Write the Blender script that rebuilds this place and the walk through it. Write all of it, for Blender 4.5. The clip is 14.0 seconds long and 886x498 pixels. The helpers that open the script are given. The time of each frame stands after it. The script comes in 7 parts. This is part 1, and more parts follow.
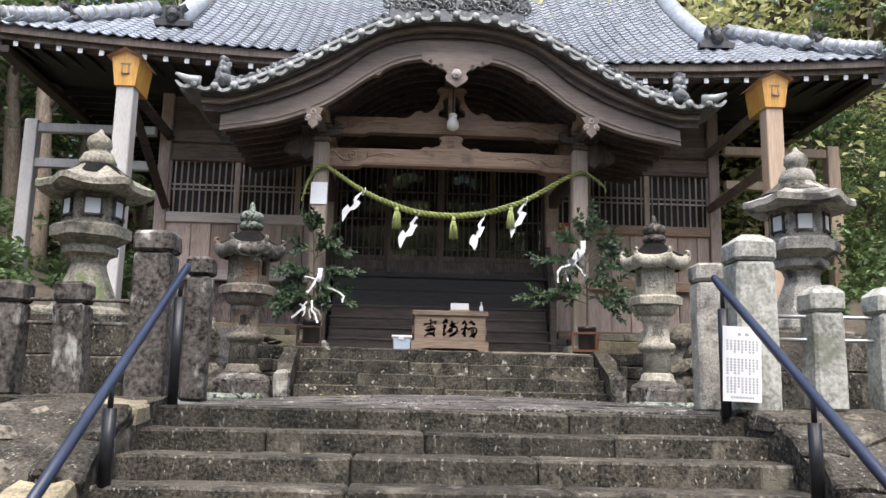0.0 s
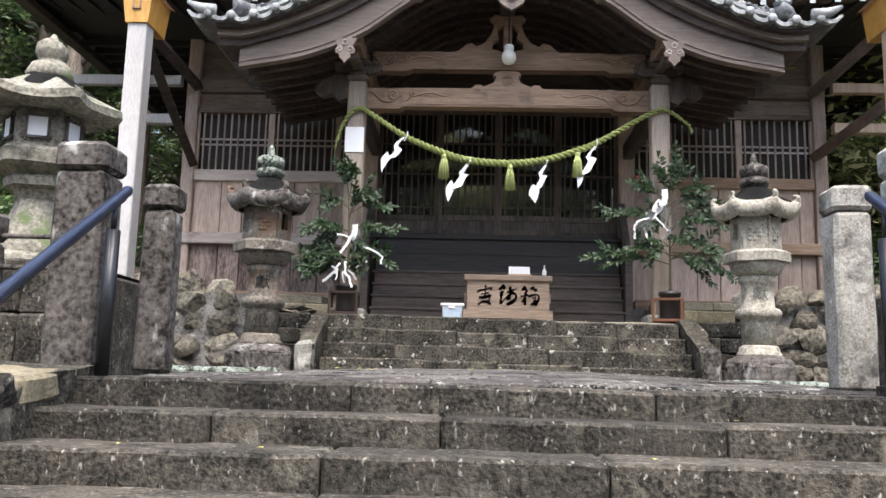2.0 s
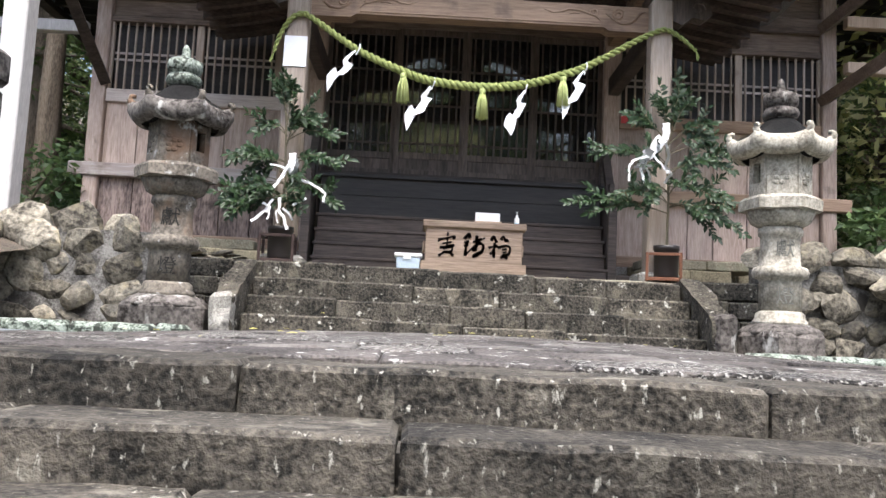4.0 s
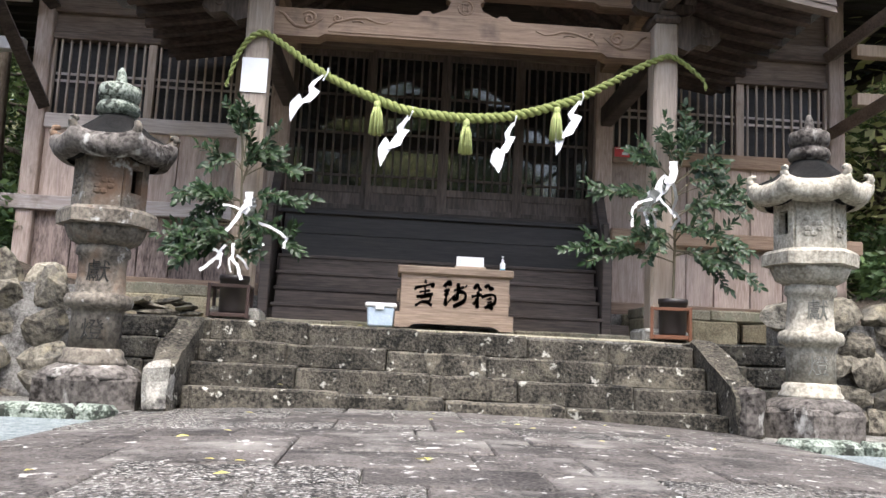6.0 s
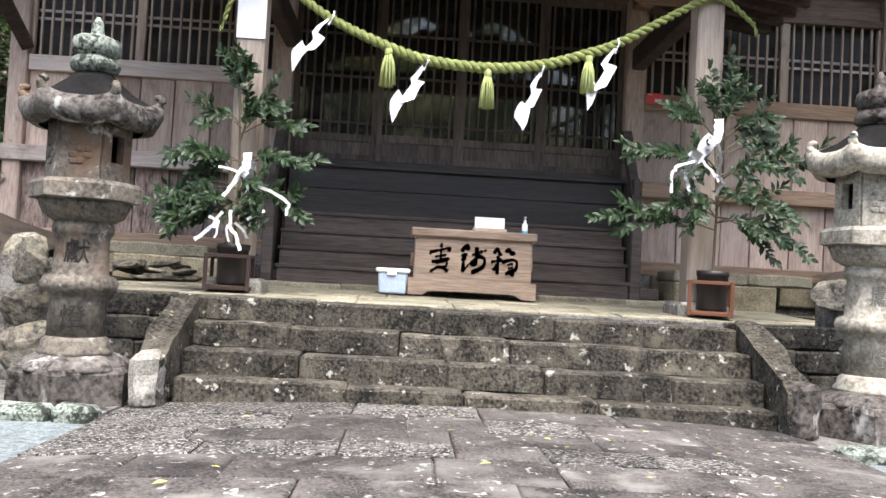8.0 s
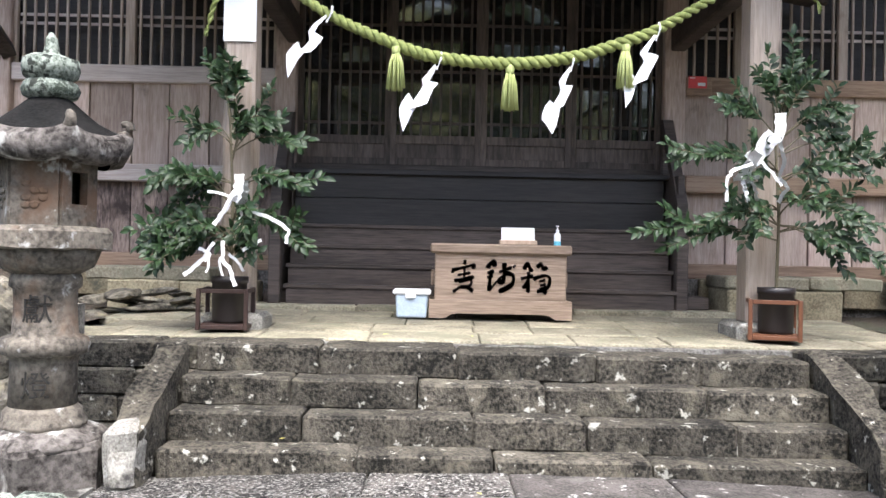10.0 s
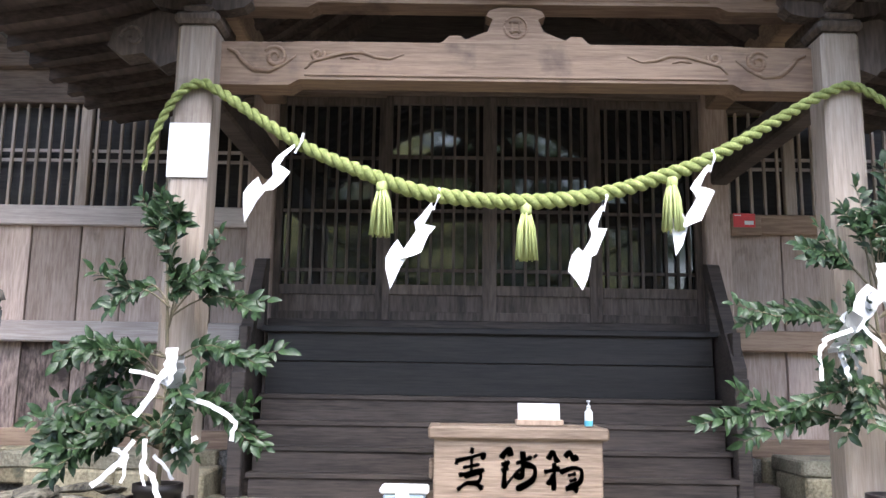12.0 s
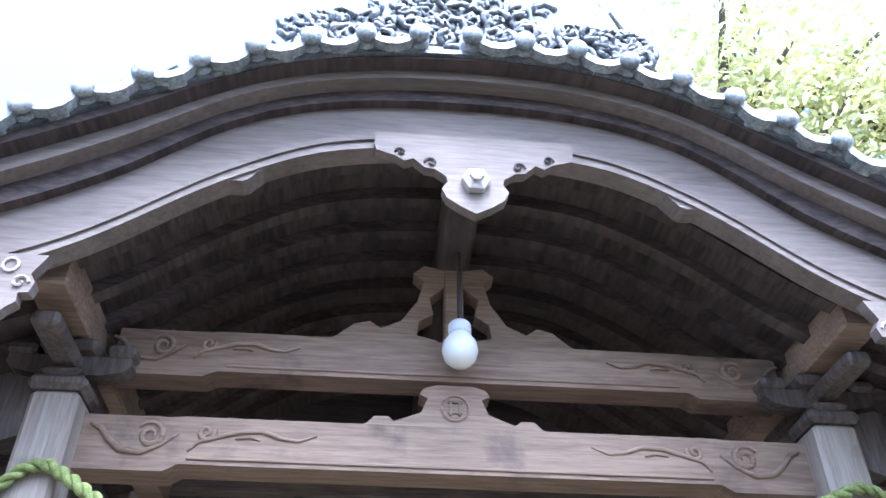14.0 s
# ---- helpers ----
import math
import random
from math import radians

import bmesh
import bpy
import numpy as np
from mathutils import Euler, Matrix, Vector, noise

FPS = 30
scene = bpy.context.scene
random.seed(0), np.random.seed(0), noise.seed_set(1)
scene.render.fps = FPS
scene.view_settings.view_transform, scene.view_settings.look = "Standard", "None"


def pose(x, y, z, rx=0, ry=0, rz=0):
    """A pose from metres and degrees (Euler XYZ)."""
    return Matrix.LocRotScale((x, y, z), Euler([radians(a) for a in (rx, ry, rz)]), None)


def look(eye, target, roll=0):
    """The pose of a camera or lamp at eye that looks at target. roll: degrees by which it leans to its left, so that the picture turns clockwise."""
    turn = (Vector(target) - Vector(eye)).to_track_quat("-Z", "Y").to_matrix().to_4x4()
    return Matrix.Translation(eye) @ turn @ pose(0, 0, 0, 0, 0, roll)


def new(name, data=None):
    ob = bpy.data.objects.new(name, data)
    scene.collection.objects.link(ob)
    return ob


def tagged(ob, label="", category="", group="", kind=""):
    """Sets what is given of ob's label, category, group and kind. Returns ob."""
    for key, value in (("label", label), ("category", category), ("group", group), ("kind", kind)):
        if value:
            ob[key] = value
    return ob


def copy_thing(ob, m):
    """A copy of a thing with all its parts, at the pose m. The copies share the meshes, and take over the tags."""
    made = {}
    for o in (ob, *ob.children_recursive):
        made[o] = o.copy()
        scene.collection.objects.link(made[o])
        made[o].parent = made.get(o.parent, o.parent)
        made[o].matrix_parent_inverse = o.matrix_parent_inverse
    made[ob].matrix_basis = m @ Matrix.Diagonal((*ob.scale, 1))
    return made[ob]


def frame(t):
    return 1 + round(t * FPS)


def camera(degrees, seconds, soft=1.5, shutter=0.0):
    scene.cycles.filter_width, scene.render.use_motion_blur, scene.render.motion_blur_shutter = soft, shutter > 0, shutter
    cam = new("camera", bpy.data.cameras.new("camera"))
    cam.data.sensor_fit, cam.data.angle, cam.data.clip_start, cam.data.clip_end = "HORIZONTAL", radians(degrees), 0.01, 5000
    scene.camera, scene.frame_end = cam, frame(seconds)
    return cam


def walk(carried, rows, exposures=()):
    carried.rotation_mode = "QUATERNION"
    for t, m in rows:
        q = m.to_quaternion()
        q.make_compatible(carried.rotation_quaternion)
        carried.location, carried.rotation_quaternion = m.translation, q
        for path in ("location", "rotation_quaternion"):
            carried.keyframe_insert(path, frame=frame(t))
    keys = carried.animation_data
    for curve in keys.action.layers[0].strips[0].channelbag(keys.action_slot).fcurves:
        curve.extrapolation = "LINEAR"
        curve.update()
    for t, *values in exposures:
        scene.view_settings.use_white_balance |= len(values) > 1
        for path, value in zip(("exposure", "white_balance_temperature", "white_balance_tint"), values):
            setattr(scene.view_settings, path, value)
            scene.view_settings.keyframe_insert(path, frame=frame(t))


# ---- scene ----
cam = camera(55.8, 14.0)
METRES, EYE, TILT, LEAN, TURN = 8.0, 1.5, 0.0, 0.0, -2.6
ROWS = [
    (0.0, 0.0, 0.0, 0.0, -0.21, 9.91, -1.18),
    (0.5, 0.0069, 0.0447, -0.0009, 1.27, 9.55, -0.7),
    (1.0, 0.0119, 0.0951, -0.0059, 4.13, 9.24, 0.04),
    (1.5, 0.0189, 0.1468, -0.0062, 5.07, 9.0, -0.81),
    (2.0, 0.0244, 0.2002, -0.0062, 4.72, 8.56, -1.47),
    (2.5, 0.0154, 0.2541, -0.0097, 3.75, 7.55, -3.03),
    (5.0, -0.0023, 0.464, 0.0199, -1.17, 5.77, -2.26),
    (5.5, -0.0077, 0.4885, 0.0346, -2.51, 7.06, -2.69),
    (6.0, -0.0063, 0.5096, 0.0442, -0.68, 7.34, -2.8),
    (6.5, -0.0099, 0.525, 0.0513, 1.24, 7.02, -2.13),
    (7.0, -0.0131, 0.5463, 0.0631, -1.15, 3.31, -3.41),
    (7.5, -0.0141, 0.5651, 0.0771, -0.35, 2.25, -3.55),
    (10.0, -0.0089, 0.673, 0.1381, 2.23, 0.19, -1.18),
    (10.5, -0.0137, 0.7119, 0.1454, 4.33, -0.45, -2.04),
    (11.0, -0.0127, 0.7481, 0.1627, 3.27, 0.47, -1.58),
    (11.5, -0.006, 0.7918, 0.1726, 4.38, 4.77, -0.56),
    (12.0, -0.01, 0.8306, 0.1762, 2.8, 9.23, -0.84),
    (12.5, -0.0109, 0.8634, 0.1829, 0.11, 13.32, -0.86),
    (13.0, -0.0081, 0.9018, 0.1931, -0.13, 21.21, -0.97),
    (13.5, -0.0115, 0.9307, 0.1958, -1.2, 28.75, -0.78),
    (14.0, -0.0186, 0.9465, 0.2047, -2.82, 37.24, -0.06),
]
walk(cam, [(t, pose(0, 0, EYE, TILT, LEAN, TURN) @ pose(METRES * x, METRES * y, METRES * z, 90 + pitch, roll, yaw)) for t, x, y, z, yaw, pitch, roll in ROWS],
     [(0.0, 1.27, 6100, 10), (2.0, 1.53, 6000, 10), (5.0, 1.90, 5950, 10), (6.5, 1.80, 6000, 10), (8.0, 1.86, 6000, 10), (11.0, 2.10, 5750, 10), (12.0, 2.34, 5700, 10), (12.5, 2.5, 5600, 10), (13.0, 2.84, 5150, 10), (13.5, 2.92, 4780, 10), (14.0, 2.78, 4780, 10)])

# ---- light and sky ----
world = bpy.data.worlds.new("sky")
scene.world = world
world.use_nodes = True
wn = world.node_tree.nodes
wsky = wn.new("ShaderNodeTexSky")
wsky.sky_type, wsky.sun_disc = "NISHITA", False
wsky.sun_elevation, wsky.sun_rotation = radians(66), radians(172)
wsky.air_density, wsky.dust_density = 1.0, 6.0
world.node_tree.links.new(wsky.outputs[0], wn["Background"].inputs[0])
wn["Background"].inputs[1].default_value = 0.15
sun = new("sun", bpy.data.lights.new("sun", "SUN"))
sun.data.energy, sun.data.angle, sun.data.color = 1.6, radians(45), (1.0, 0.95, 0.88)
sun.matrix_world = look((2.0, -0.7, 24.0), (0.5, 9.0, 2.0))

# ---- materials ----
def nodes_of(name):
    m = bpy.data.materials.new(name)
    m.use_nodes = True
    return m, m.node_tree.nodes, m.node_tree.links


def ramp(nt, stops):
    r = nt.new("ShaderNodeValToRGB")
    while len(r.color_ramp.elements) < len(stops):
        r.color_ramp.elements.new(0.5)
    for e, (p, c) in zip(r.color_ramp.elements, stops):
        e.position, e.color = p, (*c, 1)
    return r


def mat(name, dark, light, rough=0.85, scale=6.0, stretch=(1, 1, 1), fine=60.0, bump=0.3, spots=None, spot_scale=5.0,
        spot_at=(0.6, 0.66), spots2=None, spot2_scale=1.5, spot2_at=(0.52, 0.6), vary=0.35, metal=0.0, world_space=True, dist=0.01, spot_stretch=(1, 1, 1), span=(0.42, 0.63)):
    """A weathered surface: large mottling, fine grain, up to two kinds of stains and bump; pieces vary by object."""
    m, nt, ln = nodes_of(name)
    b = nt["Principled BSDF"]
    tc = nt.new("ShaderNodeTexCoord")
    geo = nt.new("ShaderNodeNewGeometry")
    oi = nt.new("ShaderNodeObjectInfo")
    mp = nt.new("ShaderNodeMapping")
    mp.inputs["Scale"].default_value = stretch
    ln.new(geo.outputs["Position"] if world_space else tc.outputs["Object"], mp.inputs["Vector"])
    off = nt.new("ShaderNodeMath")
    off.operation = "MULTIPLY"
    off.inputs[1].default_value = 7.0
    ln.new(oi.outputs["Random"], off.inputs[0])
    def tex(scale, detail=4.0, distortion=0.0, vec=mp):
        n = nt.new("ShaderNodeTexNoise")
        n.noise_dimensions = "4D"
        n.inputs["Scale"].default_value, n.inputs["Detail"].default_value = scale, detail
        n.inputs["Distortion"].default_value, n.inputs["Roughness"].default_value = distortion, 0.62
        ln.new(vec.outputs[0], n.inputs["Vector"])
        ln.new(off.outputs[0], n.inputs["W"])
        return n
    big, small = tex(scale, 5.0, 0.4), tex(fine, 3.0)
    mixv = nt.new("ShaderNodeMath")
    mixv.operation = "MULTIPLY_ADD"
    mixv.inputs[1].default_value = 0.55
    ln.new(small.outputs[0], mixv.inputs[0])
    half = nt.new("ShaderNodeMath")
    half.operation = "MULTIPLY"
    half.inputs[1].default_value = 0.5
    ln.new(big.outputs[0], half.inputs[0])
    ln.new(half.outputs[0], mixv.inputs[2])
    r = ramp(nt, [(span[0], dark), (span[1], light)])
    ln.new(mixv.outputs[0], r.inputs[0])
    col = r.outputs[0]
    plain = nt.new("ShaderNodeMapping")
    plain.inputs["Scale"].default_value = spot_stretch
    ln.new(geo.outputs["Position"] if world_space else tc.outputs["Object"], plain.inputs["Vector"])
    for sp, ss, (s0, s1) in ((spots2, spot2_scale, spot2_at), (spots, spot_scale, spot_at)):
        if sp is None:
            continue
        n = tex(ss, 6.0, 0.2, plain)
        k = ramp(nt, [(s0, (0, 0, 0)), (s1, (1, 1, 1))])
        ln.new(n.outputs[0], k.inputs[0])
        mx = nt.new("ShaderNodeMix")
        mx.data_type = "RGBA"
        ln.new(k.outputs[0], mx.inputs[0])
        ln.new(col, mx.inputs[6])
        mx.inputs[7].default_value = (*sp, 1)
        col = mx.outputs[2]
    # piece-to-piece variation
    hsv = nt.new("ShaderNodeHueSaturation")
    vr = nt.new("ShaderNodeMapRange")
    vr.inputs[3].default_value, vr.inputs[4].default_value = 1 - vary, 1 + vary
    ln.new(oi.outputs["Random"], vr.inputs[0])
    ln.new(vr.outputs[0], hsv.inputs["Value"])
    ln.new(col, hsv.inputs["Color"])
    ln.new(hsv.outputs[0], b.inputs["Base Color"])
    b.inputs["Roughness"].default_value, b.inputs["Metallic"].default_value = rough, metal
    bp = nt.new("ShaderNodeBump")
    bp.inputs["Strength"].default_value, bp.inputs["Distance"].default_value = bump, dist
    ln.new(mixv.outputs[0], bp.inputs["Height"])
    ln.new(bp.outputs[0], b.inputs["Normal"])
    return m


def plain(name, col, rough=0.6, metal=0.0, vary=0.12, scale=25.0):
    c2 = tuple(min(1, c * (1 + vary)) for c in col)
    c1 = tuple(c * (1 - vary) for c in col)
    return mat(name, c1, c2, rough, scale, fine=120, bump=0.08, vary=0.0, metal=metal, world_space=False)


M_STEP = mat("step_stone", (0.008, 0.007, 0.0052), (0.088, 0.077, 0.060), 0.85, 4, fine=52, span=(0.43, 0.63), spots=(0.27, 0.26, 0.22), spot_scale=42, spot_stretch=(1, 1, 0.5),
             spot_at=(0.60, 0.66), spots2=(0.14, 0.127, 0.10), spot2_scale=6, spot2_at=(0.57, 0.66), bump=1.0, vary=0.28, dist=0.02)
M_PLATSTEP = mat("mossy_step_stone", (0.008, 0.007, 0.0052), (0.096, 0.085, 0.065), 0.88, 5, fine=52, span=(0.44, 0.62), spots=(0.36, 0.35, 0.30), spot_scale=13,
                 spot_at=(0.61, 0.655), spots2=(0.118, 0.106, 0.078), spot2_scale=6, spot2_at=(0.55, 0.66), bump=1.0, vary=0.28, dist=0.02)
M_PAVE = mat("paving_stone", (0.015, 0.013, 0.0115), (0.108, 0.096, 0.086), 0.88, 3, fine=70, span=(0.43, 0.63), spots=(0.40, 0.39, 0.36), spot_scale=17,
             spot_at=(0.60, 0.66), spots2=(0.15, 0.14, 0.125), spot2_scale=2.2, spot2_at=(0.54, 0.66), bump=1.0, vary=0.22, dist=0.015)
M_PAVEROUGH = mat("pitted_paving_stone", (0.008, 0.007, 0.006), (0.105, 0.094, 0.083), 0.9, 6, fine=55, span=(0.47, 0.58), spots=(0.29, 0.28, 0.255), spot_scale=60,
                  spot_at=(0.52, 0.60), spots2=(0.02, 0.018, 0.015), spot2_scale=30, spot2_at=(0.52, 0.58), bump=1.0, vary=0.25, dist=0.03)
M_PLAT = mat("platform_stone", (0.115, 0.102, 0.068), (0.315, 0.285, 0.205), 0.85, 4, spots=(0.155, 0.15, 0.10), spot_scale=3.5,
             spot_at=(0.50, 0.66), bump=0.5, vary=0.2)
M_YSTONE = mat("yellow_stone", (0.13, 0.108, 0.065), (0.33, 0.285, 0.185), 0.9, 5, bump=0.5, vary=0.25, spots=(0.1, 0.1, 0.07), spot_scale=4)
M_GRANITE = mat("grey_granite", (0.12, 0.11, 0.09), (0.40, 0.38, 0.33), 0.9, 4, fine=90, spots=(0.05, 0.045, 0.04), spot_scale=4.5,
                spot_at=(0.52, 0.63), spots2=(0.58, 0.57, 0.52), spot2_scale=6, spot2_at=(0.60, 0.66), bump=0.7, vary=0.15)
M_DKPOST = mat("dark_post_stone", (0.018, 0.015, 0.013), (0.15, 0.135, 0.12), 0.92, 4, fine=30, spots=(0.36, 0.35, 0.32), spot_scale=7, spot_stretch=(1, 1, 0.5),
               spot_at=(0.575, 0.66), bump=0.8, vary=0.15)
M_LTPOST = mat("pale_post_stone", (0.15, 0.15, 0.13), (0.45, 0.45, 0.40), 0.9, 4, fine=38, spots=(0.16, 0.17, 0.12), spot_scale=3,
               spot_at=(0.56, 0.7), bump=0.6, vary=0.12)
M_LANT = mat("lantern_stone", (0.040, 0.033, 0.025), (0.185, 0.160, 0.125), 0.92, 5, fine=34, spots=(0.42, 0.41, 0.38), spot_scale=7,
             spot_at=(0.60, 0.66), spots2=(0.14, 0.085, 0.05), spot2_scale=2.4, spot2_at=(0.54, 0.66), bump=0.7, vary=0.1)
M_LANT_PALE = mat("pale_lantern_stone", (0.16, 0.142, 0.108), (0.46, 0.425, 0.345), 0.92, 5, fine=44, spots=(0.11, 0.095, 0.07), spot_scale=5,
                  spot_at=(0.55, 0.68), bump=0.5, vary=0.1)
M_LANT_MOSS = mat("mossy_lantern_stone", (0.09, 0.083, 0.063), (0.33, 0.305, 0.24), 0.92, 4, fine=40, spots=(0.10, 0.13, 0.05), spot_scale=5,
                  spot_at=(0.56, 0.66), spots2=(0.05, 0.047, 0.04), spot2_scale=4, spot2_at=(0.55, 0.66), bump=0.7, vary=0.1)
M_LANT_CAP = mat("dark_cap_stone", (0.003, 0.003, 0.0027), (0.014, 0.013, 0.012), 0.95, 5, fine=90, spots=(0.22, 0.27, 0.24), spot_scale=3.5,
                 spot_at=(0.68, 0.74), bump=0.8, vary=0.1)
M_ROCK = mat("field_rock", (0.035, 0.031, 0.025), (0.235, 0.212, 0.165), 0.9, 5, fine=26, spots=(0.27, 0.235, 0.155), spot_scale=4, spot_at=(0.56, 0.70),
             spots2=(0.09, 0.085, 0.075), spot2_scale=3, spot2_at=(0.55, 0.66), bump=0.9, vary=0.4, dist=0.03)
M_MORTAR = mat("mortar_grey", (0.06, 0.055, 0.048), (0.24, 0.23, 0.21), 0.95, 5, spots=(0.035, 0.032, 0.028), spot_scale=4, spot_at=(0.5, 0.62), bump=0.8, vary=0)
M_EARTH = mat("earth_leaf_litter", (0.035, 0.028, 0.02), (0.12, 0.092, 0.065), 0.95, 3, spots=(0.045, 0.058, 0.026), spot_scale=1.2,
              spot_at=(0.5, 0.62), bump=1.0, vary=0, dist=0.05)
M_GRAVEL = mat("pale_gravel", (0.07, 0.084, 0.084), (0.215, 0.245, 0.243), 0.95, 20, fine=70, bump=1.0, vary=0, dist=0.02)
M_WOOD = mat("weathered_wood", (0.285, 0.21, 0.168), (0.485, 0.385, 0.325), 0.75, 5, stretch=(1.0, 1.0, 0.10), fine=70, bump=0.25, vary=0.22,
             spots=(0.07, 0.05, 0.04), spot_scale=2.5, spot_at=(0.60, 0.78))
M_WOODSTAIN = mat("rain_stained_wood", (0.055, 0.036, 0.03), (0.33, 0.25, 0.21), 0.8, 5, stretch=(1.0, 1.0, 0.22), fine=50, bump=0.3, vary=0.25,
                  spots=(0.035, 0.022, 0.018), spot_scale=3.0, spot_at=(0.52, 0.66))
M_WOODH = mat("weathered_beam", (0.175, 0.11, 0.072), (0.325, 0.228, 0.155), 0.72, 6, stretch=(0.07, 0.6, 1.0), fine=70, bump=0.35, vary=0.15,
              spots=(0.07, 0.045, 0.035), spot_scale=2.0, spot_at=(0.58, 0.74))
M_WOODOLD = mat("dark_brown_beam", (0.085, 0.06, 0.046), (0.215, 0.16, 0.125), 0.75, 6, stretch=(0.07, 0.6, 1.0), fine=70, bump=0.35, vary=0.15,
                spots=(0.05, 0.034, 0.027), spot_scale=2.0, spot_at=(0.56, 0.72))
M_WOODGREY = mat("silvered_wood", (0.285, 0.225, 0.178), (0.455, 0.38, 0.31), 0.75, 6, stretch=(1.0, 1.0, 0.06), fine=80, bump=0.3, vary=0.15,
                 spots=(0.17, 0.13, 0.10), spot_scale=2.0, spot_at=(0.6, 0.75))
M_WOODGREYH = mat("silvered_rail", (0.37, 0.31, 0.28), (0.56, 0.50, 0.46), 0.75, 6, stretch=(0.06, 0.6, 1.0), fine=80, bump=0.3, vary=0.15,
                  spots=(0.17, 0.13, 0.10), spot_scale=2.0, spot_at=(0.6, 0.75))
M_DARKWOOD = mat("dark_wood", (0.026, 0.019, 0.015), (0.085, 0.065, 0.054), 0.7, 8, stretch=(0.07, 0.6, 1.0), fine=70, bump=0.3, vary=0.2)
# near black for the stair panels; also carries eave shade and unlit windows
M_BLACK_AND_SHADE = mat("black_wood_and_shade", (0.009, 0.008, 0.0075), (0.032, 0.027, 0.025), 0.6, 8, stretch=(0.07, 0.6, 1.0), fine=70, bump=0.3, vary=0.15)
# door wood, darkened so the bars hold some of the porch roof's shade
M_DOOR = mat("door_wood", (0.045, 0.033, 0.026), (0.14, 0.107, 0.087), 0.7, 8, stretch=(0.6, 0.6, 0.08), fine=70, bump=0.3, vary=0.2)
# soffit wood, its colour lowered to carry the shade under the roof
M_SOFFIT = mat("shaded_soffit_wood", (0.022, 0.015, 0.012), (0.085, 0.06, 0.05), 0.75, 8, stretch=(0.3, 0.07, 1.0), fine=60, bump=0.3, vary=0.2)
M_BARGE = mat("barge_wood", (0.135, 0.104, 0.084), (0.220, 0.176, 0.146), 0.72, 5, stretch=(0.08, 0.6, 1.0), fine=70, bump=0.3, vary=0.08,
              spots=(0.10, 0.075, 0.06), spot_scale=1.8, spot_at=(0.56, 0.74))
M_TILE = mat("glazed_roof_tile", (0.15, 0.165, 0.185), (0.36, 0.385, 0.42), 0.28, 4, fine=60, bump=0.15, vary=0.18,
             spots=(0.33, 0.26, 0.21), spot_scale=1.3, spot_at=(0.62, 0.72))
M_TILEDK = mat("dark_ridge_tile", (0.045, 0.047, 0.05), (0.16, 0.165, 0.17), 0.45, 6, fine=60, bump=0.4, vary=0.15,
               spots=(0.34, 0.35, 0.33), spot_scale=9, spot_at=(0.60, 0.68))
M_OGRE = mat("black_ogre_tile", (0.010, 0.010, 0.011), (0.045, 0.045, 0.047), 0.5, 6, fine=60, bump=0.5, vary=0.1)
M_TILEEDGE = mat("lichened_edge_tile", (0.13, 0.14, 0.14), (0.36, 0.37, 0.36), 0.5, 6, fine=60, bump=0.4, vary=0.2,
                 spots=(0.55, 0.56, 0.53), spot_scale=9, spot_at=(0.56, 0.66))
M_WHITE = plain("white_paper", (0.74, 0.74, 0.74), 0.8, vary=0.03)
M_WHITEPAINT = plain("white_paint", (0.80, 0.80, 0.80), 0.5, vary=0.05)
M_FRESHWOOD = mat("fresh_wood", (0.36, 0.26, 0.18), (0.52, 0.39, 0.285), 0.6, 6, stretch=(1, 1, 0.06), fine=60, bump=0.1, vary=0.05)
M_PALEPAINT = mat("pale_painted_post", (0.36, 0.34, 0.325), (0.50, 0.48, 0.46), 0.6, 3, stretch=(1, 1, 0.2), fine=60, bump=0.08, vary=0.03)
M_GOLD = mat("yellow_varnished_wood", (0.46, 0.23, 0.045), (0.66, 0.37, 0.095), 0.35, 8, stretch=(1, 1, 0.1), fine=60, bump=0.1, vary=0.05)
M_BOXWOOD = mat("offering_box_wood", (0.15, 0.105, 0.072), (0.32, 0.24, 0.175), 0.6, 7, stretch=(0.07, 1, 1), fine=70, bump=0.25, vary=0.08,
                world_space=False)
M_PRINT = plain("grey_print", (0.36, 0.36, 0.38), 0.7)
M_INK = plain("black_ink", (0.036, 0.031, 0.027), 0.7)
M_CARVED = plain("carved_dark_stone", (0.018, 0.016, 0.013), 0.95)
M_CARVED_PALE = plain("carved_pale_stone", (0.14, 0.135, 0.115), 0.95)
M_BLACKPAINT = plain("black_steel", (0.012, 0.012, 0.014), 0.35)
M_BLUERAIL = mat("blue_grey_vinyl", (0.016, 0.022, 0.042), (0.028, 0.037, 0.066), 0.28, 3, fine=100, bump=0.05, vary=0)
M_ROPE = mat("rice_straw_rope", (0.12, 0.145, 0.032), (0.30, 0.335, 0.11), 0.8, 30, fine=150, bump=0.5, vary=0.05, world_space=False)
M_TASSEL = mat("straw_tassel", (0.28, 0.32, 0.095), (0.48, 0.52, 0.21), 0.75, 60, stretch=(1, 1, 0.08), fine=200, bump=0.4, vary=0.05, world_space=False)
M_LEAF = mat("sakaki_leaf", (0.006, 0.015, 0.005), (0.028, 0.053, 0.018), 0.42, 12, fine=60, bump=0.1, vary=0.0, world_space=False)
M_LEAF.node_tree.nodes["Principled BSDF"].inputs["Specular IOR Level"].default_value = 0.25
M_KERB = mat("mossy_kerb_stone", (0.030, 0.040, 0.026), (0.27, 0.30, 0.25), 0.95, 9, fine=60, span=(0.44, 0.60), spots=(0.02, 0.023, 0.016), spot_scale=16, spot_at=(0.52, 0.58), bump=0.8, vary=0.1)
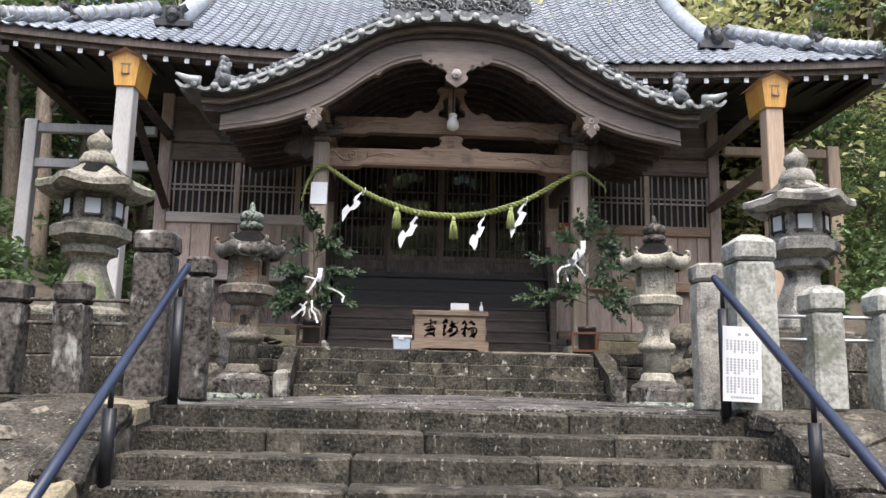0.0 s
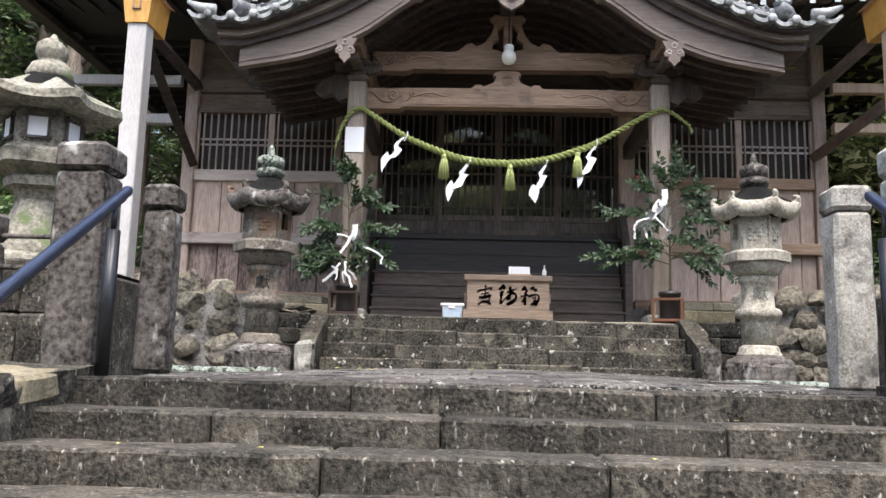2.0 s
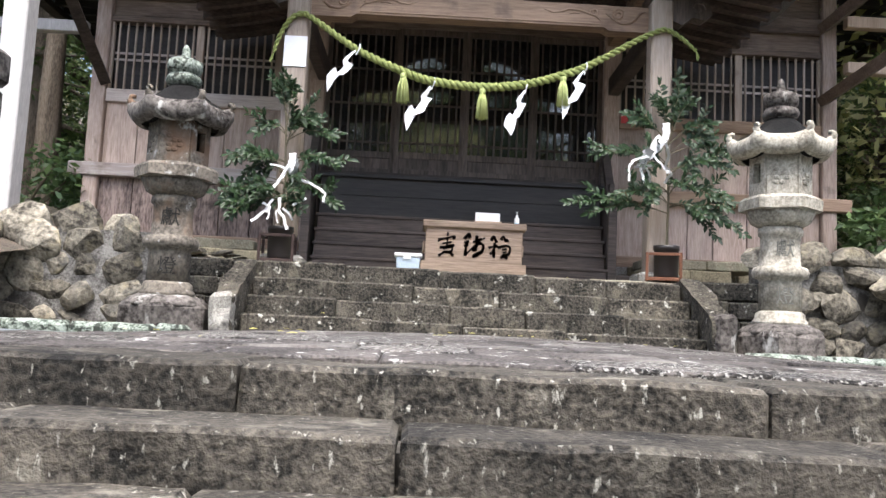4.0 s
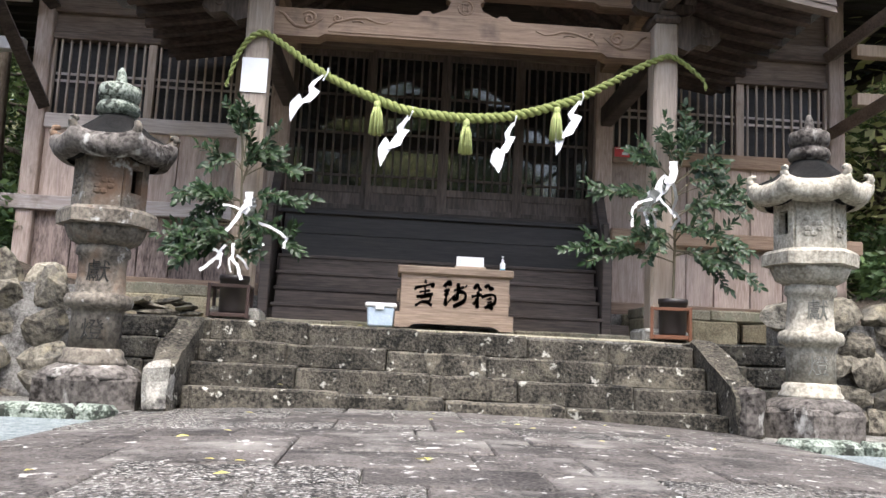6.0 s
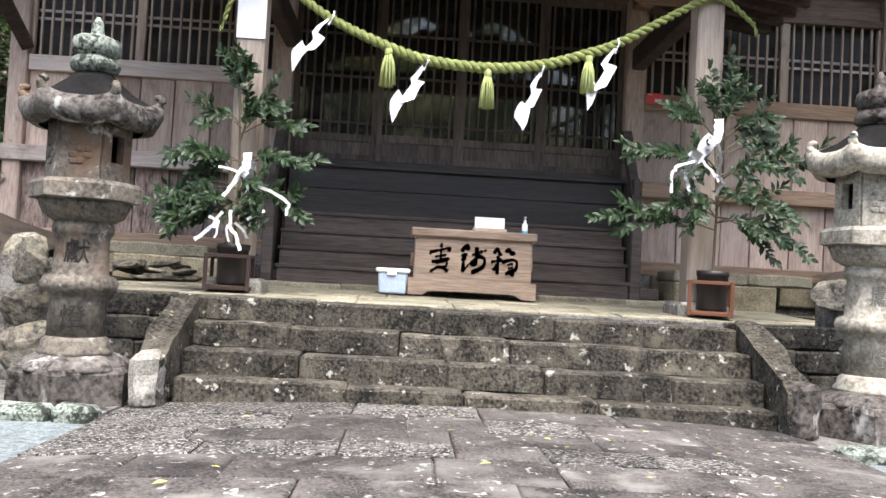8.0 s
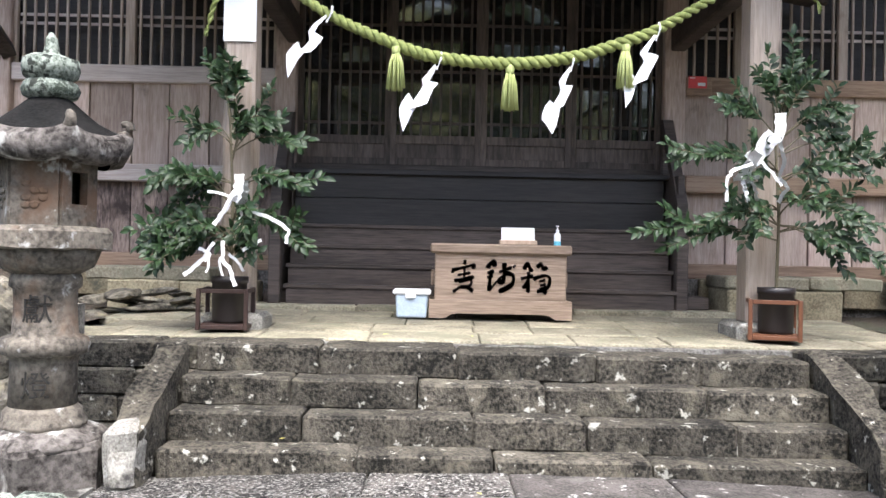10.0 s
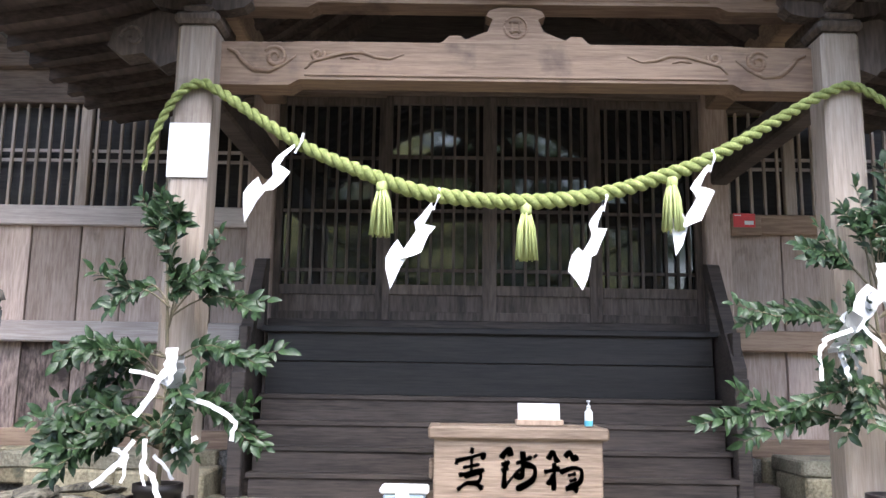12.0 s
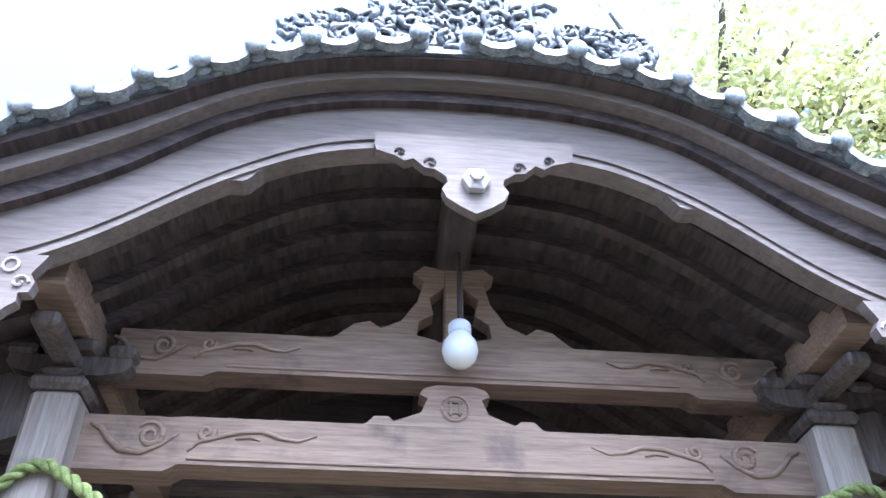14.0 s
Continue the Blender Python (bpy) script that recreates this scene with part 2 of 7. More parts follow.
M_TWIG = plain("twig_bark", (0.10, 0.085, 0.05), 0.9)
M_POT = plain("brown_black_pot", (0.014, 0.010, 0.009), 0.5)
M_STAND = plain("dark_brown_stand", (0.030, 0.014, 0.010), 0.55)
M_STANDRED = plain("red_brown_stand", (0.12, 0.046, 0.020), 0.5)
M_PLASTIC = plain("translucent_grey_plastic", (0.42, 0.50, 0.58), 0.4)
M_RED = plain("red_sticker", (0.62, 0.05, 0.05), 0.45)
M_GLOBE = plain("opal_glass", (0.80, 0.78, 0.72), 0.18, vary=0.03)
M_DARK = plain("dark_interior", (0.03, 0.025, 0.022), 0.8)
M_STEEL = plain("brushed_steel", (0.45, 0.45, 0.44), 0.4, metal=1.0)
M_BARK = mat("tree_bark", (0.07, 0.055, 0.04), (0.22, 0.18, 0.14), 0.95, 4, stretch=(1, 1, 0.2), bump=1.0, vary=0.2)


def leafy(name, c1, c2, trans=0.35):
    m, nt, ln = nodes_of(name)
    b = nt["Principled BSDF"]
    geo = nt.new("ShaderNodeNewGeometry")
    r = ramp(nt, [(0.0, c1), (1.0, c2)])
    ln.new(geo.outputs["Random Per Island"], r.inputs[0])
    ln.new(r.outputs[0], b.inputs["Base Color"])
    b.inputs["Roughness"].default_value = 0.5
    tr = nt.new("ShaderNodeBsdfTranslucent")
    ln.new(r.outputs[0], tr.inputs[0])
    mx = nt.new("ShaderNodeMixShader")
    mx.inputs[0].default_value = trans
    ln.new(b.outputs[0], mx.inputs[1])
    ln.new(tr.outputs[0], mx.inputs[2])
    ln.new(mx.outputs[0], nt["Material Output"].inputs[0])
    return m


M_FOLIAGE = leafy("evergreen_foliage", (0.03, 0.06, 0.02), (0.17, 0.235, 0.075), 0.4)
# direct sun on these trees is put into the pale leaf colour
M_FOLIAGE_SUNLIT = leafy("sunlit_yellow_green_foliage", (0.36, 0.37, 0.13), (0.72, 0.70, 0.38), 0.55)
M_BUSH = leafy("shrub_foliage", (0.04, 0.08, 0.025), (0.14, 0.21, 0.07))


def glass(name):
    m, nt, ln = nodes_of(name)
    b = nt["Principled BSDF"]
    b.inputs["Base Color"].default_value = (0.02, 0.022, 0.022, 1)
    b.inputs["Roughness"].default_value = 0.04
    b.inputs["IOR"].default_value = 1.85
    n = nt.new("ShaderNodeTexNoise")
    n.inputs["Scale"].default_value = 3.0
    bp = nt.new("ShaderNodeBump")
    bp.inputs["Strength"].default_value, bp.inputs["Distance"].default_value = 0.05, 0.02
    ln.new(n.outputs[0], bp.inputs["Height"])
    ln.new(bp.outputs[0], b.inputs["Normal"])
    return m


M_GLASS = glass("dark_window_glass")
for m in (M_STEP, M_PLATSTEP, M_PAVE, M_PAVEROUGH):
    m.node_tree.nodes["Principled BSDF"].inputs["Specular IOR Level"].default_value = 0.25
# dry mossy stone has hardly any sheen
for m in (M_LANT_CAP, M_DKPOST, M_MORTAR, M_ROCK):
    m.node_tree.nodes["Principled BSDF"].inputs["Specular IOR Level"].default_value = 0.12

# ---- builders ----
from mathutils.geometry import tessellate_polygon


def thing(name, label, category, at=(0, 0, 0), rz=0, group="", kind=""):
    ob = new(name)
    ob.empty_display_size = 0.1
    ob.matrix_basis = pose(*at, 0, 0, rz)
    return tagged(ob, label, category, group, kind)


def part(name, bm, material, parent=None, label="", at=(0, 0, 0), smooth=False):
    me = bpy.data.meshes.new(name)
    bmesh.ops.recalc_face_normals(bm, faces=bm.faces)
    bm.to_mesh(me)
    bm.free()
    me.materials.append(material)
    if smooth:
        me.shade_smooth()
    ob = new(name, me)
    if parent is not None:
        ob.parent = parent
    ob.location = at
    return tagged(ob, label) if label else ob


def share(name, me, parent, m):
    ob = new(name, me)
    ob.parent = parent
    ob.matrix_basis = m
    return ob


def add_box(bm, x0, x1, y0, y1, z0, z1, bev=0.0, m=None):
    r = bmesh.ops.create_cube(bm, size=1)
    vs = r["verts"]
    bmesh.ops.transform(bm, matrix=Matrix.Translation(((x0 + x1) / 2, (y0 + y1) / 2, (z0 + z1) / 2)) @ Matrix.Diagonal((x1 - x0, y1 - y0, z1 - z0, 1)), verts=vs)
    if bev > 0:
        es = list({e for v in vs for e in v.link_edges})
        r2 = bmesh.ops.bevel(bm, geom=es, offset=bev, segments=1, affect="EDGES")
        vs = list({v for f in r2["faces"] for v in f.verts} | {v for v in vs if v.is_valid})
    if m is not None:
        bmesh.ops.transform(bm, matrix=m, verts=vs)
    return vs


def box(x0, x1, y0, y1, z0, z1, bev=0.008):
    bm = bmesh.new()
    add_box(bm, x0, x1, y0, y1, z0, z1, bev)
    return bm


def add_poly(bm, pts, y0, y1):
    """An outline in x and z, drawn out from y0 to y1."""
    a = [bm.verts.new((x, y0, z)) for x, z in pts]
    b = [bm.verts.new((x, y1, z)) for x, z in pts]
    for tri in tessellate_polygon([[Vector((x, z, 0)) for x, z in pts]]):
        bm.faces.new([a[i] for i in tri])
        bm.faces.new([b[i] for i in reversed(tri)])
    n = len(pts)
    for i in range(n):
        bm.faces.new((a[i], b[i], b[(i + 1) % n], a[(i + 1) % n]))


def poly(pts, y0, y1):
    bm = bmesh.new()
    add_poly(bm, pts, y0, y1)
    return bm


def add_strip(bm, upper, lower, y0, y1):
    """A band between two curves of x and z, drawn out from y0 to y1."""
    rows = []
    for (xa, za), (xb, zb) in zip(upper, lower):
        rows.append([bm.verts.new(p) for p in ((xa, y0, za), (xb, y0, zb), (xb, y1, zb), (xa, y1, za))])
    for p, q in zip(rows, rows[1:]):
        for i in range(4):
            bm.faces.new((p[i], p[(i + 1) % 4], q[(i + 1) % 4], q[i]))
    bm.faces.new(rows[0])
    bm.faces.new(rows[-1][::-1])


def strip(upper, lower, y0, y1):
    bm = bmesh.new()
    add_strip(bm, upper, lower, y0, y1)
    return bm


def add_lathe(bm, profile, seg=24, squash=None, at=(0, 0, 0), turn=0.0, closed=True):
    """A turned body: profile of radius and height. squash(angle, r, z) may reshape it."""
    rings = []
    for r, z in profile:
        ring = []
        for i in range(seg):
            a = 2 * math.pi * i / seg + turn
            rr, zz = (r, z) if squash is None else squash(a, r, z)
            ring.append(bm.verts.new((at[0] + rr * math.cos(a), at[1] + rr * math.sin(a), at[2] + zz)))
        rings.append(ring)
    for p, q in zip(rings, rings[1:]):
        for i in range(seg):
            bm.faces.new((p[i], p[(i + 1) % seg], q[(i + 1) % seg], q[i]))
    if closed:
        bm.faces.new(rings[0][::-1])
        bm.faces.new(rings[-1])


def lathe(profile, seg=24, squash=None, at=(0, 0, 0), turn=0.0, closed=True):
    bm = bmesh.new()
    add_lathe(bm, profile, seg, squash, at, turn, closed)
    return bm


def add_tube(bm, pts, radius, seg=8, radii=None):
    pts = [Vector(p) for p in pts]
    rings = []
    for i, p in enumerate(pts):
        d = (pts[min(i + 1, len(pts) - 1)] - pts[max(i - 1, 0)]).normalized()
        u = d.cross(Vector((0.31, 0.17, 0.93))).normalized()
        v = d.cross(u)
        r = radii[i] if radii else radius
        rings.append([bm.verts.new(p + r * (math.cos(2 * math.pi * k / seg) * u + math.sin(2 * math.pi * k / seg) * v)) for k in range(seg)])
    for p, q in zip(rings, rings[1:]):
        for k in range(seg):
            bm.faces.new((p[k], p[(k + 1) % seg], q[(k + 1) % seg], q[k]))
    bm.faces.new(rings[0][::-1])
    bm.faces.new(rings[-1])


def tube(pts, radius, seg=8, radii=None):
    bm = bmesh.new()
    add_tube(bm, pts, radius, seg, radii)
    return bm


def rough_up(bm, amount, freq=3.0, seed=0.0, cuts=0):
    if cuts:
        bmesh.ops.subdivide_edges(bm, edges=list(bm.edges), cuts=cuts, use_grid_fill=True)
    for v in bm.verts:
        v.co += amount * noise.noise_vector(v.co * freq + Vector((seed, seed * 1.7, seed * 0.6)))
    return bm


def curve_at(knots, d):
    """A smooth curve through a few knots of d and height."""
    k = list(knots)
    for i in range(len(k) - 1):
        if d <= k[i + 1][0] or i == len(k) - 2:
            x0, z0 = k[i]
            x1, z1 = k[i + 1]
            h = x1 - x0
            def slope(j):
                if j == 0:
                    return 0.0
                if j == len(k) - 1:
                    return (k[j][1] - k[j - 1][1]) / (k[j][0] - k[j - 1][0])
                return (k[j + 1][1] - k[j - 1][1]) / (k[j + 1][0] - k[j - 1][0])
            t = (d - x0) / h
            m0, m1 = slope(i) * h, slope(i + 1) * h
            return (2 * t**3 - 3 * t**2 + 1) * z0 + (t**3 - 2 * t**2 + t) * m0 + (-2 * t**3 + 3 * t**2) * z1 + (t**3 - t**2) * m1

# ---- ground ----
CX = 0.57                      # the axis of the shrine
rnd = random.Random(4)


def sheet(x0, x1, y0, y1, n, height):
    bm = bmesh.new()
    g = [[bm.verts.new((x0 + (x1 - x0) * i / n, y0 + (y1 - y0) * j / n, height(x0 + (x1 - x0) * i / n, y0 + (y1 - y0) * j / n))) for i in range(n + 1)] for j in range(n + 1)]
    for j in range(n):
        for i in range(n):
            bm.faces.new((g[j][i], g[j][i + 1], g[j + 1][i + 1], g[j + 1][i]))
    return bm


def hill(x, y):
    side = max(0.0, abs(x - CX) - 9.0)
    back = max(0.0, y - 15.0)
    z = -0.02 + (-0.3 if y < 5.2 else -0.9)
    z += 0.0 if y < 5.5 else 0.30 * side
    z += 0.30 * back + 0.25 * noise.noise(Vector((x * 0.15, y * 0.15, 0)))
    return min(z, 16.0)


ground = part("ground", sheet(-400, 400, -400, 400, 160, lambda x, y: hill(x, y) - 0.3), M_EARTH, smooth=True)
tagged(ground, "dark forest earth with leaf litter", "ground", kind="structure")
lower = part("pavement", box(-5.5, 6.5, -14.0, 2.75, -0.25, 0.0, 0.0), M_PAVE)
tagged(lower, "grey paved approach below the stone steps", "pavement", kind="structure")
terrace = part("terrace", box(-11.0, 12.0, 5.62, 30.0, -1.5, 1.395, 0.0), M_GRAVEL)
tagged(terrace, "pale blue-grey gravel court", "gravel", kind="structure")


def bed_height(x, y):
    return 2.02 + 0.06 * noise.noise(Vector((x, y, 2.0))) + 0.22 * max(0.0, abs(x - CX) - 3.2) + 0.02 * max(0, y - 6.5)


for name, xa, xb, lab in (("garden_bed", -9.0, -2.0, "raised stony earth bed behind the fence"), ("garden_bed", 2.95, 10.0, "raised earth bed behind the stone fence")):
    bed = part(name, sheet(xa, xb, 6.05, 7.3, 24, bed_height), M_EARTH, smooth=True)
    tagged(bed, lab, "ground", kind="structure")
for xa, xb in ((-11.0, -2.2), (3.4, 12.0)):
    bed = part("hall_ground", sheet(xa, xb, 10.5, 20.0, 24, lambda x, y: 2.08 + 0.03 * noise.noise(Vector((x, y, 5.0))) + 0.22 * max(0.0, abs(x - CX) - 3.6)), M_EARTH, smooth=True)
    tagged(bed, "bare earth beside the hall", "ground", kind="structure")


# ---- stone blocks, shared by a few meshes ----
BLOCKS = {}


def block_mesh(w, d, h, material, kind=0, bev=0.014, amount=0.011):
    key = (round(w, 2), round(d, 2), round(h, 2), material.name, kind)
    if key not in BLOCKS:
        bm = bmesh.new()
        r = bmesh.ops.create_cube(bm, size=1)
        bmesh.ops.transform(bm, matrix=Matrix.Diagonal((w - 0.006, d, h, 1)), verts=r["verts"])
        long = [e for e in bm.edges if abs((e.verts[0].co - e.verts[1].co).x) > 0.6 * w]
        if w > 0.35:
            bmesh.ops.subdivide_edges(bm, edges=long, cuts=max(2, int(w / 0.16)), use_grid_fill=True)
        bmesh.ops.bevel(bm, geom=[e for e in bm.edges if e.is_manifold and e.calc_face_angle() > 0.8], offset=bev, segments=1, affect="EDGES")
        rough_up(bm, amount, 7.0, 3.1 * kind + w)
        me = bpy.data.meshes.new("stone_block")
        bm.to_mesh(me)
        bm.free()
        me.materials.append(material)
        BLOCKS[key] = me
    return BLOCKS[key]


def course(name, parent, x0, x1, y0, y1, z0, z1, material, mean=1.0, seed=0, bev=0.014, skew=0.0):
    """A row of cut stones between x0 and x1. skew: how much the right end lies lower."""
    r = random.Random(seed)
    x = x0
    while x < x1 - 0.02:
        w = round(mean * r.uniform(0.7, 1.3), 1)
        if x + w > x1 - 0.3 * mean:
            w = x1 - x
        c = x + w / 2
        dz = -skew * (c - x0) / (x1 - x0)
        share(name, block_mesh(w, y1 - y0, z1 - z0, material, r.randrange(2), bev), parent,
              pose(c, (y0 + y1) / 2 + r.uniform(-0.006, 0.006), (z0 + z1) / 2 + dz + r.uniform(-0.004, 0.004), 0, 0, 0))
        x += w


def row_of_treads():
    tops = [(5.21, 1.405), (4.88, 1.285), (4.54, 1.163), (4.20, 1.04)]
    while tops[-1][1] > 0.2:
        tops.append((tops[-1][0] - 0.30, tops[-1][1] - 0.17))
    return tops


steps = thing("stone_steps", "broad weathered grey stone steps blotched with white lichen", "steps", kind="structure")
for k, (y, z) in enumerate(row_of_treads()):
    course("step_stone", steps, -1.56, 2.30, y, y + 0.5, z - 0.17, z, M_STEP, 1.05, 20 + k)
bm = bmesh.new()
for y, z in row_of_treads():
    add_box(bm, -1.5, 2.25, y + 0.12, 5.75, -0.2, z - 0.05)
part("core", bm, M_MORTAR, steps)

# ---- the landing, slightly crowned ----
def crown(x, y):
    u = (x - CX) / 2.0
    return 1.402 + 0.025 * min(1.0, max(0.0, (y - 5.6) / 0.8)) + 0.07 * max(0.0, 1 - u * u) * min(1.0, max(0.0, (y - 5.3) / 2.5))


landing = thing("landing", "worn grey paving stones with white lichen patches", "pavement", kind="structure")
part("bedding", sheet(-1.47, 2.44, 5.65, 9.62, 24, lambda x, y: crown(x, y) - 0.02), M_MORTAR, landing)
y = 5.68
k = 0
while y < 9.6:
    d = round(rnd.uniform(0.26, 0.42), 2)
    d = min(d, 9.62 - y) if 9.62 - y - d > 0.2 else 9.62 - y
    x = -1.45
    while x < 2.40:
        w = rnd.choice((0.4, 0.5, 0.6, 0.7, 0.8))
        if x + w > 2.15:
            w = round(2.42 - x, 2)
        cx0, cy0 = x + w / 2, y + d / 2
        tilt = (crown(cx0 + 0.1, cy0) - crown(cx0 - 0.1, cy0)) / 0.2
        tily = (crown(cx0, cy0 + 0.1) - crown(cx0, cy0 - 0.1)) / 0.2
        me = block_mesh(w, round(d, 2) - 0.010, 0.12, M_PAVEROUGH if rnd.random() < 0.42 else M_PAVE, rnd.randrange(2), 0.008, 0.006)
        share("paving_stone", me, landing, Matrix.Translation((cx0, cy0, crown(cx0, cy0) - 0.058 + rnd.uniform(-0.002, 0.002))) @ Euler((math.atan(tily) + radians(rnd.uniform(-.2, .2)), -math.atan(tilt), radians(rnd.uniform(-1, 1)))).to_matrix().to_4x4())
        x += w
    y += d
    k += 1
for xa, xb, ya in ((-4.4, -1.47, 9.05), (2.44, 5.6, 8.95)):
    curb = thing("kerb", "low mossy kerb stones beside the gravel", "kerb", kind="structure")
    course("kerb_stone", curb, xa, xb, ya, ya + 0.16, 1.34, 1.475, M_KERB, 0.55, int(10 + ya * 10), 0.03)
    patch = part("court_edge", box(xa, xb, ya + 0.1, 10.3, 1.3, 1.43, 0.0), M_MORTAR)
    tagged(patch, "damp grey ground at the foot of the stone wall", "ground", kind="structure")

# ---- sloping cheek walls beside the steps, and the fence walls ----
for side, xa, xb in ((-1, -2.25, -1.48), (1, 2.14, 3.1)):
    cheek = thing("cheek_wall", "sloping rubble cheek wall with yellow lichen beside the steps", "wall", kind="structure")
    pts = [(5.35, 1.46), (4.9, 1.40), (2.3, 0.30), (2.3, -0.3), (5.6, -0.3), (5.6, 1.46)]
    bm = bmesh.new()
    a = [bm.verts.new((xa, y, z)) for y, z in pts]
    b = [bm.verts.new((xb, y, z)) for y, z in pts]
    bm.faces.new(a)
    bm.faces.new(b)
    for i in range(len(pts)):
        bm.faces.new((a[i], a[(i + 1) % 6], b[(i + 1) % 6], b[i]))
    rough_up(bm, 0.03, 2.0, side, 6)
    part("slope", bm, M_STEP, cheek)
    # a rough edging beside the steps
    for k in range(8):
        y0 = 5.05 - 0.36 * k
        z0 = 1.40 - max(0.0, 4.9 - y0) * 0.423
        bm = bmesh.new()
        add_box(bm, -0.13, 0.13, -0.18, 0.18, -0.07, 0.05, 0.02)
        rough_up(bm, 0.04, 5.0, k + side, 2)
        ob = part("edge_stone", bm, M_YSTONE if side < 0 and k in (0, 3) else M_STEP, cheek)
        ob.matrix_basis = pose((xb - 0.12) if side < 0 else (xa + 0.12), y0 - 0.1, z0 - 0.03, 23 if k else 5, rnd.uniform(-5, 5), rnd.uniform(-6, 6))


def rock_mesh(seed, material):
    bm = bmesh.new()
    bmesh.ops.create_icosphere(bm, subdivisions=2, radius=0.5)
    r = random.Random(seed)
    for k in range(11):
        n = Vector((r.gauss(0, 1), r.gauss(0, 1), r.gauss(0, 1))).normalized()
        lim = r.uniform(0.26, 0.42)
        for v in bm.verts:
            e = v.co.dot(n) - lim
            if e > 0:
                v.co -= n * e
    rough_up(bm, 0.035, 4.0, seed)
    me = bpy.data.meshes.new("rock")
    bm.to_mesh(me)
    bm.free()
    me.materials.append(material)
    return me


ROCKS = [rock_mesh(s, M_ROCK) for s in range(9)]


def rubble(parent, x0, x1, y, z0, z1, seed, size=0.30, lean=0.08, deep=0.36):
    """Uneven field rocks stacked in the face of a wall."""
    r = random.Random(seed)
    z = z0
    while z < z1 - 0.05:
        h = size * r.uniform(0.6, 0.95)
        x = x0 - r.uniform(0, 0.2)
        while x < x1:
            w = size * r.uniform(0.75, 1.8)
            hh = h * r.uniform(0.9, 1.3)
            share("rock", r.choice(ROCKS), parent,
                  pose(x + w / 2, y + lean * (z - z0) + r.uniform(-0.02, 0.05), min(z + h / 2, z1 - hh * 0.36) + r.uniform(-0.04, 0.04), r.uniform(-15, 15), r.uniform(-22, 22), r.choice((0, 180)) + r.uniform(-20, 20)) @ Matrix.Diagonal((w * 1.4, deep, hh * 1.45, 1)))
            x += w
        z += h


for side, xc in ((-1, -2.0), (1, 2.68)):
    heap = thing("cheek_rubble", "mottled grey rubble set in the sloping cheek wall", "rubble", kind="structure")
    for k in range(34):
        y0 = rnd.uniform(2.5, 5.2)
        z0 = 1.38 - max(0.0, 4.9 - y0) * 0.423
        w = rnd.uniform(0.22, 0.46)
        share("rock", ROCKS[k % 9], heap, pose(xc + rnd.uniform(-0.26, 0.26), y0, z0 - 0.07, 23 + rnd.uniform(-12, 12), rnd.uniform(-12, 12), rnd.uniform(0, 360)) @ Matrix.Diagonal((w, w * 0.8, 0.24, 1)))
for side, xa, xb in ((-1, -8.0, -1.62), (1, 2.2, 8.6)):
    low = thing("fence_wall", "low rubble wall capped with cut stone under the fence", "wall", kind="structure")
    part("backing", box(xa, xb, 5.35, 5.62, -0.5, 1.30, 0.0), M_MORTAR, low)
    rubble(low, xa if side < 0 else 2.9, -2.1 if side < 0 else xb, 5.34, 0.0, 1.25, 31 + side, 0.42, 0.0)
    course("cap_stone", low, xa, xb, 5.22, 5.62, 1.24, 1.45, M_STEP, 0.9, 41 + side)
    bedw = thing("bed_wall", "dark cut-stone wall holding the raised bed", "wall", kind="structure")
    bx0, bx1 = (-8.0, -1.95) if side < 0 else (2.72, 8.6)
    course("wall_stone", bedw, bx0, bx1, 6.0, 6.3, 1.40, 1.72, M_STEP, 0.6, 51 + side)
    course("wall_stone", bedw, bx0, bx1, 6.02, 6.3, 1.72, 2.02, M_STEP, 0.55, 53 + side)
    part("return_wall", box(bx0 if side > 0 else bx1 - 0.25, bx0 + 0.25 if side > 0 else bx1, 6.3, 7.3, 1.38, 2.0, 0.02), M_STEP, bedw)

# ---- the shrine platform and its steps ----
platform = thing("platform", "pale yellowish stone platform in front of the hall", "platform", kind="structure")
PT = 2.055
part("core", box(-2.75, 3.95, 10.5, 15.0, 1.3, PT - 0.02, 0.0), M_MORTAR, platform)
psteps = thing("platform_steps", "four mossy dark stone steps with white lichen spots", "steps", kind="structure")
for k in range(4):
    y0 = 10.18 - 0.205 * (3 - k)
    z1 = PT - 0.152 * (3 - k)
    wide = 0.0 if k == 3 else 0.02
    course("step_stone", psteps, -1.20 - wide, 2.34 + wide, y0, y0 + 0.42, z1 - 0.165, z1, M_PLATSTEP, 0.8, 70 + k, skew=0.05)
for xa, xb, sd in ((-2.06, -1.2, 1), (2.36, 3.1, 2)):
    for k in range(4):
        course("wall_stone", psteps, xa, xb, 10.2 + 0.012 * k, 10.55, 1.42 + 0.158 * k, 1.575 + 0.158 * k, M_PLATSTEP, 0.5, 80 + 10 * sd + k)
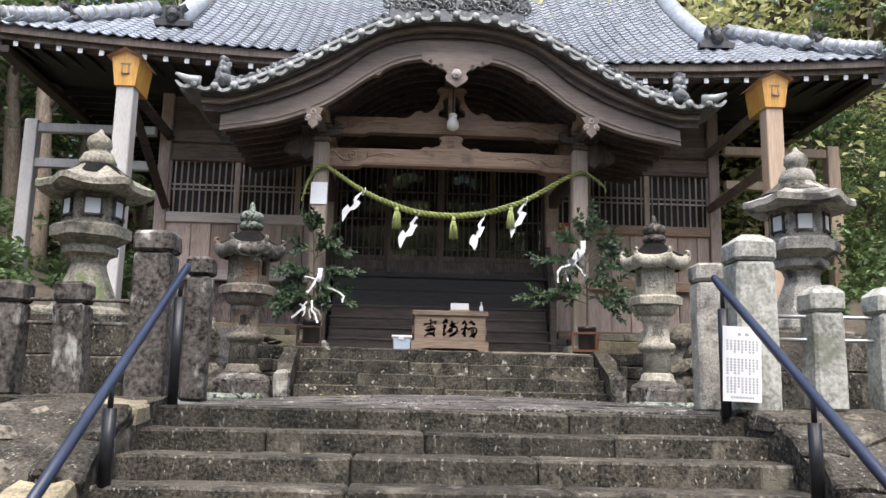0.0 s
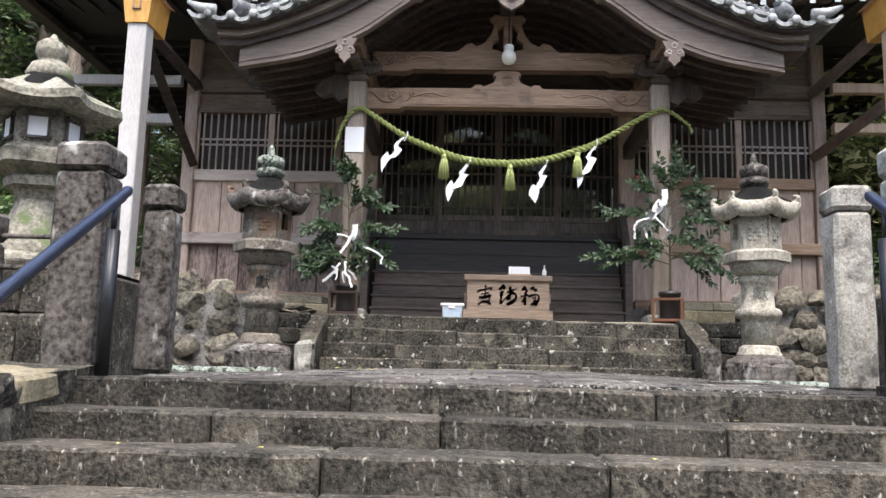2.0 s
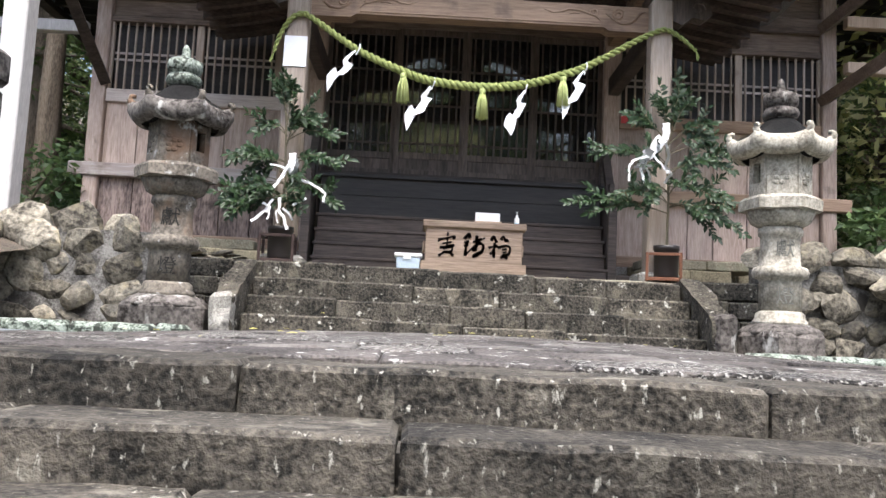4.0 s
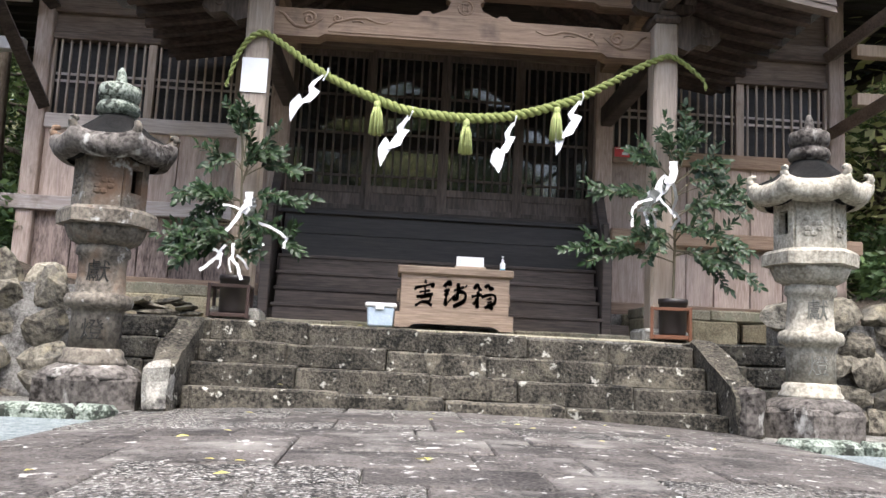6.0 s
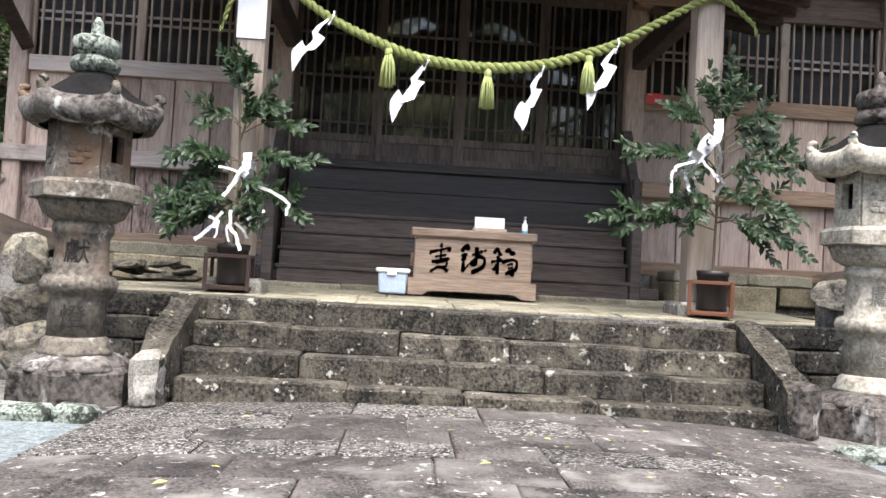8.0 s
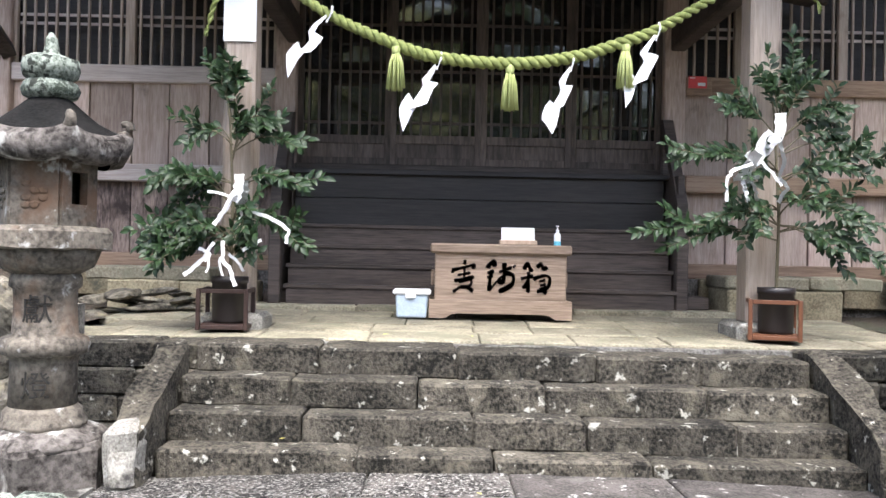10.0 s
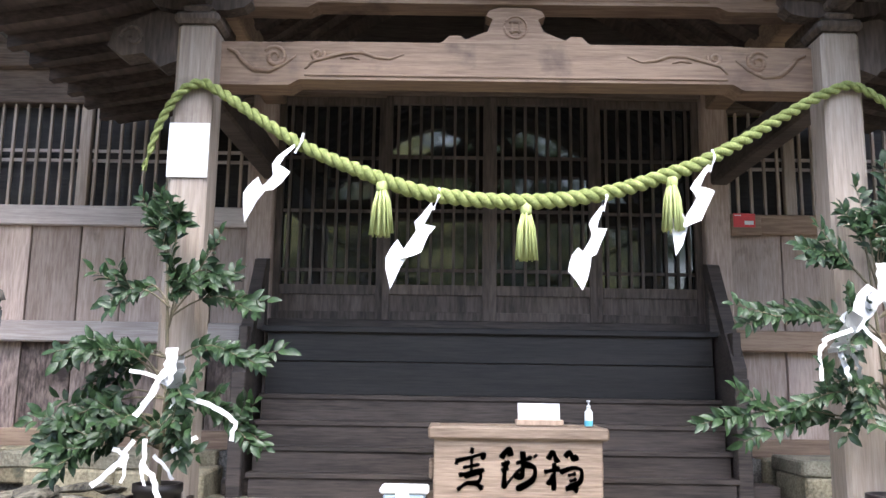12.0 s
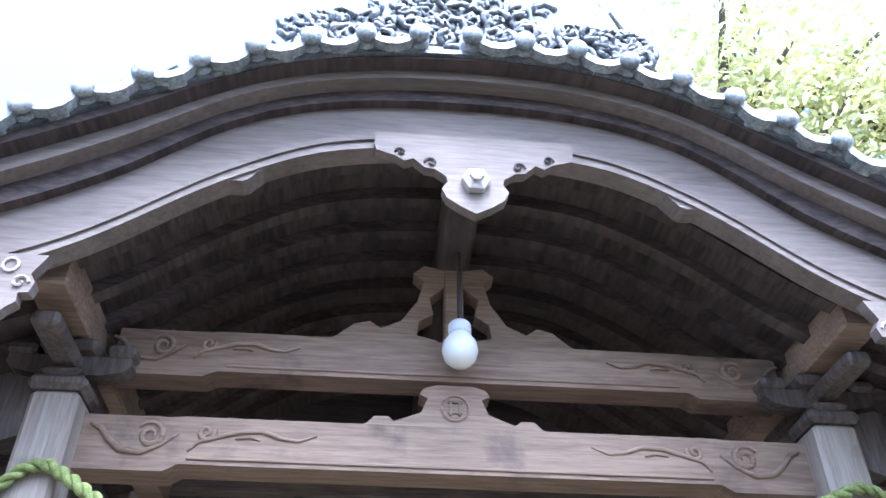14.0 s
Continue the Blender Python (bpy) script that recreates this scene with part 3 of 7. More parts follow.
for xa in (-1.42, 2.36):
    bm = bmesh.new()
    pts = [(9.42, 1.40), (9.42, 1.72), (9.62, 1.75), (10.2, 2.06), (10.34, 2.06), (10.34, 1.40)]
    a = [bm.verts.new((xa, y, z)) for y, z in pts]
    b = [bm.verts.new((xa + 0.17, y, z)) for y, z in pts]
    bm.faces.new(a)
    bm.faces.new(b)
    for i in range(6):
        bm.faces.new((a[i], a[(i + 1) % 6], b[(i + 1) % 6], b[i]))
    bmesh.ops.bevel(bm, geom=list(bm.edges), offset=0.02, segments=1, affect="EDGES")
    rough_up(bm, 0.045, 5.0, xa, 3)
    part("cheek_stone", bm, M_PLATSTEP, psteps)
    bm = box(xa + 0.015, xa + 0.16, 9.38, 9.56, 1.42, 1.745, 0.03)
    rough_up(bm, 0.03, 6.0, xa + 2, 2)
    part("end_block", bm, M_GRANITE if xa < 0 else M_DKPOST, psteps)
y = 10.58
k = 0
for d in (0.42, 0.40, 0.46, 0.42):
    x = -2.25 + (0.18 if k % 2 else 0)
    while x < 3.4:
        w = rnd.choice((0.4, 0.5, 0.6, 0.7))
        w = min(w, 3.45 - x)
        if w > 0.1:
            share("paving_stone", block_mesh(w, d - 0.008, 0.1, M_PLAT, rnd.randrange(2), 0.008, 0.005), platform,
                  pose(x + w / 2, y + d / 2, PT - 0.05 + 0.05 * (y - 10.5) / 1.5 + rnd.uniform(-0.003, 0.003), 1.6, 0, 0))
        x += w
    y += d
    k += 1
course("sill_stone", platform, -1.5, 2.7, 12.25, 12.6, 1.98, 2.15, M_PLAT, 0.9, 95)

# rubble retaining walls beside the platform
for side, xa, xb in ((-1, -7.5, -2.02), (1, 3.08, 9.0)):
    ret = thing("rubble_wall", "rubble retaining wall of rounded ochre and grey rocks", "wall", kind="structure")
    part("backing", rough_up(box(xa, xb, 10.245, 10.62, 1.3, 2.24, 0.0), 0.004, 5, side), M_MORTAR, ret)
    rubble(ret, xa, xb - 0.42 if side < 0 else xb, 10.245, 1.42, 2.36, 60 + side, 0.27, 0.03, 0.21)

# ---- the hall front ----
WY = 13.2
wall = thing("wall_front", "weathered brown plank wall of the shrine hall", "wall", kind="structure")
for x0, x1 in ((-3.98, -3.80), (-1.36, -1.16), (2.24, 2.44), (4.94, 5.12)):
    part("post", box(x0, x1, WY - 0.10, WY + 0.12, 2.5, 6.35, 0.012), M_WOOD, wall)
for xa, xb in ((-3.80, -1.36), (2.44, 4.94)):
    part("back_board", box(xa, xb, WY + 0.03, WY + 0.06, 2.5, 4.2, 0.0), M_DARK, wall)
    x = xa
    r = random.Random(int(xa * 10))
    while x < xb - 0.01:
        w = min(r.uniform(0.30, 0.46), xb - x)
        if xb - x - w < 0.15:
            w = xb - x
        part("plank", box(x + 0.006, x + w - 0.006, WY - 0.02 - r.uniform(0, 0.012), WY + 0.03, 3.36, 4.12, 0.004), M_WOOD, wall)
        part("plank", box(x + 0.006, x + w - 0.006, WY - 0.02 - r.uniform(0, 0.012), WY + 0.03, 2.52, 3.20, 0.004), M_WOODSTAIN if xa < 0 else M_WOOD, wall)
        x += w
    part("sill_beam", box(xa, xb, WY - 0.075, WY + 0.03, 4.115, 4.275, 0.01), M_WOODGREYH if xa < 0 else M_WOODH, wall)
    part("rail", box(xa - (0.35 if xa < 0 else 0), xb + (0.35 if xa > 0 else 0), WY - 0.135, WY - 0.025, 3.195, 3.355, 0.01), M_WOODGREYH if xa < 0 else M_WOODH, wall)
    part("ground_beam", box(xa, xb, WY - 0.09, WY + 0.03, 2.40, 2.54, 0.01), M_WOODH, wall)
    part("head_beam", box(xa, xb, WY - 0.075, WY + 0.06, 5.12, 5.20, 0.008), M_WOODOLD, wall)
    part("upper_board", box(xa, xb, WY - 0.02, WY + 0.03, 5.20, 5.60, 0.004), M_WOODOLD, wall)
    part("upper_beam", box(xa, xb, WY - 0.09, WY + 0.04, 5.42, 5.62, 0.01), M_WOODOLD, wall)
    part("frieze", box(xa, xb, WY - 0.01, WY + 0.03, 5.62, 6.35, 0.004), M_WOODOLD, wall)
part("door_lintel", box(-1.16, 2.24, WY - 0.1, WY + 0.1, 5.22, 5.42, 0.01), M_WOODOLD, wall)
part("door_frieze", box(-1.16, 2.24, WY - 0.02, WY + 0.06, 5.42, 6.35, 0.004), M_DARKWOOD, wall)
part("door_sill", box(-1.16, 2.24, WY - 0.12, WY + 0.12, 3.30, 3.40, 0.01), M_DARKWOOD, wall)


def lattice(name, x0, x1, z0, z1, n, ys, parent, bars=(), bar=0.022, wood=None):
    """Upright bars in front of thin cross bars."""
    for i in range(n):
        c = x0 + (x1 - x0) * (i + 0.5) / n
        part("bar", box(c - bar / 2, c + bar / 2, ys - 0.012, ys + 0.016, z0, z1, 0.003), wood or M_WOODGREY, parent)
    for z in bars:
        part("cross_bar", box(x0, x1, ys + 0.016, ys + 0.032, z - 0.013, z + 0.013, 0.002), wood or M_WOODGREYH, parent)


for k, (xa, xb, posts_) in enumerate(((-3.80, -1.36, (-2.72, -1.75)), (2.44, 4.94, (2.95, 3.92)))):
    win = thing("window_%d" % (k + 1), "silvered wooden lattice window in the plank wall", "window", kind="structure")
    edges = [xa] + list(posts_) + [xb]
    for c in edges:
        w = 0.03 if c in (xa, xb) else 0.045
        part("stile", box(max(xa, c - w), min(xb, c + w), WY - 0.04, WY + 0.02, 4.275, 5.12, 0.005), M_WOODGREY, win)
    for a, b in zip(edges, edges[1:]):
        n = max(3, int((b - a) / 0.105))
        lattice("bar", a + 0.04, b - 0.04, 4.275, 5.12, n, WY - 0.02, win, bars=(4.66, 4.74))
    # black sheet stands for the unlit room behind the lattice, not a shutter
    part("shutter", box(xa, xb, WY + 0.07, WY + 0.09, 4.275, 5.12, 0.0), M_BLACK_AND_SHADE, win)

doors = [-1.16, -0.29, 0.55, 1.39, 2.24]
for k in range(4):
    xa, xb = doors[k], doors[k + 1]
    door = thing("door_%d" % (k + 1), "dark brown sliding lattice door with glass behind the bars", "door", group="lattice doors", kind="structure")
    yo = 0.0 if k in (1, 2) else 0.05
    y0 = WY - 0.04 + yo
    for c0, c1 in ((xa, xa + 0.055), (xb - 0.055, xb)):
        part("stile", box(c0, c1, y0 - 0.02, y0 + 0.025, 3.40, 5.22, 0.004), M_DOOR, door)
    for z0, z1 in ((3.40, 3.47), (3.60, 3.68), (5.15, 5.22)):
        part("rail", box(xa + 0.055, xb - 0.055, y0 - 0.016, y0 + 0.022, z0, z1, 0.004), M_DOOR, door)
    part("kick_panel", box(xa + 0.055, xb - 0.055, y0, y0 + 0.012, 3.47, 3.60, 0.0), M_DOOR, door)
    lattice("bar", xa + 0.055, xb - 0.055, 3.68, 5.15, 8, y0, door, bars=(3.80, 4.28, 4.72), wood=M_DOOR)
    part("pane", box(xa + 0.05, xb - 0.05, y0 + 0.034, y0 + 0.040, 3.66, 5.17, 0.0), M_GLASS, door)

# side and back walls that close the hall
hall = thing("wall_side", "plank side and rear walls of the hall", "wall", kind="structure")
part("side_left", box(-3.98, -3.86, WY + 0.12, 19.0, 2.4, 6.4, 0.0), M_WOOD, hall)
part("side_right", box(5.0, 5.12, WY + 0.12, 19.0, 2.4, 6.4, 0.0), M_WOOD, hall)
part("rear", box(-3.98, 5.12, 19.0, 19.12, 2.4, 6.4, 0.0), M_WOOD, hall)
part("floor_board", box(-3.86, 5.0, WY + 0.12, 19.0, 3.25, 3.3, 0.0), M_DARKWOOD, hall)
base = thing("hall_base", "yellowish cut stones under the hall wall", "stone base", kind="structure")
course("base_stone", base, -4.1, -1.45, 12.95, 13.5, 2.15, 2.41, M_YSTONE, 0.7, 120)
course("base_stone", base, -2.55, -1.36, 12.30, 12.8, 2.06, 2.32, M_YSTONE, 0.5, 124)
course("base_stone", base, -2.75, -1.72, 12.34, 12.9, 2.32, 2.43, M_PLAT, 0.9, 125)
course("base_stone", base, 2.58, 3.55, 12.30, 12.8, 2.06, 2.34, M_YSTONE, 0.5, 126)
course("base_stone", base, 2.58, 3.9, 12.34, 12.9, 2.34, 2.45, M_PLAT, 0.9, 127)
course("base_stone", base, 2.55, 5.25, 12.95, 13.5, 2.15, 2.41, M_YSTONE, 0.7, 121)
part("under_fill", box(-3.9, 5.05, 13.0, 19.0, 1.4, 2.4, 0.0), M_MORTAR, base)

# ---- wooden stair to the doors ----
stair = thing("wooden_stair", "dark worn wooden steps up to the hall doors", "stairs")
tops = [2.31, 2.48, 2.65, 2.83]
for k, z in enumerate(tops):
    y0 = 12.40 + 0.10 * k
    part("riser", box(-1.10, 2.18, y0 + 0.035, y0 + 0.06, z - 0.18, z - 0.03, 0.003), M_DARKWOOD, stair)
    part("tread", box(-1.12, 2.20, y0 + 0.02, y0 + 0.30, z - 0.035, z, 0.006), M_DARKWOOD, stair)
for z0, z1, y0 in ((2.83, 3.07, 12.82), (3.07, 3.30, 12.84)):
    part("panel", box(-1.10, 2.18, y0, y0 + 0.03, z0, z1 - 0.004, 0.004), M_BLACK_AND_SHADE, stair)
part("landing_board", box(-1.14, 2.22, 12.80, WY - 0.1, 3.28, 3.325, 0.006), M_BLACK_AND_SHADE, stair)
part("foot_board", box(-1.3, 2.5, 12.5, 12.75, 2.15, 2.26, 0.01), M_DARKWOOD, stair)
for x in (-1.20, 2.24):
    rail = thing("stair_handrail", "dark wooden handrail beside the stair", "handrail", group="stair handrails")
    pts = [(12.45, 2.93), (12.45, 3.05), (12.95, 3.84), (13.06, 3.86), (13.06, 3.76), (12.98, 3.72)]
    bm = bmesh.new()
    a = [bm.verts.new((x - 0.045, yy, zz)) for yy, zz in pts]
    b = [bm.verts.new((x + 0.045, yy, zz)) for yy, zz in pts]
    bm.faces.new(a)
    bm.faces.new(b)
    for i in range(6):
        bm.faces.new((a[i], a[(i + 1) % 6], b[(i + 1) % 6], b[i]))
    part("rail", bm, M_DARKWOOD, rail)
    part("newel", box(x - 0.05, x + 0.05, 12.42, 12.52, 2.14, 2.98, 0.008), M_DARKWOOD, rail)
    part("newel", box(x - 0.045, x + 0.045, 12.96, 13.05, 3.30, 3.78, 0.008), M_DARKWOOD, rail)
    part("stringer", box(x - 0.03, x + 0.03, 12.5, 13.05, 2.15, 3.30, 0.006), M_DARKWOOD, rail)

# ---- porch posts and beams ----
PY = 11.10
porch = thing("porch_frame", "weathered carved porch frame of posts and beams", "porch frame", kind="structure")
for x in (-1.18, 2.36):
    part("post", box(x - 0.105, x + 0.105, PY - 0.105, PY + 0.105, 2.16, 4.86, 0.02), M_WOODGREY, porch)
    part("post_base", rough_up(box(x - 0.2, x + 0.2, PY - 0.2, PY + 0.2, 2.03, 2.17, 0.03), 0.012, 5, x, 1), M_GRANITE, porch)
    # bracket blocks over the post
    for z0, z1, hw in ((4.86, 4.93, 0.125), (4.93, 4.97, 0.09), (5.06, 5.12, 0.13)):
        part("bracket_block", box(x - hw, x + hw, PY - 0.13, PY + 0.13, z0, z1, 0.022), M_DOOR, porch)
    part("bracket_arm", box(x - 0.06, x + 0.06, PY - 0.45, PY + 0.5, 4.985, 5.06, 0.02), M_DOOR, porch)
    boat = [(-0.27, 5.06), (-0.28, 5.02), (-0.24, 4.985), (-0.15, 4.965), (0.15, 4.965), (0.24, 4.985), (0.28, 5.02), (0.27, 5.06)]
    part("bracket_boat", poly([(x + a, b) for a, b in boat], PY - 0.05, PY + 0.05), M_DOOR, porch)
    for q in (-0.22, 0.22):
        part("bracket_block", box(x + q - 0.065, x + q + 0.065, PY - 0.075, PY + 0.075, 5.06, 5.12, 0.018), M_DOOR, porch)
    part("purlin", box(x - 0.09, x + 0.09, 10.55, WY - 0.1, 5.12, 5.30, 0.012), M_WOODH, porch)
    sgn = -1 if x < CX else 1
    pts = [(x + sgn * 0.1, 4.66), (x + sgn * 0.1, 4.92), (x + sgn * 0.24, 4.95), (x + sgn * 0.36, 4.89), (x + sgn * 0.47, 4.84), (x + sgn * 0.50, 4.74), (x + sgn * 0.42, 4.68), (x + sgn * 0.30, 4.70), (x + sgn * 0.2, 4.62)]
    part("carved_nosing", poly(pts, PY - 0.07, PY + 0.07), M_DOOR, porch)
    part("nosing_curl", tube([(x + sgn * (0.36 + 0.07 * math.cos(0.5 * i) * (1 - i / 18)), PY - 0.075, 4.79 + 0.07 * math.sin(0.5 * i) * (1 - i / 18)) for i in range(15)], 0.012, 5), M_DOOR, porch)
    part("tie_beam", box(x - 0.07, x + 0.07, PY + 0.1, WY - 0.1, 4.50, 4.72, 0.015), M_DARKWOOD, porch)


def beam(name, x0, x1, z0, z1, y0, y1, notch=0.035, nx=0.42):
    xs = [x0, x0 + nx - 0.03, x0 + nx + 0.03, x1 - nx - 0.03, x1 - nx + 0.03, x1]
    zs = [z0, z0, z0 + notch, z0 + notch, z0, z0]
    top = [z1, z1, z1 + 0.006, z1 + 0.006, z1, z1]
    bm = strip(list(zip(xs, top)), list(zip(xs, zs)), y0, y1)
    return part(name, bm, M_WOODH, porch)


def carving(x, z, s, flip, y, pts, thick):
    """One cut line of a beam carving, swelling in the middle; places run inwards from the beam's end."""
    fine = []
    for p, q in zip(pts, pts[1:]):
        fine += [(p[0] + (q[0] - p[0]) * k / 3, p[1] + (q[1] - p[1]) * k / 3) for k in range(3)]
    fine.append(pts[-1])
    n = len(fine) - 1
    part("scroll_carving", tube([(x + flip * u * s, y, z + v * s) for u, v in fine], thick, 5, [thick * s * (0.35 + 0.65 * math.sin(math.pi * min(1, 0.1 + 0.9 * i / n))) for i in range(n + 1)]), M_WOODH, porch, smooth=True)


def curl(cu, cv, r, turns, start):
    n = int(turns * 12)
    return [(cu + r * (1 - 0.8 * i / n) * math.cos(start - 2 * math.pi * i / 12), cv + r * (1 - 0.8 * i / n) * math.sin(start - 2 * math.pi * i / 12)) for i in range(n + 1)]


def scroll(x, z, s, flip, y):
    """Cloud scroll at a beam's end: a leaf outline, a large curl, a small curl and a trailing wave."""
    carving(x, z, s, flip, y, [(0.02, 0.07), (0.07, 0.05), (0.11, 0.0), (0.17, -0.05), (0.26, -0.06), (0.34, -0.02), (0.41, 0.035)], 0.016)
    carving(x, z, s, flip, y, curl(0.29, 0.025, 0.068, 1.5, 2.6), 0.015)
    carving(x, z, s, flip, y, curl(0.53, 0.045, 0.042, 1.4, 0.4), 0.012)
    carving(x, z, s, flip, y, [(0.46, -0.045), (0.50, 0.0), (0.58, 0.025), (0.68, 0.055), (0.78, 0.06), (0.86, 0.03), (0.94, 0.02), (1.02, 0.05)], 0.012)
    carving(x, z, s, flip, y, [(0.66, 0.02), (0.72, 0.03), (0.77, 0.015)], 0.009)


BY = 11.215
beam("lower_beam", -1.08, 2.26, 4.56, 4.815, BY - 0.085, BY + 0.085)
beam("upper_beam", -1.02, 2.22, 5.03, 5.27, BY - 0.08, BY + 0.08, 0.03, 0.45)
for zc, sc in ((4.70, 1.0), (5.16, 0.88)):
    scroll(-1.06, zc, sc, 1, BY - 0.087)
    scroll(2.24, zc, sc, -1, BY - 0.087)
# a thin bead along the foot of each beam
part("bead", box(-0.60, 1.78, BY - 0.094, BY - 0.08, 4.615, 4.628, 0.003), M_WOODH, porch)
part("bead", box(-0.50, 1.70, BY - 0.089, BY - 0.075, 5.082, 5.094, 0.003), M_WOODH, porch)


def frog_leg(z0, z1, half, y0, y1, holes=False):
    """An openwork strut with spreading scrolled feet."""
    h = z1 - z0
    right = [(0.09, z1), (0.15, z1 - 0.02), (0.17, z1 - 0.22 * h), (0.13, z1 - 0.30 * h), (0.16, z1 - 0.62 * h), (half * 0.62, z0 + 0.16 * h), (half * 0.68, z0 + 0.26 * h), (half * 0.82, z0 + 0.26 * h), (half * 0.9, z0 + 0.10 * h), (half, z0)]
    pts = [(CX + 0.02 + x, z) for x, z in right] + [(CX + 0.02 - x, z) for x, z in reversed(right)]
    return poly(pts, y0, y1)


part("lower_strut", frog_leg(4.815, 5.05, 0.46, BY - 0.06, BY + 0.05), M_WOODH, porch)
part("strut_post", box(CX - 0.03, CX + 0.07, BY - 0.05, BY + 0.05, 5.27, 5.75, 0.008), M_WOODH, porch)
LEG = ((0.05, 5.74), (0.14, 5.76), (0.19, 5.71), (0.14, 5.66), (0.17, 5.53), (0.24, 5.41), (0.33, 5.36), (0.38, 5.40), (0.45, 5.38), (0.52, 5.31), (0.58, 5.27),
       (0.05, 5.27), (0.08, 5.305), (0.17, 5.33), (0.16, 5.41), (0.095, 5.46), (0.115, 5.56), (0.05, 5.63))
for sg in (-1, 1):
    part("strut_leg", poly([(CX + 0.02 + sg * (x * 1.12 if x > 0.06 else x), z) for x, z in LEG], BY - 0.05, BY + 0.05), M_WOODH, porch)
ring = [(CX + 0.02 + 0.065 * math.cos(a * math.pi / 10), BY - 0.064, 4.93 + 0.065 * math.sin(a * math.pi / 10)) for a in range(21)]
part("crest", tube(ring, 0.007, 5), M_WOODH, porch)
for x0, x1, z0, z1 in ((-0.035, 0.035, 4.955, 4.968), (-0.035, 0.035, 4.90, 4.91), (-0.028, -0.015, 4.89, 4.968), (0.015, 0.028, 4.89, 4.968)):
    part("crest_bar", box(CX + 0.02 + x0, CX + 0.02 + x1, BY - 0.072, BY - 0.058, z0, z1, 0.002), M_WOODH, porch)
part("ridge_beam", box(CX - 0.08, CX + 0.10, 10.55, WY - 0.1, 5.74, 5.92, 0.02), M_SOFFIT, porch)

# ---- the curved porch gable ----
GY = 10.42
K_TILE = ((0, 6.42), (0.8, 6.31), (1.5, 5.97), (2.2, 5.59), (2.8, 5.35), (3.45, 5.38))
K_BTOP = ((0, 6.12), (0.62, 6.07), (1.06, 5.91), (1.57, 5.53), (2.12, 5.25), (2.98, 4.98))
K_BBOT = ((0, 5.86), (0.62, 5.80), (1.06, 5.59), (1.57, 5.22), (1.92, 5.04), (2.33, 4.90), (2.98, 4.78))
gable = thing("porch_roof", "undulating gable roof of the porch with carved bargeboard and grey tiles", "roof", kind="structure")


def swept(knots, d0, d1, n, dz=0.0):
    return [(CX + d0 + (d1 - d0) * i / n, curve_at(knots, abs(d0 + (d1 - d0) * i / n)) + dz) for i in range(n + 1)]


DW = 2.98


def cusped(n):
    """The bargeboard's lower edge, with a small point on either side of the middle."""
    return [(x, z - 0.055 * max(0.0, 1 - abs(abs(x - CX) - 0.98) / 0.085)) for x, z in swept(K_BBOT, -DW, DW, n)]


part("bargeboard", strip(swept(K_BTOP, -DW, DW, 240), cusped(240), GY - 0.05, GY + 0.05), M_BARGE, gable)
part("moulding", strip(swept(K_BBOT, -DW, DW, 72, 0.075), swept(K_BBOT, -DW, DW, 72, 0.045), GY - 0.062, GY - 0.045), M_BARGE, gable)
part("moulding", strip(swept(K_BBOT, -DW, DW, 72, 0.018), swept(K_BBOT, -DW, DW, 72, -0.012), GY - 0.062, GY + 0.045), M_BARGE, gable)
# layered eave boards between the bargeboard and the tiles
for k, (f0, f1, yy) in enumerate(((0.0, 0.36, 10.32), (0.36, 0.62, 10.24), (0.62, 0.9, 10.16))):
    up, lo = [], []
    for i in range(73):
        d = -3.2 + 6.4 * i / 72
        zb, zt = curve_at(K_BTOP, min(abs(d), DW)), curve_at(K_TILE, abs(d)) - 0.10
        if abs(d) > DW:
            zb += 0.02
        up.append((CX + d, zb + (zt - zb) * f1))
        lo.append((CX + d, zb + (zt - zb) * f0))
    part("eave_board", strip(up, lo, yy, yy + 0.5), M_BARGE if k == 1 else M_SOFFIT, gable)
# soffit boards and arched ribs, with roof shade put into the wood colour
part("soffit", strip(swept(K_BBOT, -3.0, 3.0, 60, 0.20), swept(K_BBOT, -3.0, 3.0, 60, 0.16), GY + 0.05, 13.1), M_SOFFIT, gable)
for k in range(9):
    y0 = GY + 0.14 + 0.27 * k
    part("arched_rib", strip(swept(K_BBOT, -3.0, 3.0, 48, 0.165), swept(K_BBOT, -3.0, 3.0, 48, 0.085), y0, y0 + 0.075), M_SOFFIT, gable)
# hanging carvings
for sgn in (-1, 1):
    c = CX + sgn * 1.80
    zt = 5.06
    pts = [(c - 0.13, zt + 0.05), (c + 0.13, zt + 0.05), (c + 0.085, zt - 0.04), (c + 0.11, zt - 0.08), (c + 0.10, zt - 0.125), (c + 0.06, zt - 0.13), (c + 0.065, zt - 0.17), (c + 0.03, zt - 0.20), (c, zt - 0.235), (c - 0.03, zt - 0.20), (c - 0.065, zt - 0.17), (c - 0.06, zt - 0.13), (c - 0.10, zt - 0.125), (c - 0.11, zt - 0.08), (c - 0.085, zt - 0.04)]
    pend = part("hanging_carving", poly(pts, GY - 0.075, GY - 0.02), M_BARGE, gable, "carved wooden pendant")
    for q in (-1, 1):
        part("curl", tube([(c + q * (0.055 + 0.035 * math.cos(i * 0.6) * (1 - i / 14)), GY - 0.08, zt - 0.085 + 0.035 * math.sin(i * 0.6) * (1 - i / 14)) for i in range(12)], 0.007, 5), M_WOODGREYH, pend)
    part("curl", tube([(c + 0.03 * math.cos(i * 0.6), GY - 0.08, zt - 0.005 + 0.03 * math.sin(i * 0.6)) for i in range(12)], 0.006, 5), M_WOODGREYH, pend)
g = []
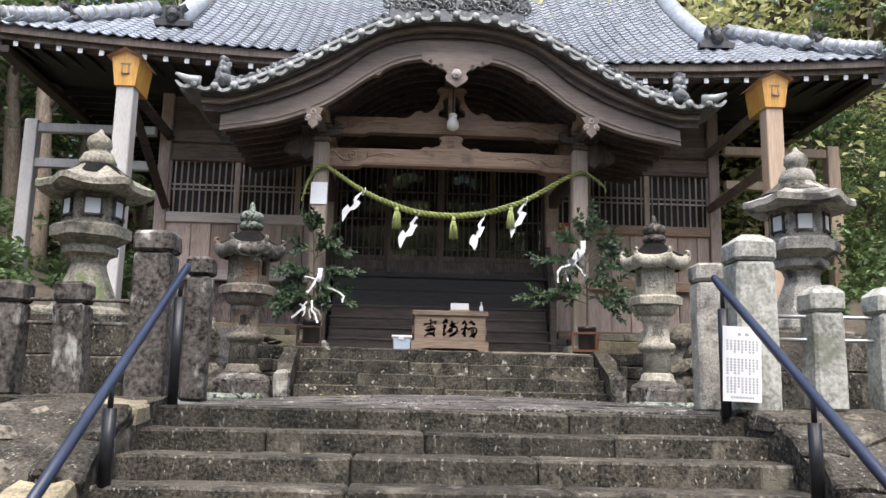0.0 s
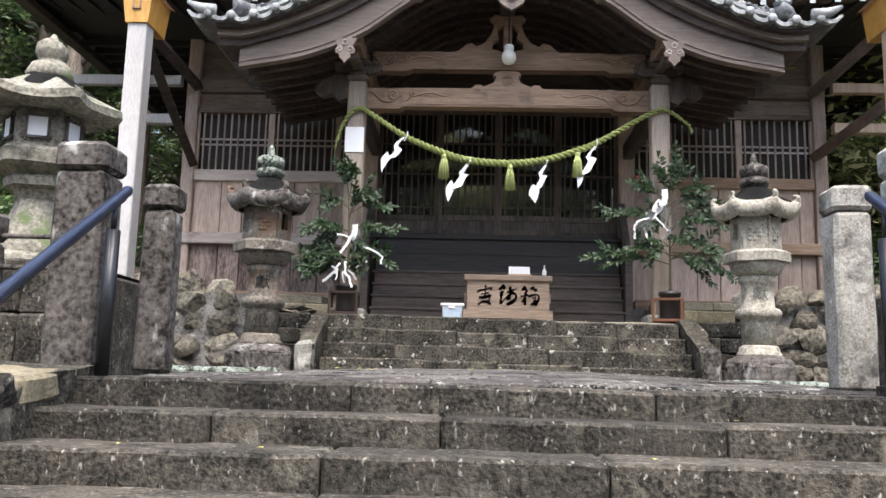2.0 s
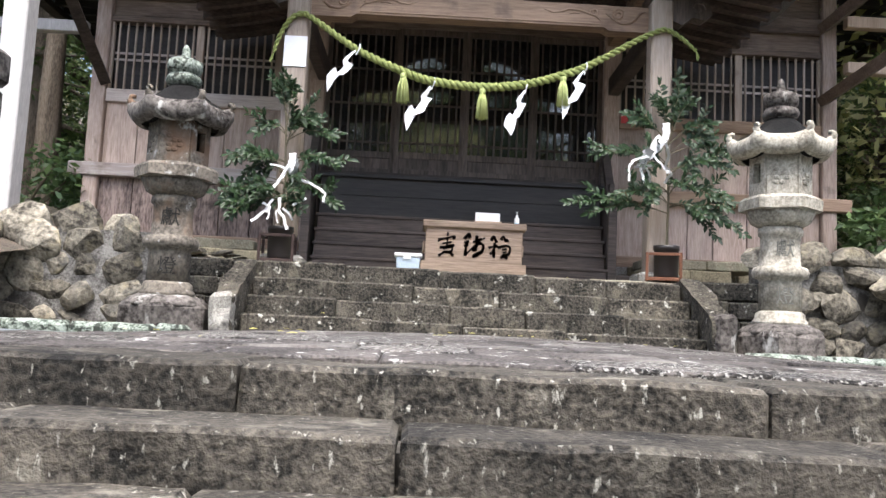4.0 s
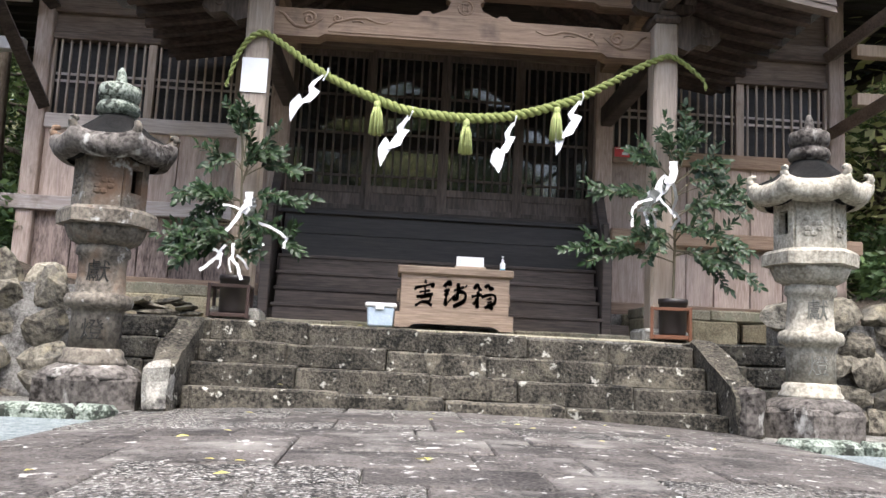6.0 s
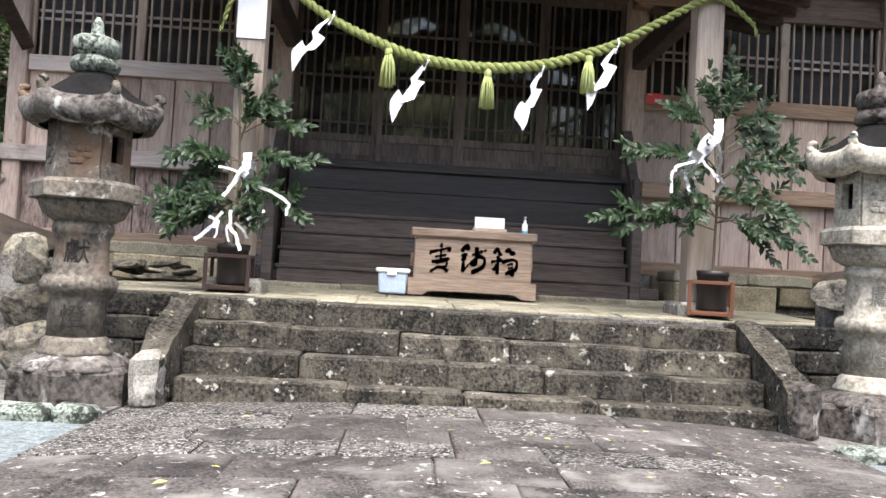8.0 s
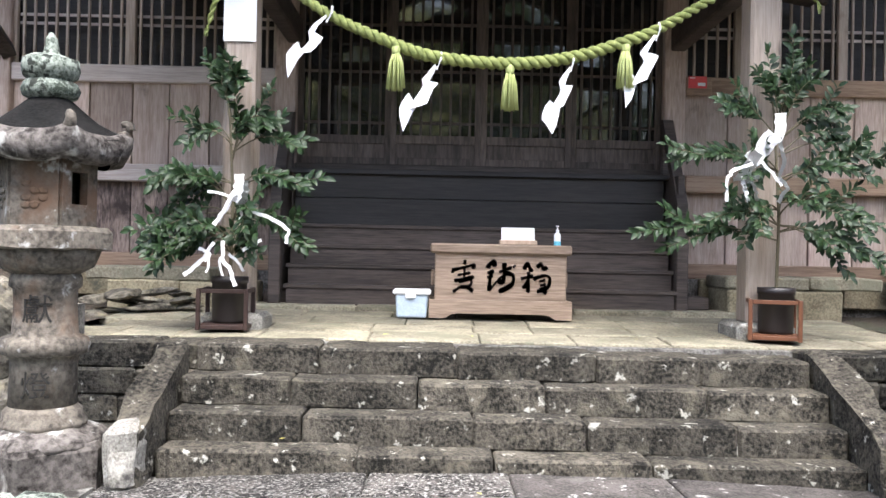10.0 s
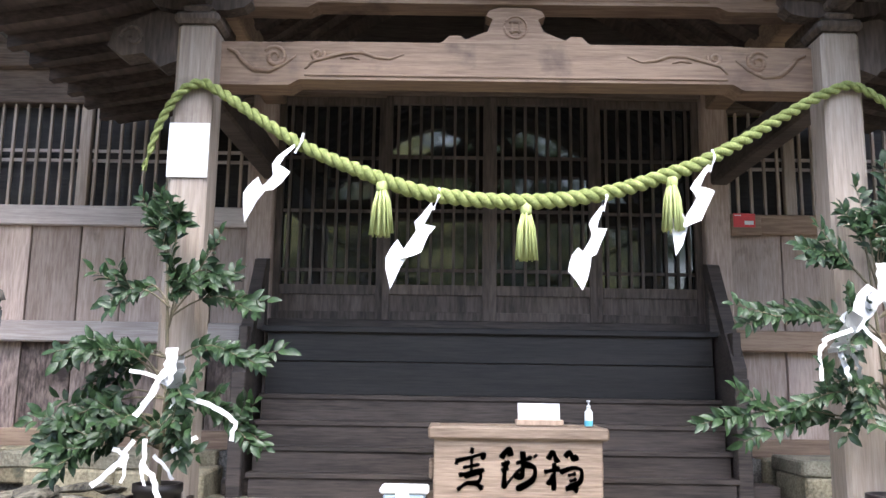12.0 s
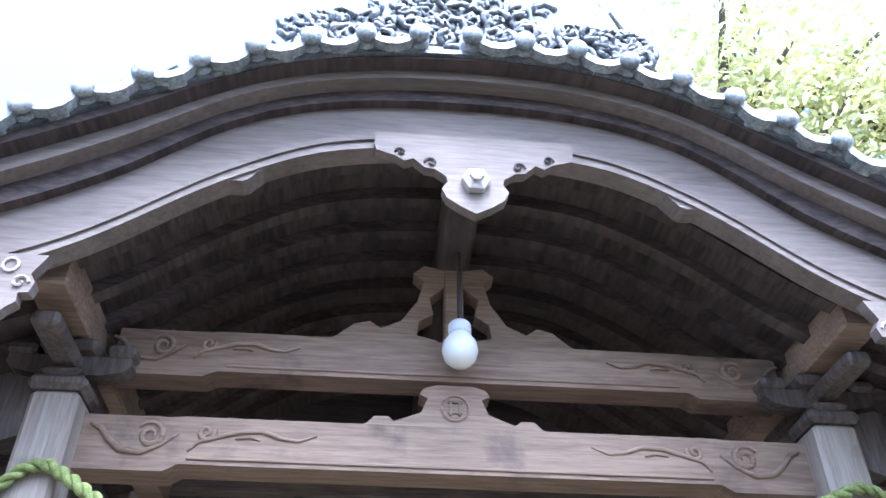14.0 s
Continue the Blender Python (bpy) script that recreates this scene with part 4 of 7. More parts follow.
for x, z in ((0.46, 5.87), (0.45, 5.83), (0.36, 5.80), (0.32, 5.77), (0.28, 5.79), (0.23, 5.74), (0.18, 5.73), (0.13, 5.69), (0.125, 5.66), (0.15, 5.62), (0.13, 5.57), (0.07, 5.525), (0.0, 5.485)):
    g.append((CX + 0.03 + x, z - 0.035))
g = g + [(2 * CX + 0.06 - x, z) for x, z in reversed(g[:-1])]
part("gegyo_pendant", poly([(CX + 0.03 + 0.46, 5.91)] + g + [(CX + 0.03 - 0.46, 5.91)], GY - 0.085, GY - 0.03), M_BARGE, gable, "carved wooden heart-shaped pendant")
part("boss", lathe([(0.0, -0.02), (0.065, -0.02), (0.065, 0.02), (0.035, 0.035), (0.03, 0.05), (0, 0.055)], 6), M_WOODGREYH, gable).matrix_basis = pose(CX + 0.03, GY - 0.10, 5.625, 90)
for sgn in (-1, 1):
    for dx, dz, s in ((0.20, 5.73, 0.5), (0.34, 5.785, 0.4)):
        part("curl", tube([(CX + 0.03 + sgn * (dx + 0.06 * s * math.cos(a * 0.5) * (1 - a / 16)), GY - 0.09, dz + 0.06 * s * math.sin(a * 0.5) * (1 - a / 16)) for a in range(14)], 0.007, 4), M_DARKWOOD, gable)

# ---- porch roof tiles and ornaments ----
part("tile_bed", strip(swept(K_TILE, -3.4, 3.4, 72, -0.13), swept(K_TILE, -3.4, 3.4, 72, -0.16), 10.14, 12.4), M_TILEDK, gable)


def arc_points(knots, step, d_max):
    """Places at even steps along the curve, with its slope."""
    out, d, sgn = [], 0.0, 1
    while d < d_max:
        z0, z1 = curve_at(knots, d), curve_at(knots, min(d + 0.02, d_max + 0.02))
        ang = math.atan2(z1 - z0, 0.02)
        out.append((d, z0, ang))
        d += step * math.cos(ang)
    return [(p, s) for p in out for s in ((1, -1) if p[0] > 0.01 else (1,))]


bm = lathe([(0.0, 0), (0.047, 0), (0.050, 0.03), (0.038, 0.045), (0.0, 0.05)], 14)
disc_me = part("edge_disc", bm, M_TILEEDGE, gable, smooth=True)
disc_data = disc_me.data
bpy.data.objects.remove(disc_me)
bm = bmesh.new()
pts = [(-0.125, 0.015), (-0.08, -0.035), (-0.03, -0.058), (0.03, -0.058), (0.08, -0.035), (0.125, 0.015), (0.10, 0.03), (0.05, -0.005), (0.0, -0.018), (-0.05, -0.005), (-0.10, 0.03)]
add_poly(bm, pts, -0.012, 0.20)
tmp = part("edge_tile", bm, M_TILEEDGE, gable)
scallop_data = tmp.data
bpy.data.objects.remove(tmp)
bm = tube([(0, 0.0, 0.0), (0, 0.10, 0.008), (0, 0.22, 0.008), (0, 0.24, 0.0)], 0.05, 10, [0.05, 0.056, 0.056, 0.04])
tmp = part("roll_tile", bm, M_TILEEDGE, gable, smooth=True)
roll_data = tmp.data
bpy.data.objects.remove(tmp)
bm = bmesh.new()
add_poly(bm, [(-0.13, -0.01), (0.0, -0.03), (0.13, -0.01), (0.13, 0.012), (0.0, -0.008), (-0.13, 0.012)], 0, 0.26)
tmp = part("pan_tile", bm, M_TILEDK, gable)
pan_data = tmp.data
bpy.data.objects.remove(tmp)
for (d, z, ang), s in arc_points(K_TILE, 0.25, 3.35):
    m = Matrix.Translation((CX + s * d, 10.10, z - 0.09)) @ Euler((0, -ang * s, 0)).to_matrix().to_4x4()
    share("edge_disc", disc_data, gable, m @ pose(0, 0, 0, 90))
    for r in range(3):
        share("roll_tile", roll_data, gable, m @ pose(0, 0.02 + 0.25 * r, 0.015 * (r > 0)))
    m2 = Matrix.Translation((CX + s * (d + 0.125 * math.cos(ang)), 10.10, curve_at(K_TILE, d + 0.125 * math.cos(ang)) - 0.10)) @ Euler((0, -ang * s, 0)).to_matrix().to_4x4()
    share("edge_tile", scallop_data, gable, m2)
    for r in range(1, 3):
        share("pan_tile", pan_data, gable, m2 @ pose(0, 0.02 + 0.25 * r, 0.01))
# a raised row of cloud-patterned tiles along the verge, over two thin courses
for sg in (-1, 1):
    verge = [(CX + sg * (0.85 + 2.0 * i / 30), curve_at(K_TILE, 0.85 + 2.0 * i / 30)) for i in range(31)]
    for dz, yy in ((0.0, 10.20), (0.035, 10.24)):
        part("verge_course", strip([(x, z + dz + 0.012) for x, z in verge], [(x, z + dz - 0.014) for x, z in verge], yy, yy + 0.22), M_TILEEDGE, gable)
    rv = random.Random(30 + sg)
    for x, z in verge[1:]:
        bm = bmesh.new()
        bmesh.ops.create_icosphere(bm, subdivisions=2, radius=0.062, matrix=Matrix.Translation((x, 10.33, z + 0.075)) @ Matrix.Diagonal((1.0, 1.2, rv.uniform(0.7, 1.15), 1)))
        rough_up(bm, 0.04, 22, x)
        part("cloud_tile", bm, M_TILEDK, gable)
# upturned end tiles and lumpy end ornaments
for s in (-1, 1):
    bm = tube([(CX + s * 3.2, 10.12, 5.31), (CX + s * 3.36, 10.10, 5.33), (CX + s * 3.5, 10.09, 5.40)], 0.05, 8, [0.075, 0.06, 0.02])
    part("end_horn", bm, M_TILEEDGE, gable, smooth=True)
    bm = bmesh.new()
    for k, (dx, dz, r) in enumerate(((0, 0.0, 0.10), (0.0, 0.09, 0.085), (-0.01, 0.17, 0.085), (0.01, 0.24, 0.075), (0.07, -0.02, 0.06), (-0.09, -0.03, 0.06))):
        bmesh.ops.create_icosphere(bm, subdivisions=2, radius=r, matrix=Matrix.Translation((CX + s * (2.95 + dx), 10.25 + 0.01 * k, 5.42 + dz)))
    rough_up(bm, 0.05, 14, s)
    part("end_ornament", bm, M_TILEDK, gable, "dark carved guardian-shaped end tile", smooth=True)
# ridge-end ornament over the middle
crest = thing("ridge_ornament", "dark openwork ridge-end tile with cloud scrolls on the porch roof", "roof ornament")
part("base_tier", box(CX - 0.88, CX + 0.92, 10.30, 10.70, 6.32, 6.52, 0.02), M_TILEDK, crest)
part("base_tier", box(CX - 0.72, CX + 0.76, 10.32, 10.68, 6.52, 6.66, 0.02), M_TILEDK, crest)
part("back_slab", box(CX - 0.62, CX + 0.66, 10.38, 10.60, 6.64, 6.86, 0.03), M_TILEDK, crest)
part("back_slab", box(CX - 0.34, CX + 0.38, 10.40, 10.60, 6.84, 7.06, 0.03), M_TILEDK, crest)
r = random.Random(8)
for k in range(110):
    u = r.uniform(-1, 1)
    x = CX + 0.02 + u * 0.92
    top = 6.62 + 0.50 * max(0.0, 1 - abs(u) ** 1.3)
    z = r.uniform(6.50, top)
    s = r.uniform(0.05, 0.085)
    ph = r.uniform(0, 6)
    pts = [(x + s * (1 - i / 16) * math.cos(ph + 0.55 * i), 10.29 + 0.03 * r.random() + (0.06 if z > 6.7 else 0), z + s * (1 - i / 16) * math.sin(ph + 0.55 * i)) for i in range(13)]
    part("cloud_scroll", tube(pts, 0.02, 5, [0.022 * (1 - 0.4 * i / 13) for i in range(13)]), M_TILEDK, crest, smooth=True)
part("ridge", box(CX - 0.20, CX + 0.24, 10.6, 12.6, 6.35, 6.62, 0.04), M_TILEDK, crest)

# ---- main roof ----
roof = thing("main_roof", "large hip-and-gable roof of grey wavy tiles", "roof", kind="structure")
EY, HALF = 11.30, 6.50


def roof_z(s, d):
    return 6.22 + 0.0068 * d * d * max(0.0, 1 - s / 3.0) + 0.62 * s + 0.05 * s * s


def roof_limit(s):
    return HALF - s if s < 1.75 else 4.30


prof = [(-0.135, 0.010), (-0.105, 0.030), (-0.07, 0.034), (-0.035, 0.014), (0.02, -0.012), (0.075, -0.016), (0.135, 0.006)]
bm = bmesh.new()
add_strip(bm, [(x, z + 0.010) for x, z in prof], [(x, z - 0.010) for x, z in prof], 0.0, 0.27)
for v in bm.verts:
    v.co.z += 0.030 * (1 - v.co.y / 0.27)
    v.co *= 0.74
tmp = part("roof_tile", bm, M_TILE, roof)
tile_data = tmp.data
bpy.data.objects.remove(tmp)
verts0 = [v.co.copy() for v in tile_data.vertices]
faces0 = [tuple(p.vertices) for p in tile_data.polygons]
V, F = [], []
s, rowi = 0.0, 0
while s < 4.6:
    lim = roof_limit(s + 0.1)
    n = int(lim / 0.196)
    slope = math.atan2(roof_z(s + 0.1, 0) - roof_z(s, 0), 0.1)
    for i in range(-n, n + 1):
        d = i * 0.196
        tilt = math.atan2(roof_z(s, d + 0.1) - roof_z(s, d), 0.1)
        m = Matrix.Translation((CX + d, EY + s, roof_z(s, d))) @ Euler((slope, -tilt, 0)).to_matrix().to_4x4()
        if rowi < 4:
            share("roof_tile", tile_data, roof, m)
        else:
            k = len(V)
            V += [m @ v for v in verts0]
            F += [tuple(k + j for j in f) for f in faces0]
    s += 0.174 * math.cos(slope)
    rowi += 1
# side slopes
for sg in (-1, 1):
    s = 0.0
    while s < 2.2:
        slope = math.atan2(roof_z(s + 0.1, 0) - roof_z(s, 0), 0.1)
        yy = EY + s
        while yy < 20.5 - s:
            m = Matrix.Translation((CX + sg * (HALF - s), yy, roof_z(s, 6.2 * max(0, 1 - (yy - EY) / 4)))) @ pose(0, 0, 0, 0, 0, 90 if sg > 0 else -90) @ pose(0, 0, 0, math.degrees(slope), 0, 0)
            k = len(V)
            V += [m @ v for v in verts0]
            F += [tuple(k + j for j in f) for f in faces0]
            yy += 0.196
        s += 0.174 * math.cos(slope)
me = bpy.data.meshes.new("roof_tiles")
me.from_pydata(V, [], F)
me.materials.append(M_TILE)
rest = new("roof_tiles", me)
rest.parent = roof
tagged(rest, kind="stuff")
# closing surfaces under the tiles
bm = bmesh.new()
N = 24
grid = {}
for i in range(N + 1):
    for j in range(13):
        d = -HALF + 2 * HALF * i / N
        s = 4.7 * j / 12
        grid[i, j] = bm.verts.new((CX + max(-roof_limit(s), min(roof_limit(s), d)), EY + 0.04 + s, roof_z(s, min(abs(d), roof_limit(s))) - 0.05))
for i in range(N):
    for j in range(12):
        bm.faces.new((grid[i, j], grid[i + 1, j], grid[i + 1, j + 1], grid[i, j + 1]))
part("roof_deck", bm, M_TILEDK, roof)
part("main_ridge", box(CX - 4.4, CX + 4.4, 15.8, 16.4, 9.9, 10.7, 0.05), M_TILEDK, roof)
for sg in (-1, 1):
    bm = poly([(13.2, 6.4), (13.2, 7.2), (16.1, 9.6), (19.0, 7.2), (19.0, 6.4)], -0.1, 0.1)
    part("gable_end", bm, M_WOOD, roof).matrix_basis = pose(CX + sg * 4.1, 0, 0, 0, 0, 0) @ Matrix(((0, 1, 0, 0), (1, 0, 0, 0), (0, 0, 1, 0), (0, 0, 0, 1)))
back = bmesh.new()
a = [back.verts.new(p) for p in ((CX - 4.4, 16.1, 10.3), (CX + 4.4, 16.1, 10.3), (CX + HALF, 21.0, 6.2), (CX - HALF, 21.0, 6.2))]
back.faces.new(a)
bmesh.ops.solidify(back, geom=list(back.faces), thickness=0.1)
part("rear_slope", back, M_TILEDK, roof)
# fascia, eave boards and rafters
for z0, z1, yy in ((-0.10, 0.012, 11.33), (-0.17, -0.10, 11.40), (-0.19, -0.17, 11.50)):
    xs = [CX - HALF + 0.1 + (2 * HALF - 0.2) * i / 40 for i in range(41)]
    part("eave_board", strip([(x, roof_z(0, x - CX) + z1) for x in xs], [(x, roof_z(0, x - CX) + z0) for x in xs], yy, yy + 0.10), M_DOOR, roof)
    for sg in (-1, 1):
        bm = box(CX + sg * (HALF - (yy - EY)) - 0.05, CX + sg * (HALF - (yy - EY)) + 0.05, 11.45, 20.5, 6.22 + z0 + 0.12, 6.22 + z1 + 0.2, 0.0)
        part("eave_board", bm, M_DARKWOOD, roof)
# soffit and rafters near black: the shade under the eaves is in their colour
part("soffit", strip([(x, roof_z(0, x - CX) - 0.10) for x in xs], [(x, roof_z(0, x - CX) - 0.14) for x in xs], 11.5, 13.2), M_BLACK_AND_SHADE, roof)
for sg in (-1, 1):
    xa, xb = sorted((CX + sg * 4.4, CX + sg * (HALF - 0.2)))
    part("soffit", box(xa, xb, 13.2, 20.5, 6.36, 6.40, 0.0), M_BLACK_AND_SHADE, roof)
i = 0
x = CX - HALF + 0.35
while x < CX + HALF - 0.3:
    d = x - CX
    z = roof_z(0, d) - 0.20
    if abs(d) < 1.3:
        x += 0.30
        continue
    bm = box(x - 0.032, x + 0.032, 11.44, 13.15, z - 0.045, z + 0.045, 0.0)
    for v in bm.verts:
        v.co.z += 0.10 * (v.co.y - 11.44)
    part("rafter", bm, M_BLACK_AND_SHADE, roof)
    part("rafter_end", box(x - 0.033, x + 0.033, 11.425, 11.44, z - 0.046, z + 0.044, 0.0), M_WHITEPAINT, roof, "white-painted rafter end")
    x += 0.30
for sg in (-1, 1):
    for k in range(22):
        yy = 13.4 + 0.32 * k
        xa, xb = sorted((CX + sg * 4.45, CX + sg * (HALF - 0.25)))
        part("rafter", box(xa, xb, yy - 0.032, yy + 0.032, 6.22, 6.31, 0.0), M_BLACK_AND_SHADE, roof)
    # descending ridge and hip ridge with end tiles
    pts = [(CX + sg * 4.22, EY + s, roof_z(s, 4.2) + 0.12) for s in (1.0, 1.3, 1.7, 2.2, 2.7, 3.2, 3.8, 4.6)]
    part("descending_ridge", tube(pts, 0.16, 14), M_TILE, roof, smooth=True)
    pts = [(CX + sg * (HALF - s), EY + s, roof_z(s, HALF - s) + 0.07) for s in (0.12, 0.3, 0.5, 0.75, 1.0, 1.25, 1.5, 1.75)]
    part("hip_ridge", tube([(a, b, c + 0.05) for a, b, c in pts], 0.13, 14), M_TILE, roof, smooth=True)
    for (xa, ya, za), (xb, yb, zb) in zip(pts, pts[1:]):
        for q in (0.0, 0.5):
            bm = tube([(xa + (xb - xa) * q, ya + (yb - ya) * q, za + (zb - za) * q + 0.05), (xa + (xb - xa) * (q + 0.16), ya + (yb - ya) * (q + 0.16), za + (zb - za) * (q + 0.16) + 0.05)], 0.142, 14)
            part("ridge_tile", bm, M_TILEEDGE, roof, smooth=True)
    for s, d, sc in ((0.92, 4.22, 1.0), (0.72, HALF - 0.75, 0.75)):
        face = [(-0.26, -0.06), (-0.28, 0.02), (-0.19, 0.06), (-0.14, 0.14), (-0.16, 0.24), (-0.13, 0.33), (-0.09, 0.27), (-0.02, 0.29), (0.0, 0.36), (0.05, 0.29), (0.10, 0.26),
                (0.17, 0.30), (0.19, 0.26), (0.13, 0.20), (0.14, 0.12), (0.20, 0.05), (0.29, 0.03), (0.27, -0.06)]
        bm = poly([(CX + sg * d + a * sc, roof_z(s, d) + 0.10 + b * sc) for a, b in face], EY + s - 0.07, EY + s + 0.07)
        for dx, dz, rr in ((0, 0.10, 0.11), (-0.06, 0.19, 0.05), (0.06, 0.19, 0.05), (0.0, 0.05, 0.09)):
            bmesh.ops.create_icosphere(bm, subdivisions=2, radius=rr * sc, matrix=Matrix.Translation((CX + sg * d + dx * sc, EY + s - 0.06, roof_z(s, d) + 0.12 + dz * sc)))
        rough_up(bm, 0.02, 9, s)
        part("ogre_tile", bm, M_OGRE, roof, "black ogre-shaped end tile")

# ---- posts with yellow caps and braces ----
def capped_post(x, y, z_top, material, lab, z_foot):
    t = thing("support_post", lab, "post", group="capped support posts")
    part("shaft", box(x - 0.115, x + 0.115, y - 0.115, y + 0.115, z_foot, z_top - 0.45, 0.012), material, t)
    hd = bmesh.new()
    a = [hd.verts.new((x + sx * 0.135, y + sy, z_top - 0.50)) for sx, sy in ((-1, -0.14), (1, -0.14), (1, 0.40), (-1, 0.40))]
    b = [hd.verts.new((x + sx * 0.185, y + sy, z_top - 0.12)) for sx, sy in ((-1, -0.17), (1, -0.17), (1, 0.40), (-1, 0.40))]
    c = [hd.verts.new((x, y - 0.17, z_top - 0.03)), hd.verts.new((x, y + 0.40, z_top - 0.03))]
    hd.faces.new(a[::-1])
    for i in range(4):
        hd.faces.new((a[i], a[(i + 1) % 4], b[(i + 1) % 4], b[i]))
    hd.faces.new((b[0], b[1], c[0]))
    hd.faces.new((b[2], b[3], c[1]))
    hd.faces.new((b[1], b[2], c[1], c[0]))
    hd.faces.new((b[3], b[0], c[0], c[1]))
    cap = part("cap_box", hd, M_GOLD, t, "yellow varnished wooden cap")
    for sg in (-1, 1):
        bm = bmesh.new()
        v = [bm.verts.new(p) for p in ((x, y - 0.24, z_top + 0.005), (x + sg * 0.24, y - 0.24, z_top - 0.125), (x + sg * 0.24, y + 0.42, z_top - 0.125), (x, y + 0.42, z_top + 0.005))]
        bm.faces.new(v)
        bmesh.ops.solidify(bm, geom=list(bm.faces), thickness=0.018)
        part("cap_roof", bm, M_WOODH, cap)
    for x0, x1, z0, z1 in ((-0.07, 0.07, -0.21, -0.195), (-0.05, 0.05, -0.345, -0.33), (-0.05, -0.035, -0.345, -0.195), (0.035, 0.05, -0.345, -0.195)):
        part("crest", box(x + x0, x + x1, y - 0.172, y - 0.15, z_top + z0, z_top + z1, 0.0), M_BOXWOOD, cap)
    return t


pl = capped_post(-3.82, 11.0, 6.0, M_PALEPAINT, "tall pale painted post with a yellow wooden cap box", 2.1)
pr = capped_post(4.95, 10.75, 5.94, M_FRESHWOOD, "tall tan wooden post with a yellow wooden cap box", 2.1)
for t, x, y, m in ((pl, -3.82, 11.0, M_DARKWOOD), (pr, 4.95, 10.75, M_WOODOLD)):
    foot = (5.42, 4.36) if x < 0 else (4.68, 4.58)
    part("brace", tube([(x, y + 0.1, foot[0]), (x, 13.12, foot[1])], 0.085, 4), m, t)
    part("tie", tube([(x, y + 0.1, 5.56), (x, 13.12, 5.50)], 0.085, 4), m, t)


def side_frame(x0, x1, y, material, lab):
    t = thing("timber_frame", lab, "frame")
    part("post", box(x0 - 0.1, x0 + 0.1, y - 0.1, y + 0.1, 2.1, 5.62, 0.012), material, t)
    for z in (5.50, 4.93):
        xa, xb = sorted((x0, x1))
        part("rail", box(xa, xb, y - 0.06, y + 0.06, z - 0.07, z + 0.07, 0.008), material, t)


side_frame(-5.88, -3.98, 12.9, M_PALEPAINT, "pale painted timber frame of one post and two rails")
side_frame(6.90, 5.12, 12.9, M_FRESHWOOD, "tan timber frame of one post and two rails beside the hall")

# ---- writing ----
def writing(text, size, depth=0.002, bold=0.0):
    cu = bpy.data.curves.new("writing", "FONT")
    cu.body, cu.size, cu.extrude = text, size, depth
    cu.offset = bold
    cu.align_x, cu.align_y = "CENTER", "CENTER"
    ob = new("writing", cu)
    dg = bpy.context.evaluated_depsgraph_get()
    me = bpy.data.meshes.new_from_object(ob.evaluated_get(dg))
    bpy.data.objects.remove(ob)
    return me


# ---- stone lanterns ----
def hexa(rot=0.0, sharp=6):
    """A radius that turns a circle into a polygon."""
    def f(a, r, z):
        w = 2 * math.pi / sharp
        b = (a - rot) % w - w / 2
        return r * math.cos(w / 2) / math.cos(b), z
    return f


